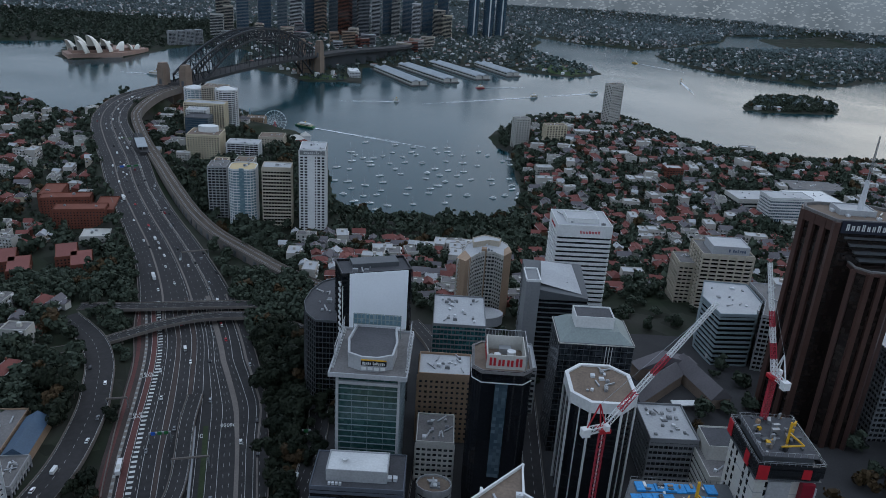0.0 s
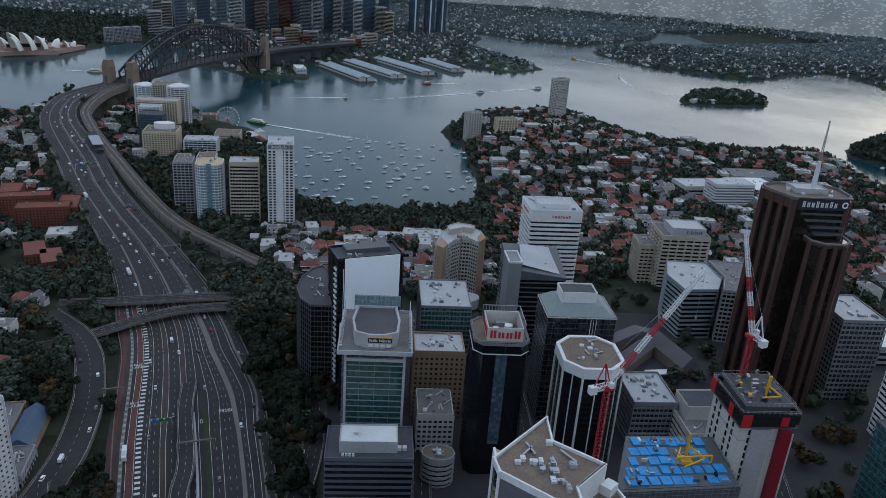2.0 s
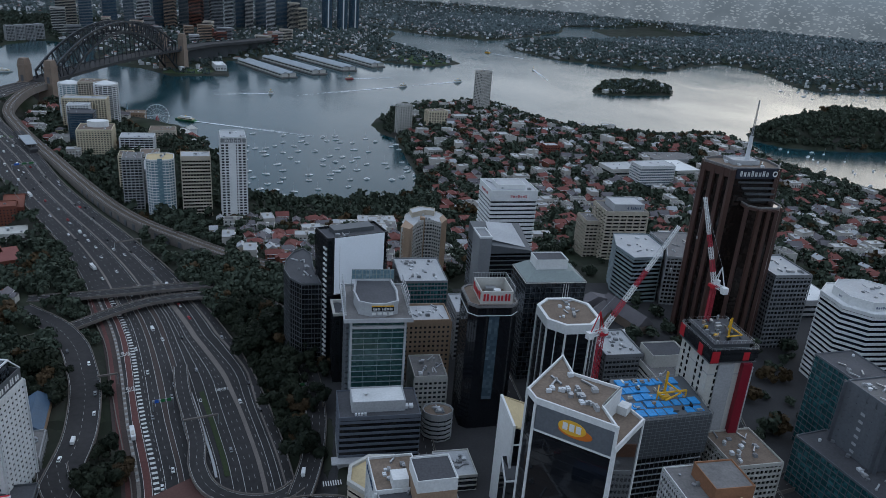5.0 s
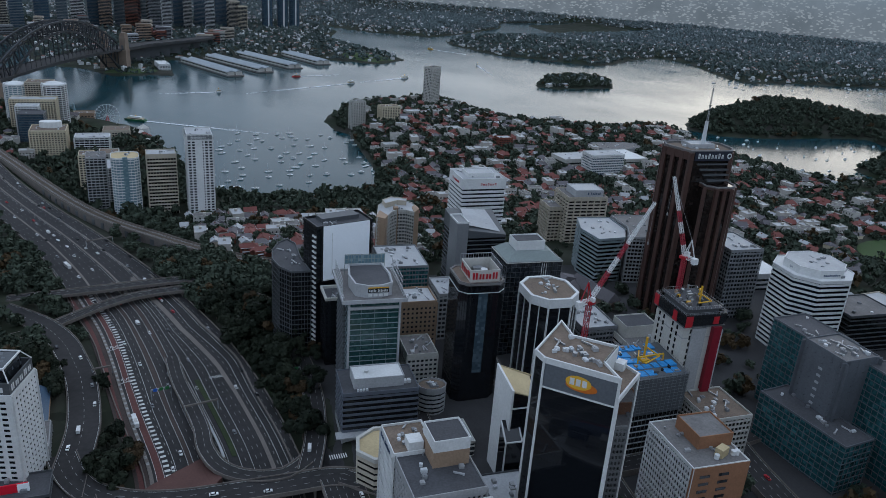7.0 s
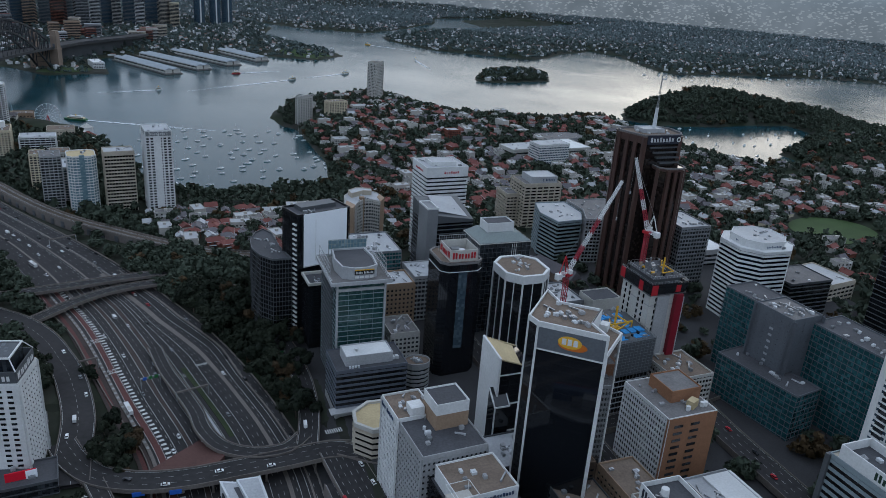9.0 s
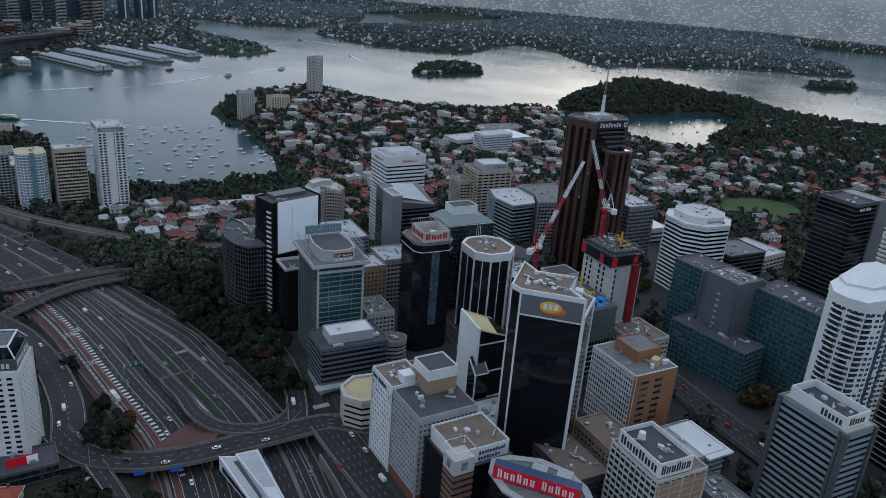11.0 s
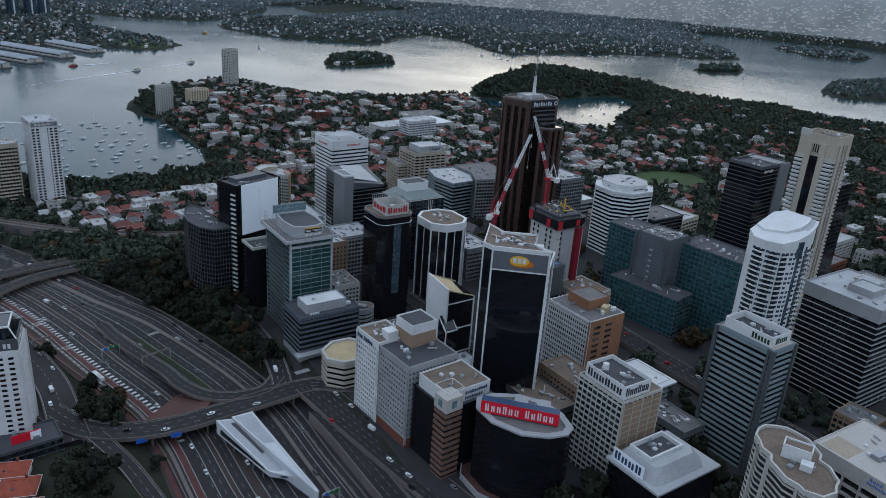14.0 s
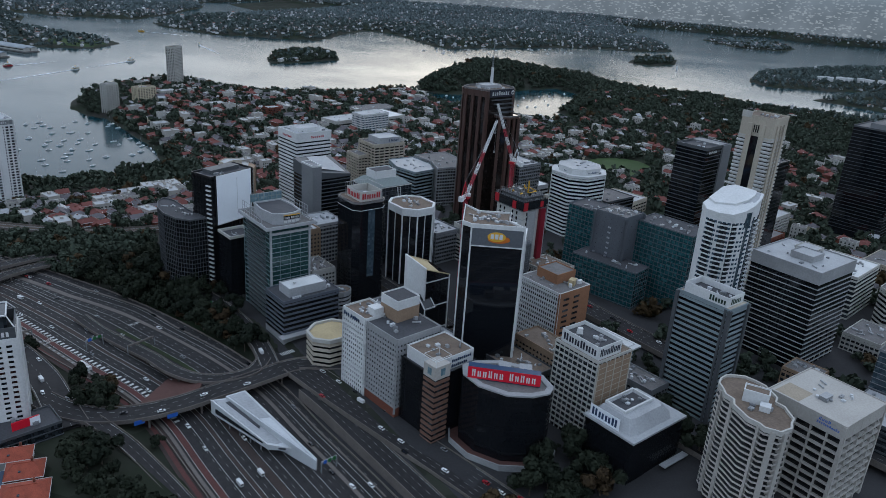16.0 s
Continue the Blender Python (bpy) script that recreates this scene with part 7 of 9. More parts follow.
# ---- apartments round the bay ----
def bay_towers():
    t = tower("apartment_tower", "white slab tower with a grey sign band on top", corner(-185, 747, 26, 34, 10), 28, 117, 3.0, 1.2, "white", "g_dark", 4.6, 1.6, 0.4, "roof_light", 1.0, 6, top_band=7, category="apartment tower", seed=120)
    part("sign_band", Geo().ring(inset(corner(-185, 747, 26, 34, 10), -0.3), corner(-185, 747, 26, 34, 10), 112, 116.5), "midgrey", t)
    sign_bars(t, local(-185, 747, 10, 4, -0.4), local(-185, 747, 10, 21, -0.4), 112.5, 116, ("white",), (8,), None, 0.1)
    part("white_shaft", Geo().prism(corner(*local(-185, 747, 10, 9.5, -0.5), 6, 1, 10), 26, 112), "white", t)
    tower("office_tower", "grey office tower with long bands of dark windows", corner(-228, 757, 30, 22, 11), 28, 92, 3.7, 1.7, "beige", "g_black", 3, 0.3, 0.6, "roof_light", 1.0, 6, top_band=4, seed=121)
    t = tower("apartment_tower", "pale blue glass apartment tower with tan roof", corner(-263, 752, 28, 30, 11, 5), 26, 88, 3.1, 0.9, "white", "g_pale", 4, 0.5, 0.4, "roof_tan", 1.0, 4, category="apartment tower", seed=122)
    part("glass_spine", Geo().prism(rect(*local(-263, 752, 11, 14, 0), 5, 1.2, 11), 26, 90), "g_pale", t)
    tower("apartment_tower", "grey apartment tower beside the blue glass one", corner(-292, 770, 20, 26, 11), 24, 84, 3.1, 1.0, "grey", "g_dark", 4, 0.8, 0.5, "roof_grey", 1.0, 4, category="apartment tower", seed=123)
    for k, (x, y, rx, z) in enumerate(((-486, 1216, 17, 82), (-428, 1203, 18, 86))):
        P = oval(x, y, rx, rx, 0, 16)
        t = tower("apartment_tower", "round white apartment tower near the bridge", P, 20, z, 3.1, 1.1, "white", "g_pale" if k == 0 else "g_dark", 5, 1.0, 0.6, "roof_light", 1.2, 2, category="apartment tower", seed=130 + k)
        part("dome_roof", Geo().cyl(x, y, z, z + 4, rx * 0.85, rx * 0.3, 16), "white", t)
    tower("apartment_tower", "cream apartment block between round towers", corner(-470, 1205, 38, 30, 5), 20, 86, 3.1, 1.2, "beige", "g_dark", 4, 1.0, 0.6, "roof_brown", 1.2, 6, category="apartment tower", seed=133)
    tower("apartment_tower", "stepped cream apartment block with arches", corner(-478, 1150, 62, 26, 6), 20, 70, 3.1, 1.2, "cream", "g_dark", 4, 1.2, 0.6, "roof_light", 1.2, 6, category="apartment tower", seed=134)
    tower("office_block", "dark glass office block with a stepped top", corner(-450, 1085, 34, 30, 6), 20, 62, 3.6, 0.8, "dkgrey", "g_blue", 0, 0, 0.3, "roof_dark", 1.0, 4, seed=135)
    t = tower("apartment_tower", "cream apartment block with white vaulted roof", corner(-412, 1000, 44, 40, 9), 22, 58, 3.1, 1.3, "cream", "g_dark", 3.6, 1.4, 0.6, "roof_brown", 1.2, 6, category="apartment tower", seed=136)
    part("vault_roof", Geo().prism(oval(-392, 1030, 14, 9, 10, 14), 58, 66), "white", t)
    tower("apartment_block", "white balconied apartment block beside the bay", corner(-360, 1010, 44, 26, 8), 16, 48, 3.1, 0.9, "white", "g_dark", 6, 0.4, 1.2, "roof_light", 1.0, 6, category="apartments", seed=137)
    tower("apartment_block", "brown brick block behind the fun park", corner(-340, 1090, 36, 30, 8), 8, 40, 3.2, 1.8, "beige", "g_dark", 4, 1.6, 0.5, "roof_brown", 1.0, 4, category="apartments", seed=138)
    tower("apartment_block", "brown rendered block near the fun park", corner(-420, 1270, 30, 24, 8), 4, 26, 3.4, 2.2, "tan", "g_dark", 5, 2.0, 0.4, "roof_brown", 1.0, 3, category="apartments", seed=139)
    tower("apartment_tower", "slim cream apartment tower with stacked balconies", corner(-318, 850, 16, 22, 9), 22, 66, 3.0, 1.1, "cream", "g_dark", 4, 1.2, 0.6, "roof_brown", 1.0, 3, category="apartment tower", seed=190)
    tower("apartment_tower", "cream apartment block with brown penthouse", corner(-302, 880, 22, 26, 9), 20, 60, 3.0, 1.2, "offwhite", "g_dark", 3.6, 1.2, 0.6, "roof_brown", 1.0, 4, category="apartment tower", seed=191)
    tower("apartment_block", "white apartment wing below the glass tower", corner(-280, 800, 16, 40, 9), 22, 64, 3.0, 1.0, "white", "g_slate", 4, 0.8, 0.6, "roof_light", 1.0, 3, category="apartments", seed=192)
    tower("apartment_tower", "white apartment tower behind the cream block", corner(-462, 1120, 30, 22, 8), 20, 66, 3.1, 1.1, "white", "g_dark", 4, 1.0, 0.6, "roof_light", 1.0, 4, category="apartment tower", seed=193)
    # red brick courts on the far side of the motorway
    for k, (x, y, w, d, a, z) in enumerate(((-470, 745, 50, 18, 20, 41), (-432, 706, 50, 20, 18, 44), (-400, 725, 20, 46, 18, 40), (-484, 765, 22, 40, 18, 38))):
        tower("apartment_block", "red brick apartment block with small windows", corner(x, y, w, d, a), 18, z, 3.0, 1.6, "brick_red", "g_dark", 3.2, 1.9, 0.3, "brick_red", 0.9, 2, category="apartments", seed=140 + k)
    tower("apartment_block", "small white and pink apartment block", corner(-383, 668, 26, 22, 18), 22, 33, 3.0, 1.4, "offwhite", "g_dark", 4, 1.8, 0.5, "offwhite", 0.8, 4, category="apartments", seed=146)
    for k in range(6):
        tower("apartment_block", "low red brick flats with terracotta roof", corner(-460 + k * 22, 560 + k * 12 - (k % 2) * 26, 18, 34, 30), 28, 37, 3, 1.7, "brick_red", "g_dark", 3, 1.6, 0.2, "terracotta", 0.1, 0, category="apartments", seed=150 + k)
    # point opposite the bay
    tower("apartment_tower", "tall slab apartment tower on the harbour point", corner(228, 1506, 34, 18, 45), 10, 92, 3.2, 1.4, "offwhite", "g_dark", 3.4, 1.5, 0.4, "roof_brown", 1.4, 4, category="apartment tower", seed=160)
    tower("apartment_tower", "white slab apartment tower above the ferry wharf", corner(45, 1293, 26, 14, 30), 12, 56, 3.0, 1.4, "offwhite", "g_dark", 5, 2.2, 0.4, "roof_grey", 1.0, 2, category="apartment tower", seed=161)
    tower("apartment_tower", "tan brick apartment tower with pale balconies", corner(96, 1284, 36, 18, 18), 12, 50, 3.0, 1.2, "cream", "g_dark", 5, 2.0, 0.6, "roof_brown", 1.0, 3, category="apartment tower", seed=162)
    for k, (x, y, w, z, m) in enumerate(((112, 1235, 34, 26, "white"), (150, 1330, 30, 34, "offwhite"), (175, 1345, 26, 30, "brick_red"), (290, 1240, 30, 34, "grey"), (340, 1330, 36, 20, "white"), (200, 1190, 26, 34, "offwhite"), (260, 1080, 24, 44, "brick_red"), (78, 1110, 24, 22, "offwhite"))):
        tower("apartment_block", "low apartment block among houses on the slope", corner(x, y, w, 18, 12), 10, z, 3.0, 1.2, m, "g_dark", 4, 1.2, 0.5, "roof_light", 1.0, 2, category="apartments", seed=170 + k)
    tower("office_block", "white office block with a pale glass centre", corner(350, 912, 54, 28, 10), 34, 60, 3.6, 1.6, "white", "g_blue", 3, 0.3, 0.5, "roof_light", 1.0, 4, seed=180)
    tower("warehouse", "large flat white-roofed warehouse", corner(410, 960, 60, 60, 12), 30, 42, 4, 2.4, "offwhite", "g_dark", 0, 0, 0.3, "white", 0.8, 8, category="warehouse", seed=181)
    tower("warehouse", "long low building with pale flat roof", corner(330, 965, 70, 40, 12), 30, 40, 4, 2.4, "offwhite", "g_dark", 0, 0, 0.3, "roof_light", 0.8, 6, category="warehouse", seed=182)
    tower("warehouse", "broad grey-roofed building with skylights", corner(425, 1045, 80, 44, 6), 28, 38, 4, 2.4, "grey", "g_dark", 0, 0, 0.3, "roof_grey", 0.8, 10, category="warehouse", seed=183)


bay_towers()


def fun_park():
    t = thing("ferris_wheel", "white ferris wheel on red legs by the water", "ferris wheel")
    g = Geo()
    n, cz, r = 20, 27, 19
    c = (-366, 1258)
    pt = lambda i, k: (c[0] + k * math.cos(i * math.tau / n) * 0.96, c[1] + k * math.cos(i * math.tau / n) * 0.26, cz + k * math.sin(i * math.tau / n))
    for i in range(n):
        g.beam(pt(i, r), pt(i + 1, r), 0.5)
        g.beam(pt(i, r * 0.6), pt(i + 1, r * 0.6), 0.3)
        g.beam((*c, cz), pt(i, r), 0.3)
        part("cabin", Geo().box(*pt(i, r)[:2], pt(i, r)[2] - 1.8, 1.6, 1.6, 1.8), "white", t)
    part("wheel", g, "white", t)
    part("support_frame", Geo().beam((c[0] - 7, c[1] - 3, 1), (*c, cz), 1.0).beam((c[0] + 7, c[1] + 3, 1), (*c, cz), 1.0).beam((c[0], c[1] + 8, 1), (*c, cz), 1.0), "red", t)
    t = thing("fun_park_hall", "yellow striped barrel-roofed amusement hall", "amusement hall")
    part("hall_wall", Geo().prism(rect(-338, 1178, 26, 50, 30), 0, 9), "tan", t)
    for k in range(10):
        g = Geo()
        q = [local(-338, 1178, 30, 0, -25 + 5 * k), local(-338, 1178, 30, 0, -20 + 5 * k)]
        m = 8
        v = [(*local(q[e][0], q[e][1], 30, 13.5 * math.cos(math.pi * j / m), 0), 9 + 7 * math.sin(math.pi * j / m)) for e in (0, 1) for j in range(m + 1)]
        g.add(v, [(j, j + 1, j + m + 2, j + m + 1) for j in range(m)])
        part("roof_stripe", g, "gold" if k % 2 else "cream", t)
    for k, (x, y) in enumerate(((-442, 1312), (-430, 1318))):
        t = thing("entrance_spire", "pale art deco spire at the park gate", "spire", group="park gate spires")
        part("shaft", Geo().box(x, y, 0, 5, 5, 22, 20), "cream", t)
        part("cap", Geo().cyl(x, y, 22, 34, 2.4, 0.3, 8), "g_pale", t)
    for k, (x, y, w, d, z, m) in enumerate(((-318, 1215, 22, 30, 12, "terracotta"), (-300, 1200, 16, 20, 9, "cream"), (-306, 1232, 14, 14, 14, "white"), (-345, 1230, 20, 18, 10, "tan"), (-290, 1165, 20, 26, 7, "brick_red"))):
        t = thing("park_building", "small colourful amusement park building", "park building")
        part("hall_body", Geo().prism(rect(x, y, w, d, 30), 0, z), m, t)
        part("roof", Geo().add([(*p, z) for p in rect(x, y, w + 2, d + 2, 30)] + [(x, y, z + 6)], [(0, 1, 4), (1, 2, 4), (2, 3, 4), (3, 0, 4)]), "terracotta" if k % 2 else "offwhite", t)


fun_park()
t = thing("railway_station", "station platforms under a long pale blue roof", "station")
part("platform_roof", Geo().prism(rect(-462, 968, 13, 52, 30), 50.5, 51.3), "shedroof", t)
part("platform", Geo().prism(rect(-470, 985, 11, 110, 30), 40, 46.6), "pave", t)
for k in range(5):
    part("column", Geo().beam((*local(-462, 968, 30, 0, -22 + 11 * k), 46), (*local(-462, 968, 30, 0, -22 + 11 * k), 50.6), 0.5), "steel", t)


# ---- building site and cranes ----
def lattice(g, p, q, w, bays, chord=0.28, lace=0.16):
    """A square lattice boom from p to q."""
    p, q = Vector(p), Vector(q)
    ax = (q - p).normalized()
    s = ax.cross(Vector((0, 0, 1)))
    s = s.normalized() if s.length > 1e-3 else Vector((1, 0, 0))
    u = s.cross(ax)
    cs = [(s * a + u * b) * w / 2 for a, b in ((-1, -1), (1, -1), (1, 1), (-1, 1))]
    for c in cs:
        g.beam(p + c, q + c, chord)
    for i in range(bays):
        a, b = p.lerp(q, i / bays), p.lerp(q, (i + 1) / bays)
        for k in range(4):
            g.beam(a + cs[k], b + cs[(k + 1) % 4], lace)
            g.beam(a + cs[k], a + cs[(k + 1) % 4], lace)


def luffing_crane(x, y, base, pivot, tip, label):
    t = thing("tower_crane", label, "crane", group="cranes on the building site")
    h = pivot - base
    for i in range(6):
        g = Geo()
        lattice(g, (x, y, base + h * i / 6), (x, y, base + h * (i + 1) / 6), 2.2, 4, 0.28, 0.18)
        part("mast_section", g, "crane_red", t)
    part("slewing_platform", Geo().box(x, y, pivot, 4.5, 4.5, 1.6, 20), "red", t)
    a, b = Vector((x, y, pivot + 1.5)), Vector(tip)
    d = Vector((b.x - a.x, b.y - a.y, 0)).normalized()
    for i, m in enumerate(("white", "crane_red", "white", "crane_red", "white", "white", "white")):
        g = Geo()
        lattice(g, a.lerp(b, i / 7), a.lerp(b, (i + 1) / 7), 1.8 - i * 0.1, 4, 0.24, 0.15)
        part("jib_section", g, m, t)
    back = a - d * 8
    g = Geo()
    lattice(g, a, back, 2.0, 4)
    part("counter_jib", g, "white", t)
    part("counterweight", Geo().box(back.x, back.y, pivot - 0.5, 3.2, 2.6, 3.4, 20), "white", t)
    top = a - d * 3 + Vector((0, 0, 11))
    part("a_frame", Geo().beam(a + Vector((1, 0, 0)), top, 0.4).beam(back, top, 0.4).beam(a - Vector((1, 0, 0)), top, 0.4), "red" if base < 100 else "white", t)
    part("pendant_cable", Geo().beam(top, a.lerp(b, 0.95), 0.1), "steel", t)
    part("hoist_cable", Geo().beam(b, b - Vector((0, 0, 22)), 0.1), "steel", t)
    part("hook", Geo().box(b.x, b.y, b.z - 24, 0.7, 0.7, 1.6), "steel", t)
    part("cab", Geo().box(x + d.y * 2, y - d.x * 2, pivot + 1.6, 1.7, 2.2, 2.3, 20), "white", t)


luffing_crane(64, 258, 60, 148, (103, 279, 196), "red and white luffing crane rising beside the finned tower")
luffing_crane(138, 297, 128, 156, (133, 316, 200), "red and white luffing crane on the concrete core")


def building_site():
    rng = random.Random(8)
    P = corner(129, 269, 24, 29, 4)
    L = lambda x, y: local(129, 269, 4, x, y)
    t = thing("concrete_core", "white concrete core with black climbing formwork and red screens", "building site")
    part("core_wall", Geo().prism(P, 46, 127), "offwhite", t)
    for k, n in ((3, 4), (0, 2)):
        p, q = Vector(edge(P, k)[0]), Vector(edge(P, k)[1])
        ang = math.degrees(math.atan2(q.y - p.y, q.x - p.x))
        for i in range(n):
            c = p.lerp(q, (0.14, 0.3, 0.62, 0.78)[i] if n == 4 else (0.2, 0.45)[i])
            for z in range(17):
                part("wall_opening", Geo().prism(rect(c.x, c.y, 1.5, 0.3, ang), 56 + z * 4.1, 58.6 + z * 4.1), "g_black", t)
    part("pour_joint", Geo().ring(inset(P, -0.12), P, 118.5, 119), "grey", t)
    part("formwork", Geo().prism(inset(P, -0.7), 126, 131), "black", t, "black climbing formwork")
    part("trailing_deck", Geo().ring(inset(P, -1.4), inset(P, -0.7), 126, 126.4), "dkgrey", t)
    part("main_deck", Geo().prism(inset(P, -1.5), 131, 131.7), "black", t)
    part("wind_screen", Geo().ring(inset(P, -1.5), inset(P, -1.2), 128.4, 133.4), "black", t)
    part("upper_form", Geo().prism(inset(P, 2.0), 131.7, 135.5), "dkgrey", t)
    part("upper_deck", Geo().prism(inset(P, 0.6), 135.5, 136.1), "roof_dark", t)
    g = Geo()
    for k in range(4):
        p, q = edge(inset(P, -1.4), k)
        for x, y in spread(p, q, 2.4):
            g.beam((x, y, 131.7), (x, y, 135.0), 0.14)
        for z in (134.2, 135.0):
            g.beam((*p, z), (*q, z), 0.12)
        p, q = edge(inset(P, 0.8), k)
        for x, y in spread(p, q, 2.4):
            g.beam((x, y, 136.1), (x, y, 137.8), 0.12)
        g.beam((*p, 137.8), (*q, 137.8), 0.12)
    part("guard_rail", g, "steel", t)
    for i in range(46):
        x, y = L(rng.uniform(1, 23), rng.uniform(1, 28))
        part("site_gear", Geo().box(x, y, 136.1, rng.uniform(0.5, 3.4), rng.uniform(0.4, 1.6), rng.uniform(0.4, 2.6), rng.uniform(0, 90)), rng.choice(("midgrey", "tan", "steel", "black", "dkgrey", "concrete_road", "yellow")), t)
    m = L(14, 10)
    part("placing_boom", Geo().beam((*m, 136), (*m, 146), 0.8).beam((*m, 141), (*L(19, 6), 138), 0.6).beam((*L(19, 6), 138), (*L(9, 4), 138.5), 0.5), "yellow", t)
    for x, y, w, d, z0, z1 in ((-1.7, 26, 0.5, 4.5, 127, 133.6), (-1.7, 6.5, 0.5, 4.0, 126.5, 132.5), (-1.0, -1.8, 4.5, 0.5, 126.5, 133), (17, -1.8, 3.5, 0.5, 127.5, 132)):
        part("red_screen", Geo().prism(corner(*L(x, y), w, d, 4), z0, z1), "red", t)
    part("red_hoist_tower", Geo().prism(corner(*L(17.5, -3.2), 5.0, 3.0, 4), 48, 126), "maroon", t, "tall dark red hoist shaft")
    part("hoist_rail", Geo().prism(corner(*L(22.7, -2.8), 0.9, 1.0, 4), 48, 124), "roof_light", t)
    part("lift_shaft", Geo().prism(corner(*L(5, -0.9), 9, 1.0, 4), 50, 125), "grey", t)
    D = [(73, 247), (127, 255), (127, 290), (86, 287)]
    t = tower("unfinished_building", "grey unfinished building with blue sheeted formwork deck", D, 52, 100, 3.6, 0.5, "roof_light", "g_black", 0, 0, 0.5, None, 0, 0, category="building site", seed=201)
    part("scaffold_mesh", Geo().prism(inset(D, -0.8), 82, 104.8), "dkgrey", t, "dark debris netting over scaffold")
    g = Geo()
    for k in range(4):
        p, q = edge(inset(D, -1.0), k)
        for x, y in spread(p, q, 2.6):
            g.beam((x, y, 52), (x, y, 106.4), 0.14)
        for z in range(84, 108, 2):
            g.beam((*p, z), (*q, z), 0.1)
    part("scaffold_frame", g, "midgrey", t)
    part("deck_slab", Geo().prism(inset(D, 0.6), 104, 105.2), "dkgrey", t)

    def on_deck(k, j):
        a, b = Vector(D[0]).lerp(Vector(D[1]), k), Vector(D[3]).lerp(Vector(D[2]), k)
        return tuple(a.lerp(b, j))

    for i in range(9):
        for j in range(5):
            if rng.random() < 0.86:
                x, y = on_deck(0.09 + i * 0.102, 0.13 + j * 0.185)
                part("blue_sheet", Geo().box(x, y, 105.2, rng.uniform(3.6, 5.0), rng.uniform(4.6, 6.0), rng.choice((0.15, 0.2, 0.5, 0.9)), 6), "blue", t)
    for i in range(44):
        x, y = on_deck(rng.uniform(0.06, 0.94), rng.uniform(0.08, 0.92))
        part("site_gear", Geo().box(x, y, 105.3, rng.uniform(0.4, 3.2), rng.uniform(0.3, 1.2), rng.uniform(0.5, 1.8), 6 + rng.choice((0, 90))), rng.choice(("white", "tan", "midgrey", "offwhite", "steel", "dkgrey", "black")), t)
    x, y = 108, 270
    part("yellow_boom", Geo().beam((x, y, 104), (x, y, 120), 1.0).beam((x, y, 114), (x + 7, y - 4, 110), 0.7).beam((x + 7, y - 4, 110), (x - 3, y - 8, 108), 0.6).box(x, y, 105.2, 5, 5, 1.4, 10), "yellow", t)
    part("yellow_frame", Geo().beam((x - 5, y - 3, 109), (x + 12, y, 109), 0.8).beam((x - 5, y - 3, 105), (x - 5, y - 3, 109), 0.6).beam((x + 12, y, 105), (x + 12, y, 109), 0.6).beam((x - 5, y - 3, 109), (x - 1, y + 5, 109), 0.6), "yellow", t)


building_site()


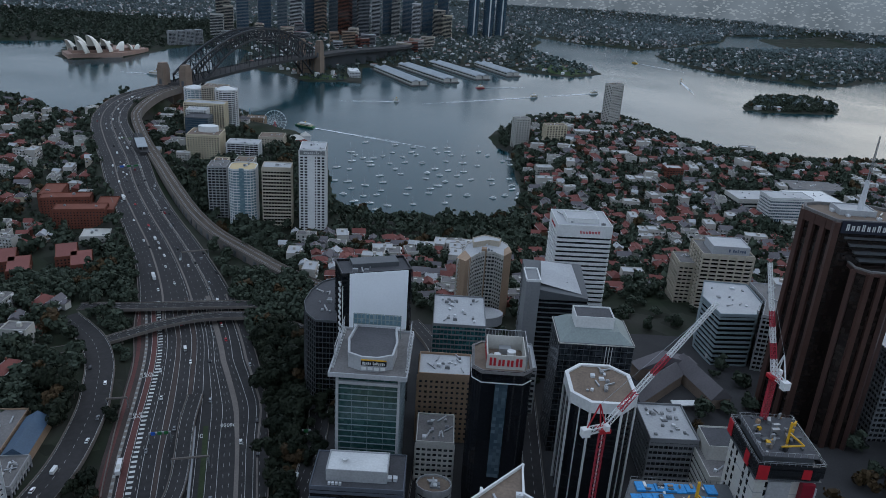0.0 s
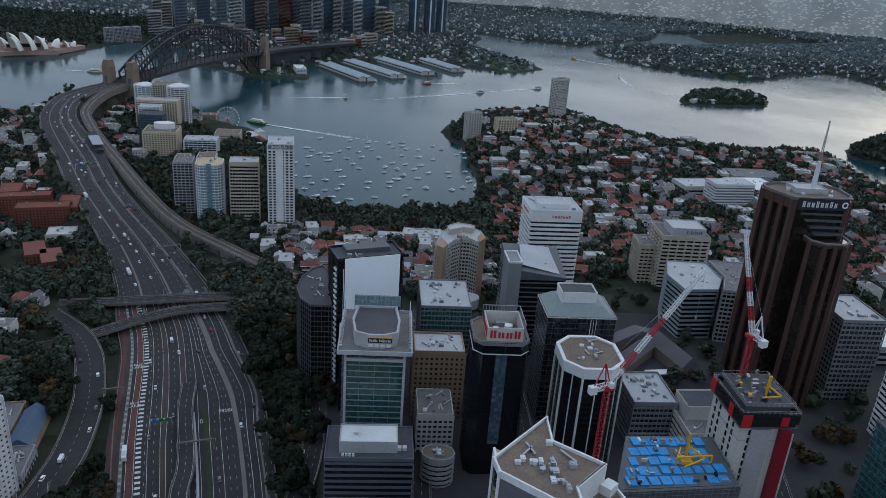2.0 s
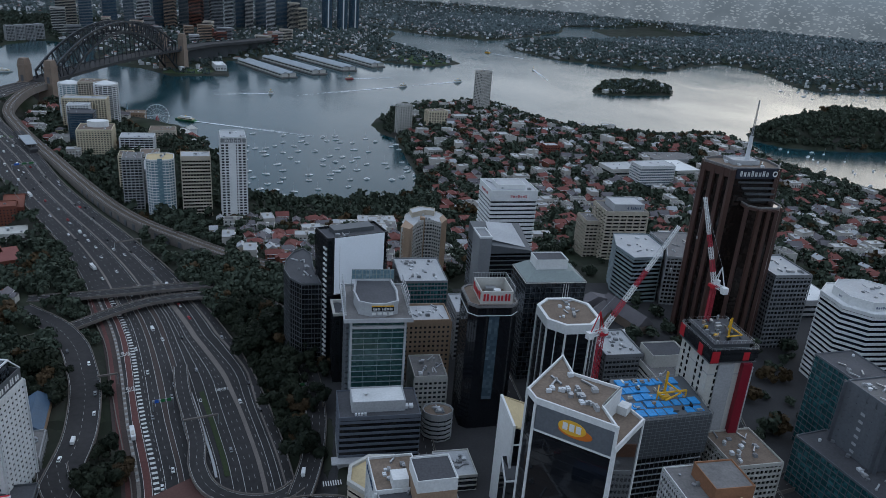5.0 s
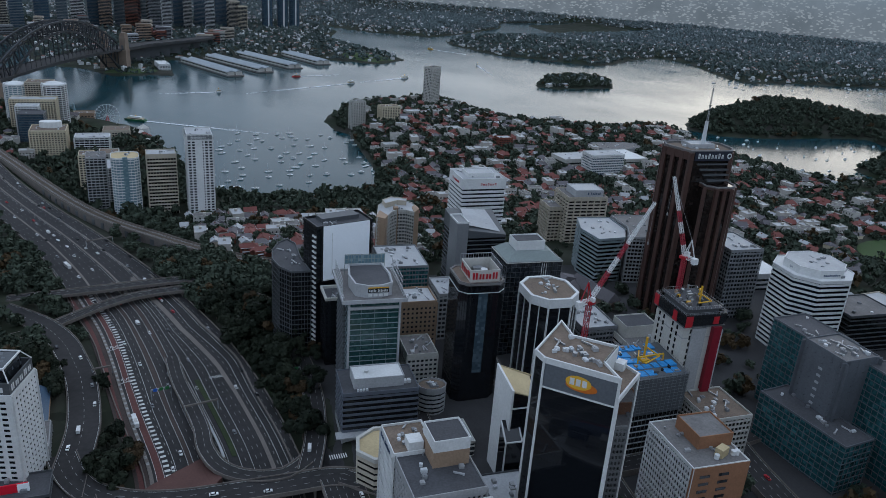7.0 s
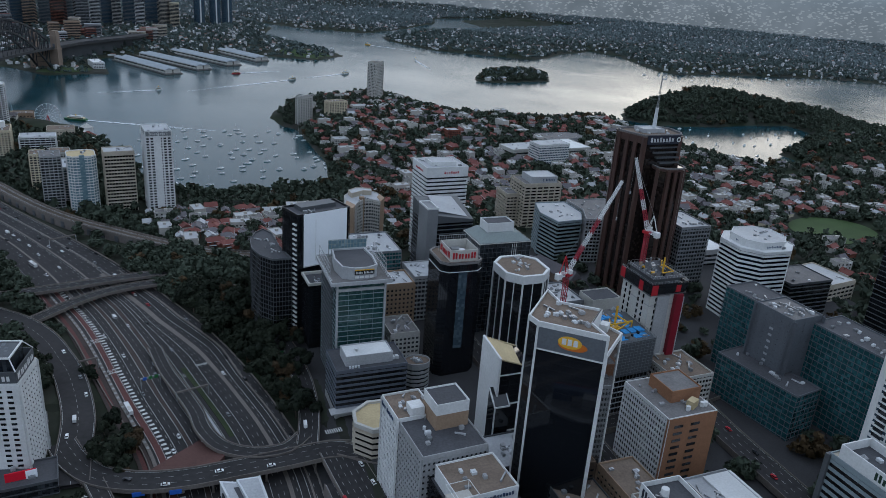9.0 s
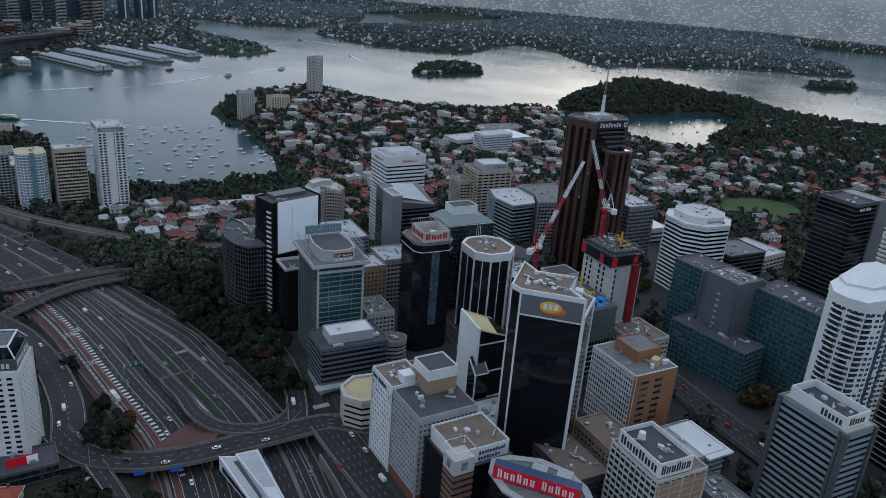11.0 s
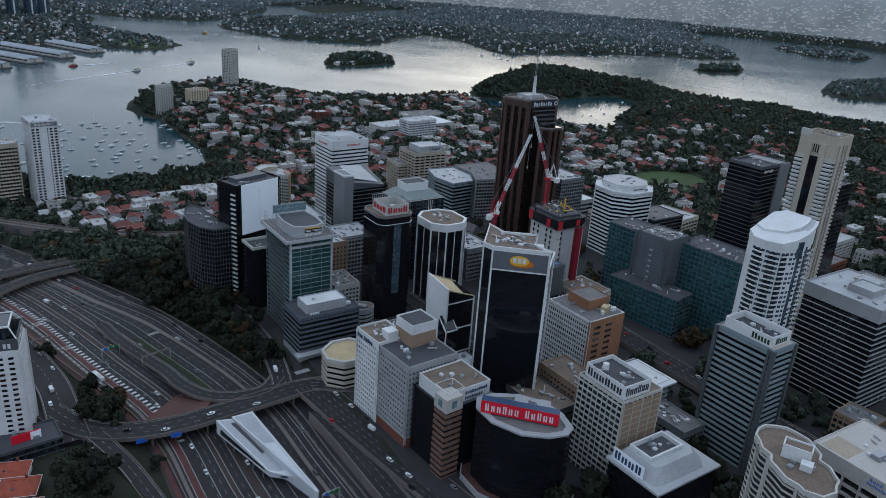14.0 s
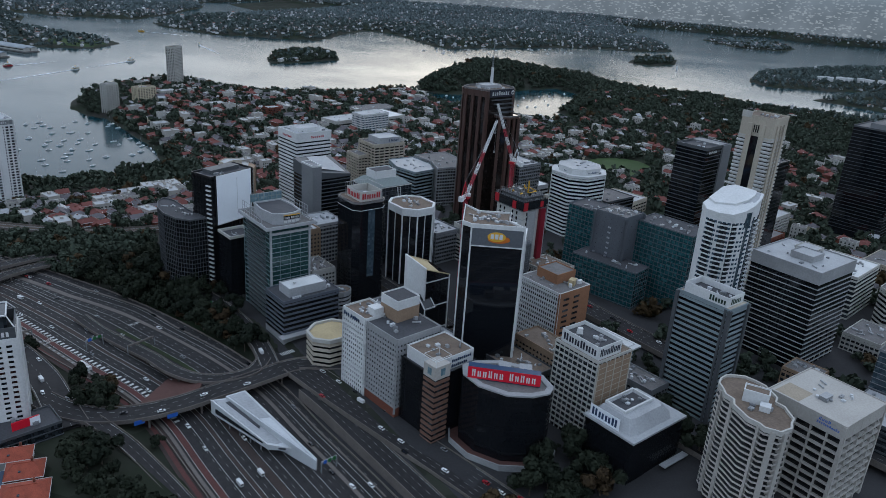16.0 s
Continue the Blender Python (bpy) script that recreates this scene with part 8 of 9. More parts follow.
# ---- low blocks that fill the city streets ----
def low_blocks():
    t = tower("office_block", "beige grid office block with brown roof terrace", corner(136, 238, 28, 30, 6), 54, 84, 3.3, 1.2, "offwhite", "g_black", 2.6, 0.5, 0.6, "roof_brown", 1.0, 10, seed=210)
    tower("office_block", "white-roofed office block with dark windows", corner(108, 352, 26, 34, 5), 54, 82, 3.6, 1.5, "midgrey", "g_dark", 2.5, 0.4, 0.5, "roof_light", 1.2, 12, seed=211)
    t = tower("office_block", "white tiered block with a louvred plant room", corner(134, 330, 28, 36, 5), 54, 78, 3.6, 1.6, "offwhite", "g_dark", 0, 0, 0.6, "roof_grey", 1.0, 6, seed=212)
    plant_room(t, corner(136, 345, 24, 18, 5), 78, 86, "offwhite", "roof_dark")
    tower("office_block", "brick and white block between towers", corner(-18, 378, 30, 24, 4), 48, 92, 3.4, 1.8, "tan", "g_dark", 3, 1.6, 0.3, "roof_light", 1.4, 9, seed=213)
    tower("office_block", "white mid-rise block with roof terrace", corner(-14, 340, 20, 26, 4), 48, 74, 3.2, 1.6, "offwhite", "g_dark", 3, 1.0, 0.3, "roof_grey", 1.2, 8, seed=214)
    tower("office_block", "pale rounded low block by the street", oval(-2, 318, 9, 7, 0, 12), 48, 66, 3.2, 1.8, "grey", "g_dark", 0, 0, 0.3, "roof_brown", 1.2, 6, seed=215)
    tower("office_block", "teal glass office block with white roof", corner(-16, 440, 34, 44, 4), 46, 92, 3.6, 0.9, "midgrey", "g_teal", 2.4, 0.2, 0.3, "roof_light", 1.0, 12, seed=216)
    tower("office_block", "grey block with a flat roof", corner(20, 408, 30, 30, 4), 48, 84, 3.6, 1.4, "grey", "g_dark", 3, 0.6, 0.4, "roof_light", 1.0, 8, seed=217)
    tower("office_block", "low brown roofed block beside the beige one", corner(28, 140, 24, 36, 4), 48, 74, 3.4, 1.5, "dkgrey", "g_dark", 2.4, 0.8, 0.4, "roof_brown", 1.0, 8, seed=218)
    tower("office_block", "plain low block with brown roof", corner(56, 140, 20, 40, 4), 50, 80, 3.4, 1.8, "tan", "g_dark", 3, 1.2, 0.4, "roof_brown", 1.0, 8, seed=219)
    t = tower("office_block", "low block with pale curved glass roof", corner(92, 140, 36, 30, 5), 52, 70, 3.6, 1.2, "roof_light", "g_pale", 0, 0, 0.4, "roof_light", 1.4, 5, seed=220)
    part("flat_white_roof", Geo().prism(corner(112, 138, 18, 32, 5), 70, 71.2), "white", t)
    tower("office_block", "grey shopfront row in the street", corner(100, 104, 18, 30, 5), 50, 64, 3.4, 1.8, "midgrey", "g_dark", 3, 0.8, 0.3, "roof_grey", 1.0, 8, seed=221)
    tower("office_block", "dark low block with rooftop plant", corner(8, 205, 30, 28, 5), 48, 64, 3.5, 1.0, "dkgrey", "g_dark", 0, 0, 0.3, "roof_light", 1.0, 10, seed=222)
    tower("office_block", "small block with pale roof by the black tower", corner(-6, 268, 20, 22, 5), 48, 58, 3.5, 1.0, "offwhite", "g_dark", 0, 0, 0.3, "roof_light", 0.8, 6, seed=223)
    tower("office_block", "dark slab behind the striped tower", corner(318, 352, 44, 34, 4), 54, 84, 3.7, 1.0, "dkgrey", "g_black", 0, 0, 0.3, "roof_grey", 1.0, 4, seed=224)
    tower("school_hall", "pale grey hall with flat white roof", corner(365, 375, 60, 44, 12), 50, 66, 4, 2.0, "beige", "g_dark", 6, 1, 0.3, "roof_light", 1.0, 6, category="school", seed=225)
    tower("office_block", "grey mid-rise block beside the brown tower", corner(252, 415, 30, 40, 4), 52, 112, 3.6, 1.3, "midgrey", "g_dark", 3, 0.5, 0.5, "roof_light", 1.0, 8, seed=226)
    tower("warehouse", "long hall with a white sloping roof", corner(292, 470, 60, 36, 4), 48, 66, 4, 2.2, "grey", "g_dark", 0, 0, 0.3, "white", 0.5, 3, category="hall", seed=227)
    tower("warehouse", "low hall with copper green roof", corner(330, 425, 40, 30, 4), 48, 62, 4, 2.2, "beige", "g_dark", 0, 0, 0.3, "green_roof", 0.5, 0, category="hall", seed=228)
    tower("office_block", "white roofed block behind the tall apartments", corner(340, 108, 50, 40, 8), 56, 92, 3.8, 1.4, "offwhite", "g_dark", 0, 0, 0.4, "white", 1.0, 10, seed=229)
    tower("office_block", "round-fronted glass block with cream bands", corner(352, 60, 46, 36, 8, 10), 56, 86, 3.8, 1.6, "offwhite", "g_black", 0, 0, 0.4, "roof_grey", 1.0, 10, seed=230)
    t = tower("office_block", "blue-grey glass block with lettered sign", corner(222, -8, 44, 40, 8), 54, 98, 3.8, 0.4, "midgrey", "g_slate", 0, 0, 0.3, "roof_grey", 1.2, 8, seed=231)
    sign_bars(t, local(222, -8, 8, 2, 0), local(222, -8, 8, 22, 0), 93, 97, ("white",), (8,), None, 0.2)
    t = tower("shop_block", "low block with a long dark red sign", corner(176, -6, 40, 30, 8), 54, 74, 3.8, 1.2, "dkgrey", "g_dark", 0, 0, 0.3, "roof_light", 1.0, 6, category="shop", seed=232)
    part("red_sign", Geo().prism(corner(*local(176, -6, 8, -0.5, -0.6), 40, 0.5, 8), 71, 75), "brick_red", t)
    for k, (x, y, w, d, h, wl, rf) in enumerate(((205, 58, 20, 22, 12, "tan", "roof_grey"), (292, 60, 36, 26, 14, "offwhite", "roof_grey"), (252, 160, 30, 26, 12, "tan", "roof_dark"), (214, 152, 26, 24, 10, "midgrey", "roof_grey"), (400, 170, 40, 34, 18, "grey", "roof_grey"),
                                                   (440, 120, 44, 30, 22, "beige", "roof_grey"), (416, 230, 36, 40, 16, "brick_red", "roof_grey"), (190, 30, 24, 22, 14, "dkgrey", "roof_grey"), (470, 260, 40, 34, 20, "offwhite", "roof_light"))):
        tower("shop_block", "low city block with shops and flat roof plant", corner(x, y, w, d, 7), 54, 54 + h, 3.5, 1.6, wl, "g_dark", 3.2, 0.7, 0.35, rf, 0.9, 7, category="shop", seed=260 + k)
    # church with courtyard
    t = thing("church", "sandstone church with steep slate roofs round a court", "church")
    for x, y, w, d, a in ((128, 440, 12, 52, -40), (160, 452, 14, 46, 20), (140, 470, 44, 10, 20)):
        P = rect(x, y, w, d, a)
        part("nave_wall", Geo().prism(P, 46, 64), "granite", t)
        m0, m1 = [((P[i][0] + P[j][0]) / 2, (P[i][1] + P[j][1]) / 2) for i, j in ((0, 1), (3, 2))]
        part("slate_roof", Geo().add([(*p, 63.8) for p in inset(P, -0.6)] + [(*m0, 71), (*m1, 71)], [(0, 4, 5, 3), (1, 2, 5, 4), (0, 1, 4), (2, 3, 5)]), "slate", t)
    part("court_canopy", Geo().prism(rect(150, 428, 26, 6, 10), 60, 60.6), "white", t)
    # lower left: blue-roofed and grey blocks
    t = thing("warehouse", "hall with a blue metal gable roof", "warehouse")
    P = rect(-232, 344, 13, 36, 12)
    part("hall_wall", Geo().prism(P, 38, 49), "tan", t)
    part("gable_roof", Geo().add([(*p, 48.8) for p in inset(P, -0.6)] + [(*local(-232, 344, 12, 0, -18), 53.5), (*local(-232, 344, 12, 0, 18), 53.5)], [(0, 4, 5, 3), (1, 2, 5, 4), (0, 1, 4), (2, 3, 5)]), "blueroof", t)
    tower("shop_block", "tan shop row with parapets", rect(-252, 346, 22, 40, 12), 40, 49, 4, 2, "tan", "g_dark", 4, 1.5, 0.3, "roof_grey", 1.0, 4, category="shop", seed=240)
    tower("shop_block", "grey flat-roofed shop block", rect(-226, 313, 18, 26, 12), 40, 49, 4, 2, "grey", "g_dark", 4, 1.0, 0.3, "roof_grey", 1.0, 6, category="shop", seed=241)
    for x, y, w, d, z, body, tile in ((-229.5, 245, 17, 12, 48.5, "offwhite", "orange_tile"), (-226.5, 229.5, 17, 14.5, 48, "brick_red", "orange_tile"), (-229, 211, 21, 16, 48, "offwhite", "orange_tile"), (-242, 229, 11, 12, 47.5, "tan", "blueroof"), (-226, 193, 18, 14, 47, "brick_red", "orange_tile"), (-246, 207, 12, 14, 47, "offwhite", "orange_tile")):
        t = thing("house", "terrace house with a bright orange tiled hip roof" if tile == "orange_tile" else "low house with a dull blue-green metal roof", "house", group="orange-roofed terraces")
        P = rect(x, y, w, d, -14)
        part("house_body", Geo().prism(P, 38, z), body, t)
        E, a, b = inset(P, -0.7), local(x, y, -14, -w * 0.28, 0), local(x, y, -14, w * 0.28, 0)
        part("roof", Geo().add([(*p, z - 0.2) for p in E] + [(*a, z + 4), (*b, z + 4)], [(0, 1, 5, 4), (1, 2, 5), (2, 3, 4, 5), (3, 0, 4)]), tile, t)
        part("ridge_cap", Geo().beam((*a, z + 4.05), (*b, z + 4.05), 0.35), tile, t)
        part("chimney", Geo().box(*local(x, y, -14, w * 0.2, d * 0.22), z + 1, 1.1, 1.3, 3.6, -14), "brick_red", t)
        part("skylight", Geo().box(*local(x, y, -14, -w * 0.1, -d * 0.27), z + 1.6, 1.2, 1.6, 0.5, -14), "g_slate", t)
        part("gutter", Geo().ring(inset(E, -0.2), E, z - 0.35, z - 0.1), "white", t)


low_blocks()


# ---- houses, trees, boats and traffic ----
FOOT = []  # footprints already taken: x, y, radius
for ob in list(scene.objects):
    if ob.type == "MESH" and ob.name.split(".")[0] in ("glazing", "podium", "hall_wall", "nave_wall", "walls", "ballast", "scaffold_mesh", "white_wall", "pier_deck"):
        bb = np.array([ob.matrix_world @ Vector(c) for c in ob.bound_box])
        c, e = bb.mean(0), np.ptp(bb, axis=0)
        if ob.name.split(".")[0] != "ballast":
            FOOT.append((c[0], c[1], 0.42 * math.hypot(e[0], e[1]) if max(e[:2]) < 120 else 40))
for w in WAY[::1]:
    FOOT.append((w[0], w[1], w[2] + 1.5))
for w in rail[::1]:
    FOOT.append((w[0], w[1], 10))
ROADS = [[(-200, 262), (-201, 288), (-204, 331), (-215, 378), (-226, 407), (-241, 439), (-264, 470), (-300, 500)], [(-78, 270), (-73, 300), (-72, 340), (-77, 385), (-84, 410)],
         [(-62, 262), (-57, 225), (-50, 190), (-40, 140), (-28, 80), (-16, 0)], [(-214, 300), (-186, 259), (-142, 249), (-92, 258), (-50, 258)], [(-188, 262), (-178, 235), (-170, 205), (-163, 170), (-158, 120)],
         [(-300, 518), (-232, 535), (-170, 549), (-140, 545)], [(-285, 445), (-247, 479), (-209, 517), (-160, 531)], [(178, -60), (166, 160), (165, 250), (186, 400)], [(-135, 518), (-104, 494), (-88, 446)],
         [(-60, 262), (-20, 238), (30, 238), (80, 243), (190, 262)], [(-166, 418), (-149, 350), (-134, 300), (-108, 269)]]
for line in ROADS:
    for a, b in zip(line, line[1:]):
        for k in range(int(math.dist(a, b) / 6) + 1):
            t = k * 6 / math.dist(a, b)
            FOOT.append((a[0] + (b[0] - a[0]) * t, a[1] + (b[1] - a[1]) * t, 9))
CELLS = {}


def claim(x, y, r):
    for i in range(int((x - r) // 60), int((x + r) // 60) + 1):
        for j in range(int((y - r) // 60), int((y + r) // 60) + 1):
            CELLS.setdefault((i, j), []).append((x, y, r))


for k in FOOT:
    claim(*k)


def free(x, y, r):
    return all((x - a) ** 2 + (y - b) ** 2 > (r + c) ** 2 for a, b, c in CELLS.get((int(x // 60), int(y // 60)), ()))


def on_land(x, y, least=3.0):
    return ground_z(x, y) > least


# house kinds, built once
def house_kind(w, d, h, wall, roof, style, seed):
    t = thing("house", "", "house")
    part("house_body", Geo().prism(rect(0, 0, w, d), -5, h), wall, t)
    e = 0.6
    if style == "hip":
        v = [(-w / 2 - e, -d / 2 - e, h), (w / 2 + e, -d / 2 - e, h), (w / 2 + e, d / 2 + e, h), (-w / 2 - e, d / 2 + e, h), (-w / 2 + d * 0.42, 0, h + d * 0.3), (w / 2 - d * 0.42, 0, h + d * 0.3)]
        part("roof", Geo().add(v, [(0, 1, 5, 4), (1, 2, 5), (2, 3, 4, 5), (3, 0, 4), (3, 2, 1, 0)]), roof, t)
    elif style == "gable":
        v = [(-w / 2 - e, -d / 2 - e, h), (w / 2 + e, -d / 2 - e, h), (w / 2 + e, d / 2 + e, h), (-w / 2 - e, d / 2 + e, h), (-w / 2 - e, 0, h + d * 0.36), (w / 2 + e, 0, h + d * 0.36)]
        part("roof", Geo().add(v, [(0, 1, 5, 4), (1, 2, 5), (2, 3, 4, 5), (3, 0, 4), (3, 2, 1, 0)]), roof, t)
    else:
        part("roof", Geo().prism(rect(0, 0, w - 0.8, d - 0.8), h - 0.1, h + 0.1), roof, t)
        part("parapet", Geo().ring(rect(0, 0, w, d), rect(0, 0, w - 0.7, d - 0.7), h - 0.3, h + 0.7), wall, t)
    g = Geo()
    for s in (-1, 1):
        for k in range(max(2, int(w / 4))):
            for z in range(int(h // 3)):
                g.box(-w / 2 + w * (k + 0.5) / max(2, int(w / 4)), s * d / 2, z * 3 + 0.9, 1.5, 0.16, 1.5)
    tagged(part("window_set", g, "g_dark", t), kind="stuff")
    if style != "flat":
        part("chimney", Geo().box(w * 0.2, d * 0.15, h, 0.9, 0.9, d * 0.36), "brick_red", t)
        # a rear wing under its own gable, and a pale verandah
        wx, wd, wh = w * 0.22, d * 0.55, h * 0.8
        part("wing", Geo().prism(rect(wx, -d / 2 - wd / 2 + 0.4, w * 0.42, wd), -5, wh), wall, t)
        v = [(wx - w * 0.24, -d / 2 - wd, wh), (wx + w * 0.24, -d / 2 - wd, wh), (wx + w * 0.24, 0, wh), (wx - w * 0.24, 0, wh), (wx, -d / 2 - wd, wh + w * 0.13), (wx, 0, wh + w * 0.13)]
        part("wing_roof", Geo().add(v, [(0, 4, 5, 3), (1, 2, 5, 4), (0, 1, 4), (3, 2, 1, 0)]), roof, t)
        part("verandah_roof", Geo().prism(rect(-w * 0.22, -d / 2 - 1.3, w * 0.4, 2.4), 2.7, 2.9), "roof_light", t)
        part("bargeboard", Geo().beam((-w / 2 - e, -d / 2 - e, h), (w / 2 + e, -d / 2 - e, h), 0.16, 0.3).beam((-w / 2 - e, d / 2 + e, h), (w / 2 + e, d / 2 + e, h), 0.16, 0.3), "white", t)
    else:
        part("roof_hut", Geo().box(w * 0.1, 0, h, 3, 2.6, 2.2), wall, t)
        for i in range(3):
            part("balcony", Geo().prism(rect(-w * 0.3 + i * w * 0.3, -d / 2 - 0.6, w * 0.2, 1.2), 3.0 * (i % 3) + 2.6, 3.0 * (i % 3) + 3.6), "white", t)
    return t


KINDS = [(house_kind(*k, i), lab) for i, (k, lab) in enumerate((
    ((14, 10, 5.5, "brick_red", "terracotta", "hip"), "brick house with a terracotta hip roof"), ((11, 9, 6.5, "offwhite", "terracotta", "gable"), "rendered house with a terracotta gable roof"),
    ((16, 9, 6, "offwhite", "slate", "gable"), "white house with a grey slate roof"), ((12, 10, 5, "cream", "slate", "hip"), "cream house with a slate hip roof"),
    ((18, 12, 9.5, "offwhite", "roof_grey", "flat"), "white block of flats with flat roof"), ((20, 12, 11, "warmstone", "roof_light", "flat"), "pale brick block of flats with flat roof"),
    ((10, 8, 6.5, "beige", "roof_light", "gable"), "white terrace with a pale metal roof"), ((17, 11, 6, "brick_red", "terracotta", "hip"), "wide brick house with terracotta roof")))]
KIDS = [list(k.children) for k, _ in KINDS]
rng = random.Random(21)
spots = []
for x0, x1, y0, y1, step, fill in ((60, 720, 640, 1560, 17, 0.6), (-1050, -400, 540, 1350, 20, 0.5), (-190, 60, 585, 760, 15, 0.7), (380, 1000, 60, 940, 21, 0.3), (860, 1450, 560, 1180, 24, 0.1), (-700, -270, 60, 520, 20, 0.4)):
    for i in range(int((x1 - x0) / step)):
        for j in range(int((y1 - y0) / step)):
            if rng.random() < fill:
                spots.append((x0 + (i + rng.uniform(0.2, 0.8)) * step, y0 + (j + rng.uniform(0.2, 0.8)) * step))
spots = [(x, y) for x, y in spots if on_land(x, y, 4) and free(x, y, 7) and math.hypot((x - 600) / 70, (y - 590) / 60) > 1]
spots.sort(key=lambda p: math.hypot(p[0] - 0, p[1] - 500))
far_parts = {}
for n, (x, y) in enumerate(spots):
    k = rng.randrange(len(KINDS)) if rng.random() < 0.75 else rng.choice((0, 1, 7, 2))
    src, lab = KINDS[k]
    a = 8 + rng.choice((0, 90)) + rng.uniform(-12, 12)
    s = rng.uniform(0.85, 1.15)
    m = Matrix.Translation((x, y, ground_z(x, y))) @ Matrix.Rotation(radians(a), 4, "Z")
    if n >= 115:
        m = m @ Matrix.Diagonal((s * rng.uniform(0.75, 1.15), s * 0.92, s * rng.uniform(0.8, 1.3), 1))
    claim(x, y, 6)
    if n < 115:
        tagged(copy_thing(src, m), lab, "house", group="houses on the slopes")
    else:
        for c in KIDS[k]:
            if c.name.startswith("window_set") and y > 1000:
                continue
            far_parts.setdefault((c.name.split(".")[0], c.data.materials[0].name), []).append((c.data, m))
for (pn, mn), items in far_parts.items():
    vs, fs, k = [], [], 0
    for me, m in items:
        co = np.empty(len(me.vertices) * 3)
        me.vertices.foreach_get("co", co)
        co = co.reshape(-1, 3) @ np.array(m.to_3x3()).T + np.array(m.translation)
        vs += co.tolist()
        fs += [tuple(i + k for i in p.vertices) for p in me.polygons]
        k += len(co)
    me = bpy.data.meshes.new("far_houses")
    me.from_pydata(vs, [], fs)
    me.materials.append(bpy.data.materials[mn])
    tagged(new("far_house_" + pn, me), "many suburban houses further off among trees", "houses", kind="stuff")
for src, _ in KINDS:
    for o in [*src.children_recursive, src]:
        bpy.data.objects.remove(o)


def leaf_cloud(n, rx, rz, size, seed, lumps=7, m=2, hearts=True):
    """Leaf clumps spread over several overlapping lobes: vertices of n small tilted quads."""
    r = np.random.default_rng(seed)
    lc = r.normal(size=(lumps, 3)) * (rx * 0.45, rx * 0.45, rz * 0.35)
    lr = r.uniform(0.4, 0.62, lumps)
    k = r.integers(0, lumps, n)
    d = r.normal(size=(n, 3))
    d /= np.linalg.norm(d, axis=1)[:, None]
    c = lc[k] + d * lr[k][:, None] * (rx, rx, rz) * r.uniform(0.75, 1.05, n)[:, None]
    nn = d + r.normal(size=(n, 3)) * 0.45
    nn /= np.linalg.norm(nn, axis=1)[:, None]
    u = np.cross(nn, r.normal(size=(n, 3)))
    u /= np.linalg.norm(u, axis=1)[:, None]
    w = np.cross(nn, u)
    s = size * r.uniform(0.6, 1.3, n)[:, None]
    leaves = np.stack([c - u * s - w * s * 0.7, c + u * s - w * s * 0.8, c + u * s * 0.8 + w * s, c - u * s * 0.9 + w * s * 0.8], 1).reshape(-1, 3)
    if not hearts:
        return leaves
    # a shaded heart for each lobe: a rough ball of quads
    faces = []
    for ax in range(3):
        for sg in (-1, 1):
            for i in range(m):
                for j in range(m):
                    q = []
                    for di, dj in ((0, 0), (1, 0), (1, 1), (0, 1)) if sg > 0 else ((0, 0), (0, 1), (1, 1), (1, 0)):
                        p = np.zeros(3)
                        p[ax], p[(ax + 1) % 3], p[(ax + 2) % 3] = sg, 2 * (i + di) / m - 1, 2 * (j + dj) / m - 1
                        q.append(p / np.linalg.norm(p))
                    faces.append(q)
    ball = np.array(faces).reshape(-1, 3)
    inner = [lc[i] + ball * (lr[i] * 0.72) * (rx, rx, rz) for i in range(lumps)]
    return np.concatenate([leaves, *inner])


def quads_mesh(name, v, material):
    me = bpy.data.meshes.new(name)
    n = len(v) // 4
    me.vertices.add(len(v))
    me.vertices.foreach_set("co", np.asarray(v, np.float32).ravel())
    me.loops.add(len(v))
    me.loops.foreach_set("vertex_index", np.arange(len(v), dtype=np.int32))
    me.polygons.add(n)
    me.polygons.foreach_set("loop_start", np.arange(0, len(v), 4, dtype=np.int32))
    me.update(calc_edges=True)
    me.materials.append(material)
    return me


def tree_kind(h, rx, rz, leaf, seed, n=650):
    t = thing("tree", "", "tree")
    g = Geo().cyl(0, 0, -1.5, h * 0.62, 0.42, 0.2, 7)
    r = random.Random(seed)
    for k in range(5):
        a = k * 1.3 + r.random()
        g.beam((0, 0, h * (0.3 + 0.06 * k)), (rx * 0.6 * math.cos(a), rx * 0.6 * math.sin(a), h * (0.55 + 0.07 * k)), 0.2)
    part("trunk", g, "trunk", t)
    v = leaf_cloud(int(n * 1.7), rx, rz, 0.62, seed, 11) + (0, 0, h * 0.66)
    new("crown", quads_mesh("crown", v, M[leaf])).parent = t
    return t


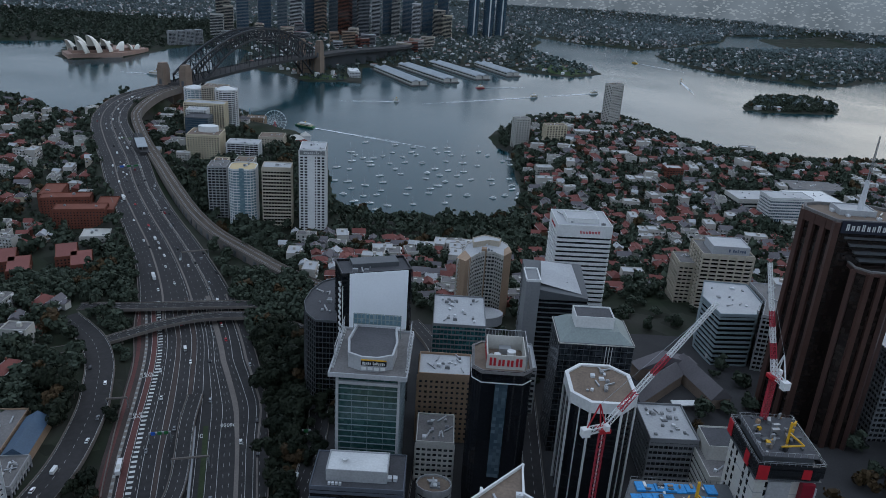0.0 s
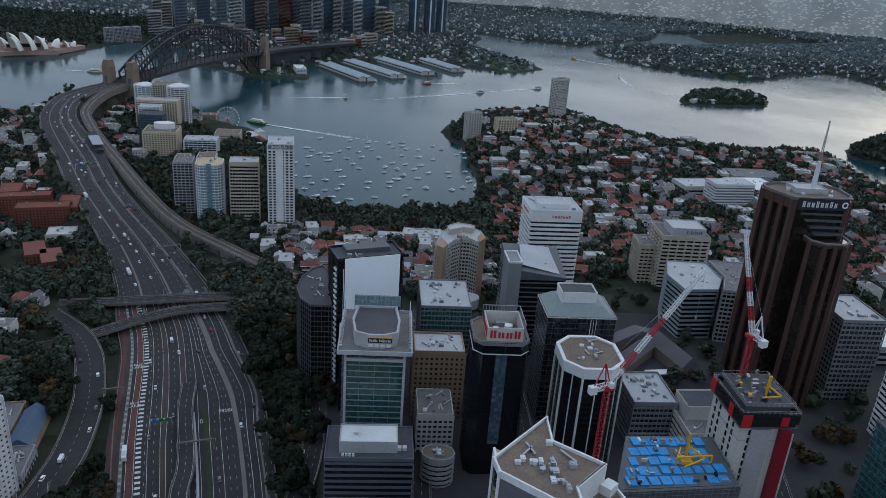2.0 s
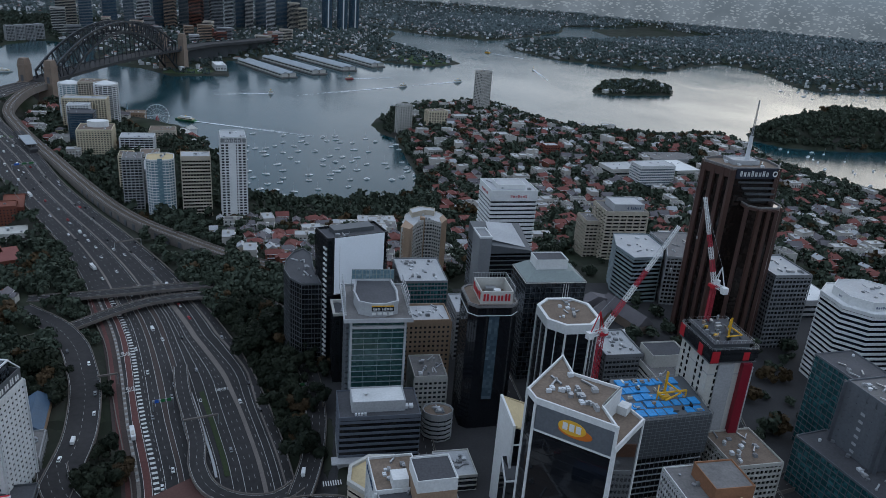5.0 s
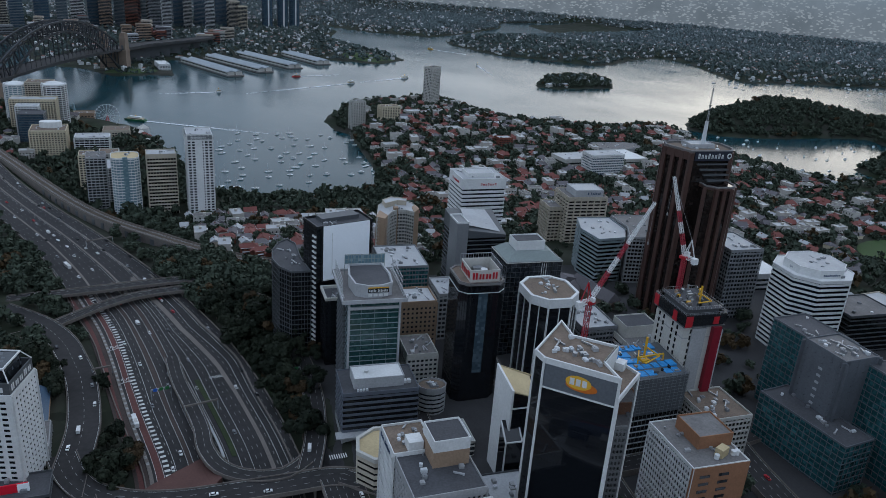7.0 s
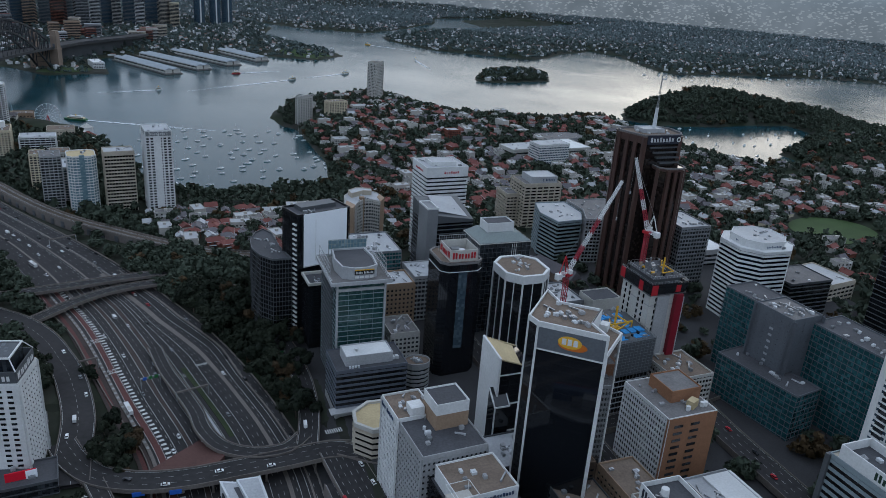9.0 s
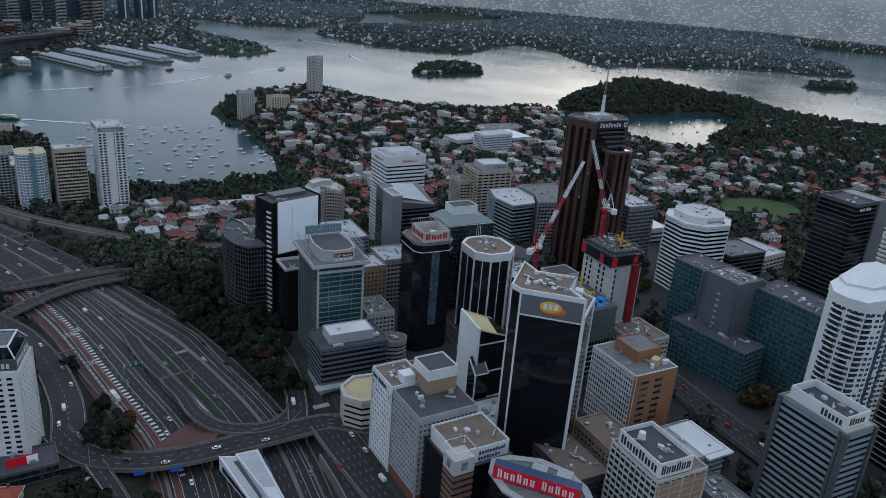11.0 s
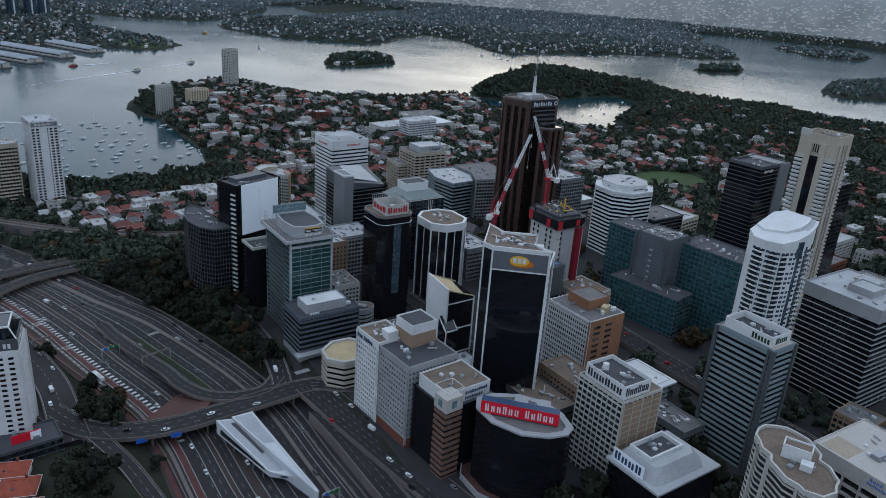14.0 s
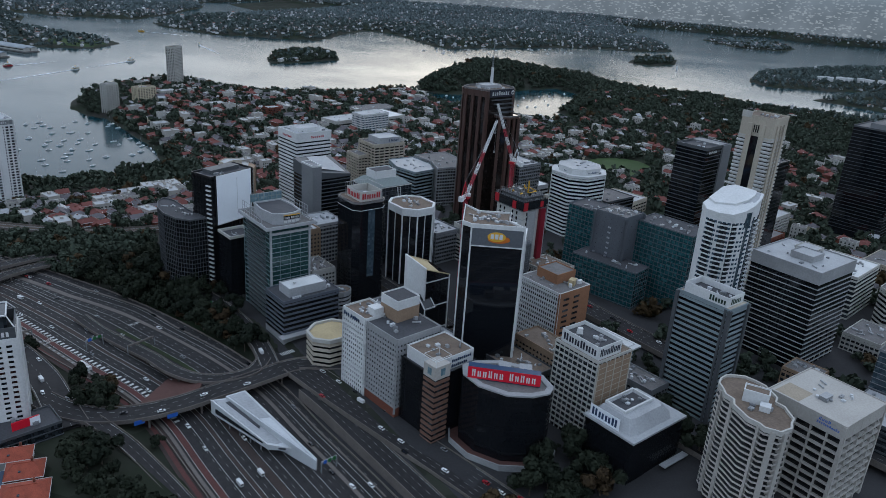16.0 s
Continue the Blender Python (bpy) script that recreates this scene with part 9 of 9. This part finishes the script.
TREES = [tree_kind(12, 5.5, 4.6, "leaf", 1), tree_kind(15, 6.5, 5.6, "leaf", 2, 800), tree_kind(9, 4.2, 3.6, "leaf", 3, 480), tree_kind(11, 5.2, 4.2, "leaf_rust", 4), tree_kind(17, 5.0, 7.0, "leaf", 5, 750)]
LABELS = ("broad dark green tree", "large spreading dark green tree", "small round green tree", "tree with rusty autumn leaves", "tall dark green tree")
pts = []
for x0, x1, y0, y1, step, fill, big in ((-165, -80, 285, 560, 6.5, 0.95, 1), (-230, -140, 470, 620, 8, 0.5, 1), (-380, -215, 290, 640, 8, 0.95, 1), (-235, -165, 290, 410, 9, 0.5, 1), (-196, -166, 262, 300, 7, 0.7, 1), (-205, -158, 60, 250, 8.5, 0.55, 1), (-45, 30, 60, 118, 9, 0.8, 1), (90, 260, 400, 480, 11, 0.4, 1), (-180, 70, 560, 900, 10, 0.75, 1),
                                        (-420, -170, 640, 1180, 10, 0.6, 1), (18, 720, 620, 1640, 9, 0.72, 0), (-1100, -400, 540, 1380, 11, 0.6, 0), (360, 1560, 60, 1640, 12.5, 0.64, 0), (170, 420, -80, 420, 11, 0.3, 1), (60, 180, 0, 240, 11, 0.3, 1), (-700, -300, 60, 560, 12, 0.5, 0), (0, 200, 380, 640, 12, 0.28, 1)):
    for i in range(int((x1 - x0) / step)):
        for j in range(int((y1 - y0) / step)):
            if rng.random() < fill:
                pts.append((x0 + (i + rng.random()) * step, y0 + (j + rng.random()) * step))
for poly, fill, step in ((GOAT, 0.9, 11), (SPECTACLE, 0.8, 12), (COCKATOO, 0.4, 14)):
    xs, ys = [p[0] for p in poly], [p[1] for p in poly]
    pts += [(x + rng.uniform(-5, 5), y + rng.uniform(-5, 5)) for x in np.arange(min(xs), max(xs), step) for y in np.arange(min(ys), max(ys), step) if rng.random() < fill]
pts += [(x + rng.uniform(-5, 5), y + rng.uniform(-5, 5)) for x in np.arange(740, 1560, 12) for y in np.arange(1000, 1640, 12) if rng.random() < 0.8]
pts = [(x, y) for x, y in pts if on_land(x, y, 2.3) and free(x, y, 2.5) and math.hypot((x - 600) / 62, (y - 590) / 52) > 1]
# the wooded bank between the motorway and the towers
bank, br = frames_of(WAY)
for k in range(len(WAY)):
    if 288 < WAY[k, 1] < 560:
        for o in np.arange(4.5, 62, 6.0):
            q = bank[k] + br[k] * (WAY[k, 2] + o + rng.uniform(-1.5, 1.5))
            q = (q[0] + rng.uniform(-2, 2), q[1] + rng.uniform(-3, 3))
            near_street = min(math.dist(q, p) for p in ((-78, 270), (-75, 285), (-73, 300), (-72, 320), (-72, 340), (-74, 362), (-77, 385), (-84, 410), (-104, 494), (-94, 470), (-118, 508), (-111, 501), (-99, 482), (-90, 452)))
            if q[0] < -67 and near_street > (13 if q[1] > 440 else 8.5):
                pts.append(q)
pts.sort(key=lambda p: min(math.hypot(p[0] + 80, p[1] - 330), math.hypot(p[0], p[1] - 90) * 1.3, math.hypot(p[0] + 190, p[1] - 250) * 1.3))
RICH = [leaf_cloud(210, 5.6, 4.6, 0.95, 30 + k, 9, 1) for k in range(10)]
LEAN = [leaf_cloud(58, 6.0, 5.0, 1.65, 50 + k, 6, 1, False) for k in range(10)]
woods, rusty = [], []
for n, (x, y) in enumerate(pts):
    a, s, z = rng.uniform(0, 360), 0.55 + 0.85 * rng.random() ** 1.4, ground_z(x, y)
    if n < 300:
        k = rng.choice((0, 0, 1, 1, 2, 2, 0, 4, 1, 2, 3, 4))
        t = copy_thing(TREES[k], Matrix.Translation((x, y, z)) @ Matrix.Rotation(radians(a), 4, "Z"))
        t.scale = (s, s, s)
        tagged(t, LABELS[k] + " on a city verge", "tree", group="trees beside the motorway")
    else:
        v = (RICH if n < 1500 else LEAN)[n % 10]
        c, q = math.cos(a), math.sin(a)
        (rusty if rng.random() < 0.04 else woods).append(np.stack([v[:, 0] * c - v[:, 1] * q, v[:, 0] * q + v[:, 1] * c, v[:, 2] * rng.uniform(0.8, 1.3)], -1) * s + (x, y, z + 6.0 * s))
tagged(new("woods", quads_mesh("woods", np.concatenate(woods), M["leaf_wood"])), "dark green trees between houses and along the shores", "trees", kind="stuff")
tagged(new("autumn_trees", quads_mesh("autumn_trees", np.concatenate(rusty), M["leaf_rust"])), "scattered trees turning rusty brown", "trees", kind="stuff")
for src in TREES:
    for o in [*src.children_recursive, src]:
        bpy.data.objects.remove(o)

# far shores: small trees and buildings without number
def DOCK_ON(x, y):
    return float(coast(np.array([x]), np.array([y]), DOCK)[0]) > -5


park_v, mid_v = [], []
far_v, box_v = [], {"far_wall": Geo(), "far_tile": Geo(), "far_roof": Geo()}
SMALL = [leaf_cloud(13, 9.0, 6.0, 3.1, 80 + k, 3, 1, False) for k in range(8)]
for x0, x1, y0, y1, step, tf, hf in ((-2600, 700, 1850, 3700, 20, 0.55, 0.3), (560, 3500, 1950, 4300, 17, 0.62, 0.26), (1500, 4300, 100, 2000, 19, 0.9, 0.05), (-2600, -1000, 500, 1500, 26, 0.5, 0.3), (-2600, 3900, 3600, 4760, 22, 0.62, 0.24), (2800, 4700, 1500, 3900, 24, 0.62, 0.24)):
    for x in np.arange(x0, x1, step):
        for y in np.arange(y0, y1, step):
            px, py, u = x + rng.uniform(-9, 9), y + rng.uniform(-9, 9), rng.random()
            if u > tf + hf:
                continue
            z = ground_z(px, py)
            garden = px < -880 and 1940 < py < 2900
            if z < 2.6 or (1230 < px < 1900 and 3480 < py < 4340 and px - 1230 > (py - 4340) * 0.2 and DOCK_ON(px, py)) or not free(px, py, 6) or math.hypot(px + 1060, py - 1975) < 110:
                continue
            if u < tf or garden:
                (park_v if garden else mid_v if math.hypot(px, py) < 3300 else far_v).append(SMALL[rng.randrange(8)] * rng.uniform(0.6, 1.2) + (px, py, z + 6))
            else:
                w, d, h, a = rng.uniform(6, 14), rng.uniform(5, 9), rng.choice((3, 4, 4, 5, 6)) * (1.0 if rng.random() < 0.95 else 2.6), rng.uniform(0, 90)
                box_v["far_wall"].box(px, py, z - 3, w, d, h + 3, a)
                P = rect(px, py, w + 1, d + 1, a)
                box_v[rng.choice(("far_tile", "far_roof", "far_roof", "far_wall"))].add([(*p, z + h) for p in P] + [(px, py, z + h + 2.5)], [(0, 1, 4), (1, 2, 4), (2, 3, 4), (3, 0, 4)])
# tree meshes by distance; the far and mid leaf colours hold painted haze
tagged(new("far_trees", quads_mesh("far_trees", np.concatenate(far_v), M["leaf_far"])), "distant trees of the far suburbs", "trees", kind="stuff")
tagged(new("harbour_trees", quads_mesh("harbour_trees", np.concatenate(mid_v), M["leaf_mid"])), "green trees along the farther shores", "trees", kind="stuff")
tagged(new("park_trees", quads_mesh("park_trees", np.concatenate(park_v), M["leaf_wood"])), "dark trees of the gardens across the harbour", "trees", kind="stuff")
for k, g in box_v.items():
    tagged(part("far_suburb", g, k), "distant houses and low buildings beyond the harbour", "houses", kind="stuff")

# lawns
for x, y, rx, ry, a, lab in ((600, 590, 60, 48, 20, "open school oval of mown grass"), (190, 2300, 90, 60, -40, "grassy headland park"), (-505, 1020, 20, 30, 30, "small park lawn by the bridge approach"), (-430, 1880, 60, 30, 20, "lawn under the bridge's far end")):
    g, n = Geo(), 28
    rim = oval(x, y, rx, ry, a, n)
    inner = oval(x, y, rx * 0.5, ry * 0.5, a, n)
    g.add([(*p, ground_z(*p) + 0.7) for p in rim] + [(*p, ground_z(*p) + 0.9) for p in inner] + [(x, y, ground_z(x, y) + 0.9)], [(i, (i + 1) % n, (i + 1) % n + n, i + n) for i in range(n)] + [(i + n, (i + 1) % n + n, 2 * n) for i in range(n)])
    tagged(part("lawn", g, "grass"), lab, "lawn", kind="structure")


# ---- boats ----
def hull(g, ln, w, h, z=-0.3):
    lo = [(-ln / 2, -w * 0.35), (ln * 0.1, -w * 0.42), (ln * 0.44, 0), (ln * 0.1, w * 0.42), (-ln / 2, w * 0.35)]
    hi = [(-ln / 2, -w / 2), (ln * 0.15, -w / 2), (ln / 2, 0), (ln * 0.15, w / 2), (-ln / 2, w / 2)]
    return g.add([(*p, z) for p in lo] + [(*p, h) for p in hi], [tuple(range(5))[::-1], tuple(range(5, 10))] + [(i, (i + 1) % 5, (i + 1) % 5 + 5, i + 5) for i in range(5)])


def yacht_kind(ln, sail):
    t = thing("sailing_boat" if sail else "motor_boat", "", "boat")
    part("hull", hull(Geo(), ln, ln * 0.3, 1.2), "hull", t)
    if sail:
        part("cabin", Geo().prism([(-ln * 0.15, -ln * 0.09), (ln * 0.2, -ln * 0.06), (ln * 0.2, ln * 0.06), (-ln * 0.15, ln * 0.09)], 1.2, 1.8), "offwhite", t)
        part("mast", Geo().cyl(ln * 0.05, 0, 1.2, ln * 1.25, 0.11, 0.08, 6).beam((ln * 0.05, 0, 2.4), (-ln * 0.38, 0, 2.4), 0.28), "white_metal", t)
    else:
        part("cabin", Geo().prism([(-ln * 0.25, -ln * 0.11), (ln * 0.2, -ln * 0.09), (ln * 0.2, ln * 0.09), (-ln * 0.25, ln * 0.11)], 1.2, [3.2, 2.6, 2.6, 3.2]), "white", t)
        part("windscreen", Geo().prism([(ln * 0.05, -ln * 0.1), (ln * 0.21, -ln * 0.085), (ln * 0.21, ln * 0.085), (ln * 0.05, ln * 0.1)], 1.9, 2.4), "g_dark", t)
    return t


BOATS = [yacht_kind(11, True), yacht_kind(9, True), yacht_kind(13, True), yacht_kind(10, False), yacht_kind(15, False)]
taken = []


def moor(x, y, k, a):
    if ground_z(x, y) > -1.5 or any(math.hypot(x - p, y - q) < 17 for p, q in taken):
        return
    taken.append((x, y))
    sail = k < 3
    tagged(copy_thing(BOATS[k], Matrix.Translation((x, y, 0)) @ Matrix.Rotation(radians(a), 4, "Z")), "white sailing boat with bare mast at its mooring" if sail else "white motor boat moored in the bay", "boat", group="boats moored in the bays")


for i in range(330):
    x, y = rng.uniform(-225, 45), rng.uniform(900, 1275)
    if len(taken) < 78 and (x + 225) * 0.55 + 925 < y + 60:
        moor(x, y, rng.choice((0, 0, 1, 2, 3, 1)), 200 + rng.uniform(-25, 25))
for i in range(200):
    if len(taken) < 112:
        moor(rng.uniform(700, 1150), rng.uniform(980, 1320), rng.choice((0, 1, 3, 3, 4)), 40 + rng.uniform(-30, 30))
for i in range(60):
    if len(taken) < 140:
        moor(rng.uniform(1250, 1950), rng.uniform(1960, 2110), rng.choice((3, 4, 4, 0)), rng.uniform(0, 360))
for i in range(14):
    moor(40 + i * 2.0, 930 + i * 22, rng.choice((3, 4, 1)), rng.uniform(60, 120))
for src in BOATS:
    for o in [*src.children_recursive, src]:
        bpy.data.objects.remove(o)


def ferry(x, y, a, ln, label, paint="green", wake=0.0):
    t = thing("ferry", label, "ferry")
    part("hull", hull(Geo(), ln, ln * 0.26, 2.4, -0.8), paint, t)
    part("lower_cabin", Geo().prism([(-ln * 0.4, -ln * 0.1), (ln * 0.3, -ln * 0.09), (ln * 0.3, ln * 0.09), (-ln * 0.4, ln * 0.1)], 2.4, 5), "cream", t)
    part("window_row", Geo().prism([(-ln * 0.38, -ln * 0.102), (ln * 0.28, -ln * 0.094), (ln * 0.28, ln * 0.094), (-ln * 0.38, ln * 0.102)], 3.3, 4.3), "g_dark", t)
    part("upper_cabin", Geo().prism([(-ln * 0.3, -ln * 0.08), (ln * 0.2, -ln * 0.07), (ln * 0.2, ln * 0.07), (-ln * 0.3, ln * 0.08)], 5, 7.4), "white", t)
    part("funnel", Geo().cyl(-ln * 0.05, 0, 7.4, 10, 0.9, 0.8, 10), "yellow", t)
    t.matrix_basis = pose(x, y, 0, 0, 0, a)
    if wake:
        c, s = math.cos(radians(a)), math.sin(radians(a))
        r, g = random.Random(int(x)), Geo()
        n = int(wake / 2.5)
        # a ragged ribbon of foam, thinning out into streaks astern
        for lane, (off, wide, until) in enumerate(((0.0, 1.5, 1.0), (-2.2, 0.8, 0.75), (2.2, 0.8, 0.75))):
            row = []
            for i in range(int(n * until) + 1):
                k = i / n
                o = off * (0.5 + 2.2 * k) + r.uniform(-0.5, 0.5) * (0.4 + k)
                wd = wide * r.uniform(0.55, 1.25) * (1.15 - 0.75 * k)
                px, py = x - c * (ln * 0.45 + wake * k), y - s * (ln * 0.45 + wake * k)
                row.append(((px - s * (o - wd), py + c * (o - wd)), (px - s * (o + wd), py + c * (o + wd))))
            for p, q in zip(row, row[1:]):
                if r.random() < 0.94:
                    z = 0.35 + lane * 0.06
                    g.add([(*p[0], z), (*q[0], z), (*q[1], z), (*p[1], z)], [(0, 1, 2, 3)])
        tagged(part("wake", g, "foam"), "white foaming wake behind a boat", "wake", kind="stuff")


ferry(-340, 1352, 160, 42, "green and cream harbour ferry under way", "green", 230)
ferry(93, 1840, 37, 26, "white fast ferry with a long wake", "white", 300)
ferry(248, 1961, 37, 30, "white ferry heading up harbour", "hull", 150)
ferry(-41, 1915, 208, 24, "red-hulled launch crossing the harbour", "red", 120)
ferry(-810, 1771, 2, 40, "ferry near the bridge", "white", 70)
ferry(-214, 1659, 20, 12, "small launch with a wake", "hull", 120)
ferry(453, 2661, 133, 24, "small ferry off the headland", "yellow", 190)
ferry(530, 2279, 88, 18, "speed boat with a broad wake", "hull", 200)
ferry(960, 1000, 60, 60, "old white ferry laid up at a wharf", "hull", 0)


# storage tanks on the wooded point, an island's sheds, one boat under sail
for k in range(7):
    x, y = 2215 + k * 26 - (k % 2) * 14, 1190 - k * 20
    t = thing("storage_tank", "white cylindrical oil storage tank on the shore", "tank", group="tanks on the point", at=(x, y, 0))
    z = ground_z(x, y)
    part("tank_wall", Geo().cyl(0, 0, z - 2, z + 13, 12 + (k % 3) * 2, n=24), "white", t)
    part("tank_roof", Geo().cyl(0, 0, z + 13, z + 14.5, 12 + (k % 3) * 2, 1.0, 24), "roof_light", t)
for x, y, w, d, a, lab in ((640, 1895, 30, 12, 30, "long sandstone store with a pale roof on the island"), (690, 1905, 22, 10, 20, "old pale shed beside the island wharf"), (850, 1985, 24, 12, 70, "low white boatshed on the island's end")):
    t = thing("shed", lab, "shed")
    z = max(2.5, ground_z(x, y))
    P = rect(x, y, w, d, a)
    part("shed_wall", Geo().prism(P, 0, z + 6), "offwhite", t)
    m0, m1 = [((P[i][0] + P[j][0]) / 2, (P[i][1] + P[j][1]) / 2) for i, j in ((0, 3), (1, 2))]
    part("roof", Geo().add([(*p, z + 5.9) for p in inset(P, -0.7)] + [(*m0, z + 9), (*m1, z + 9)], [(0, 1, 5, 4), (2, 3, 4, 5), (3, 0, 4), (1, 2, 5)]), "roof_light", t)
t = thing("sailing_boat", "white yacht under full sail on open water", "boat", at=(1950, 1560, 0))
part("hull", hull(Geo(), 13, 3.8, 1.3), "hull", t)
part("mast", Geo().cyl(0.6, 0, 1.2, 17, 0.12, 0.08, 6), "white_metal", t)
part("mainsail", Geo().prism([(0.4, -0.05), (-5.2, -0.4), (-5.2, -0.3), (0.4, 0.05)], 2.4, [16.5, 2.9, 2.9, 16.5]), "panelwhite", t)
part("jib", Geo().prism([(5.8, -0.05), (0.8, -0.5), (0.8, -0.4), (5.8, 0.05)], 1.8, [2.2, 13.5, 13.5, 2.2]), "panelwhite", t)


# ---- traffic ----
def car_kind(paint, van=False):
    t = thing("van" if van else "car", "", "car")
    if van:
        part("body", Geo().prism(rect(0, 0, 5.4, 2.0), 0.4, 2.4), paint, t)
        part("windscreen", Geo().prism(rect(2.2, 0, 1.04, 1.8), 1.3, 2.1), "g_black", t)
    else:
        part("body", Geo().prism([(-2.2, -0.88), (2.0, -0.88), (2.25, -0.5), (2.25, 0.5), (2.0, 0.88), (-2.2, 0.88)], 0.3, 0.95), paint, t)
        part("glasshouse", Geo().add([(-1.7, -0.8, 0.95), (1.1, -0.8, 0.95), (1.1, 0.8, 0.95), (-1.7, 0.8, 0.95), (-1.2, -0.62, 1.44), (0.4, -0.62, 1.44), (0.4, 0.62, 1.44), (-1.2, 0.62, 1.44)], [(i, (i + 1) % 4, (i + 1) % 4 + 4, i + 4) for i in range(4)]), "g_black", t)
        part("roof", Geo().prism([(-1.2, -0.62), (0.4, -0.62), (0.4, 0.62), (-1.2, 0.62)], 1.44, 1.5), paint, t)
    for x in (-1.4, 1.4):
        part("axle", Geo().beam((x, -0.92, 0.33), (x, 0.92, 0.33), 0.62), "tyre", t)
    return t


CARS = [(car_kind(p, v), l) for p, v, l in (("white", False, "white car on the road"), ("hull", False, "white hatchback on the road"), ("steel", False, "silver car on the road"), ("midgrey", False, "grey car on the road"), ("black", False, "black car on the road"), ("red", False, "red car on the road"), ("white", True, "white van on the road"))]


def drive(line, offs, gap, way=1, seed=0, zoff=0.06, jitter=0.3):
    p, r = frames_of(line)
    q = np.array(line)
    rr = random.Random(seed)
    i = rr.uniform(0, gap)
    while i < len(p) - 2:
        k = int(i)
        d = np.array([-r[k][1], r[k][0]])
        o = rr.choice(offs)
        c = p[k] + r[k] * (o * (q[k, 2] if q.shape[1] == 4 else 1.0))
        z = q[k, 3] if q.shape[1] == 4 else q[k, 2]
        src, lab = rr.choice(CARS + CARS[:2])
        a = math.degrees(math.atan2(d[1], d[0])) + (180 if way < 0 else 0)
        tagged(copy_thing(src, pose(c[0], c[1], z + zoff, 0, 0, a)), lab, "car", group="traffic")
        i += gap * rr.uniform(0.4, 1.6)


WAY2 = smooth_line(MOTORWAY, 2.0)
drive(WAY2[(WAY2[:, 1] > 80) & (WAY2[:, 1] < 900)], (-0.64, -0.56, -0.48), 18, -1, 1)
drive(WAY2[(WAY2[:, 1] > 80) & (WAY2[:, 1] < 900)], (-0.24, -0.16, -0.09), 16, -1, 2)
drive(WAY2[(WAY2[:, 1] > 80) & (WAY2[:, 1] < 1300)], (0.22, 0.3, 0.56, 0.64), 20, 1, 3)
drive(WAY2[(WAY2[:, 1] > 80) & (WAY2[:, 1] < 1000)], (0.86, 0.94, 0.56), 26, 1, 4)
drive(WAY2[(WAY2[:, 1] > 600)], (-0.66, -0.2, 0.35, 0.78), 14, 1, 5)
drive(smooth_line([(-62, 250, 47), (-57, 225, 47), (-50, 190, 46.8), (-40, 140, 46.8), (-28, 80, 46.8)], 2), (-9, -5, 4, 9.2), 5.5, -1, 6)
drive(smooth_line([(-75, 285, 47.2), (-72, 340, 47), (-77, 385, 46.3)], 2), (-4.6, -2, 2, 4.6), 9, 1, 7)
drive(smooth_line([(-201, 290, 44.6), (-204, 331, 43), (-215, 378, 42), (-241, 439, 41)], 2), (-5, -2, 2, 5.5), 12, 1, 8)
drive(smooth_line([(-185, 265, 46), (-165, 256.5, 46.2), (-142, 254.5, 46.3), (-118, 257, 46.4), (-92, 260, 46.5), (-70, 262.5, 46.7)], 2), (-4, 0, 4), 16, 1, 9)
drive(smooth_line([(172, 60, 56.5), (166, 160, 56.5), (165, 250, 57), (180, 330, 58)], 2), (-6, -2.5, 2.5, 6), 12, 1, 10)
t = thing("bus", "white city bus in the bus lane", "bus", at=(0, 0, 0))
part("body", Geo().prism(rect(0, 0, 12, 2.6), 0.5, 3.1), "white", t)
part("window_row", Geo().prism(rect(0, 0, 11.6, 2.64), 1.5, 2.5), "g_black", t)
part("roof_pod", Geo().prism(rect(-2, 0, 4, 1.8), 3.1, 3.35), "offwhite", t)
for x in (-3.6, 3.8):
    part("axle", Geo().beam((x, -1.3, 0.5), (x, 1.3, 0.5), 0.95), "tyre", t)
for y0 in (352, 600, 780):
    k = int(np.argmin(np.abs(WAY2[:, 1] - y0)))
    p, r = frames_of(WAY2)
    c = p[k] + r[k] * (-WAY2[k, 2] * (1 if y0 < 500 else 0.8) + 6.4)
    tagged(copy_thing(t, pose(c[0], c[1], WAY2[k, 3] + 0.1, 0, 0, math.degrees(math.atan2(r[k][0], -r[k][1])))), "white city bus in the bus lane", "bus", group="buses")
for src, _ in CARS:
    for o in [*src.children_recursive, src]:
        bpy.data.objects.remove(o)
for o in [*t.children_recursive, t]:
    bpy.data.objects.remove(o)
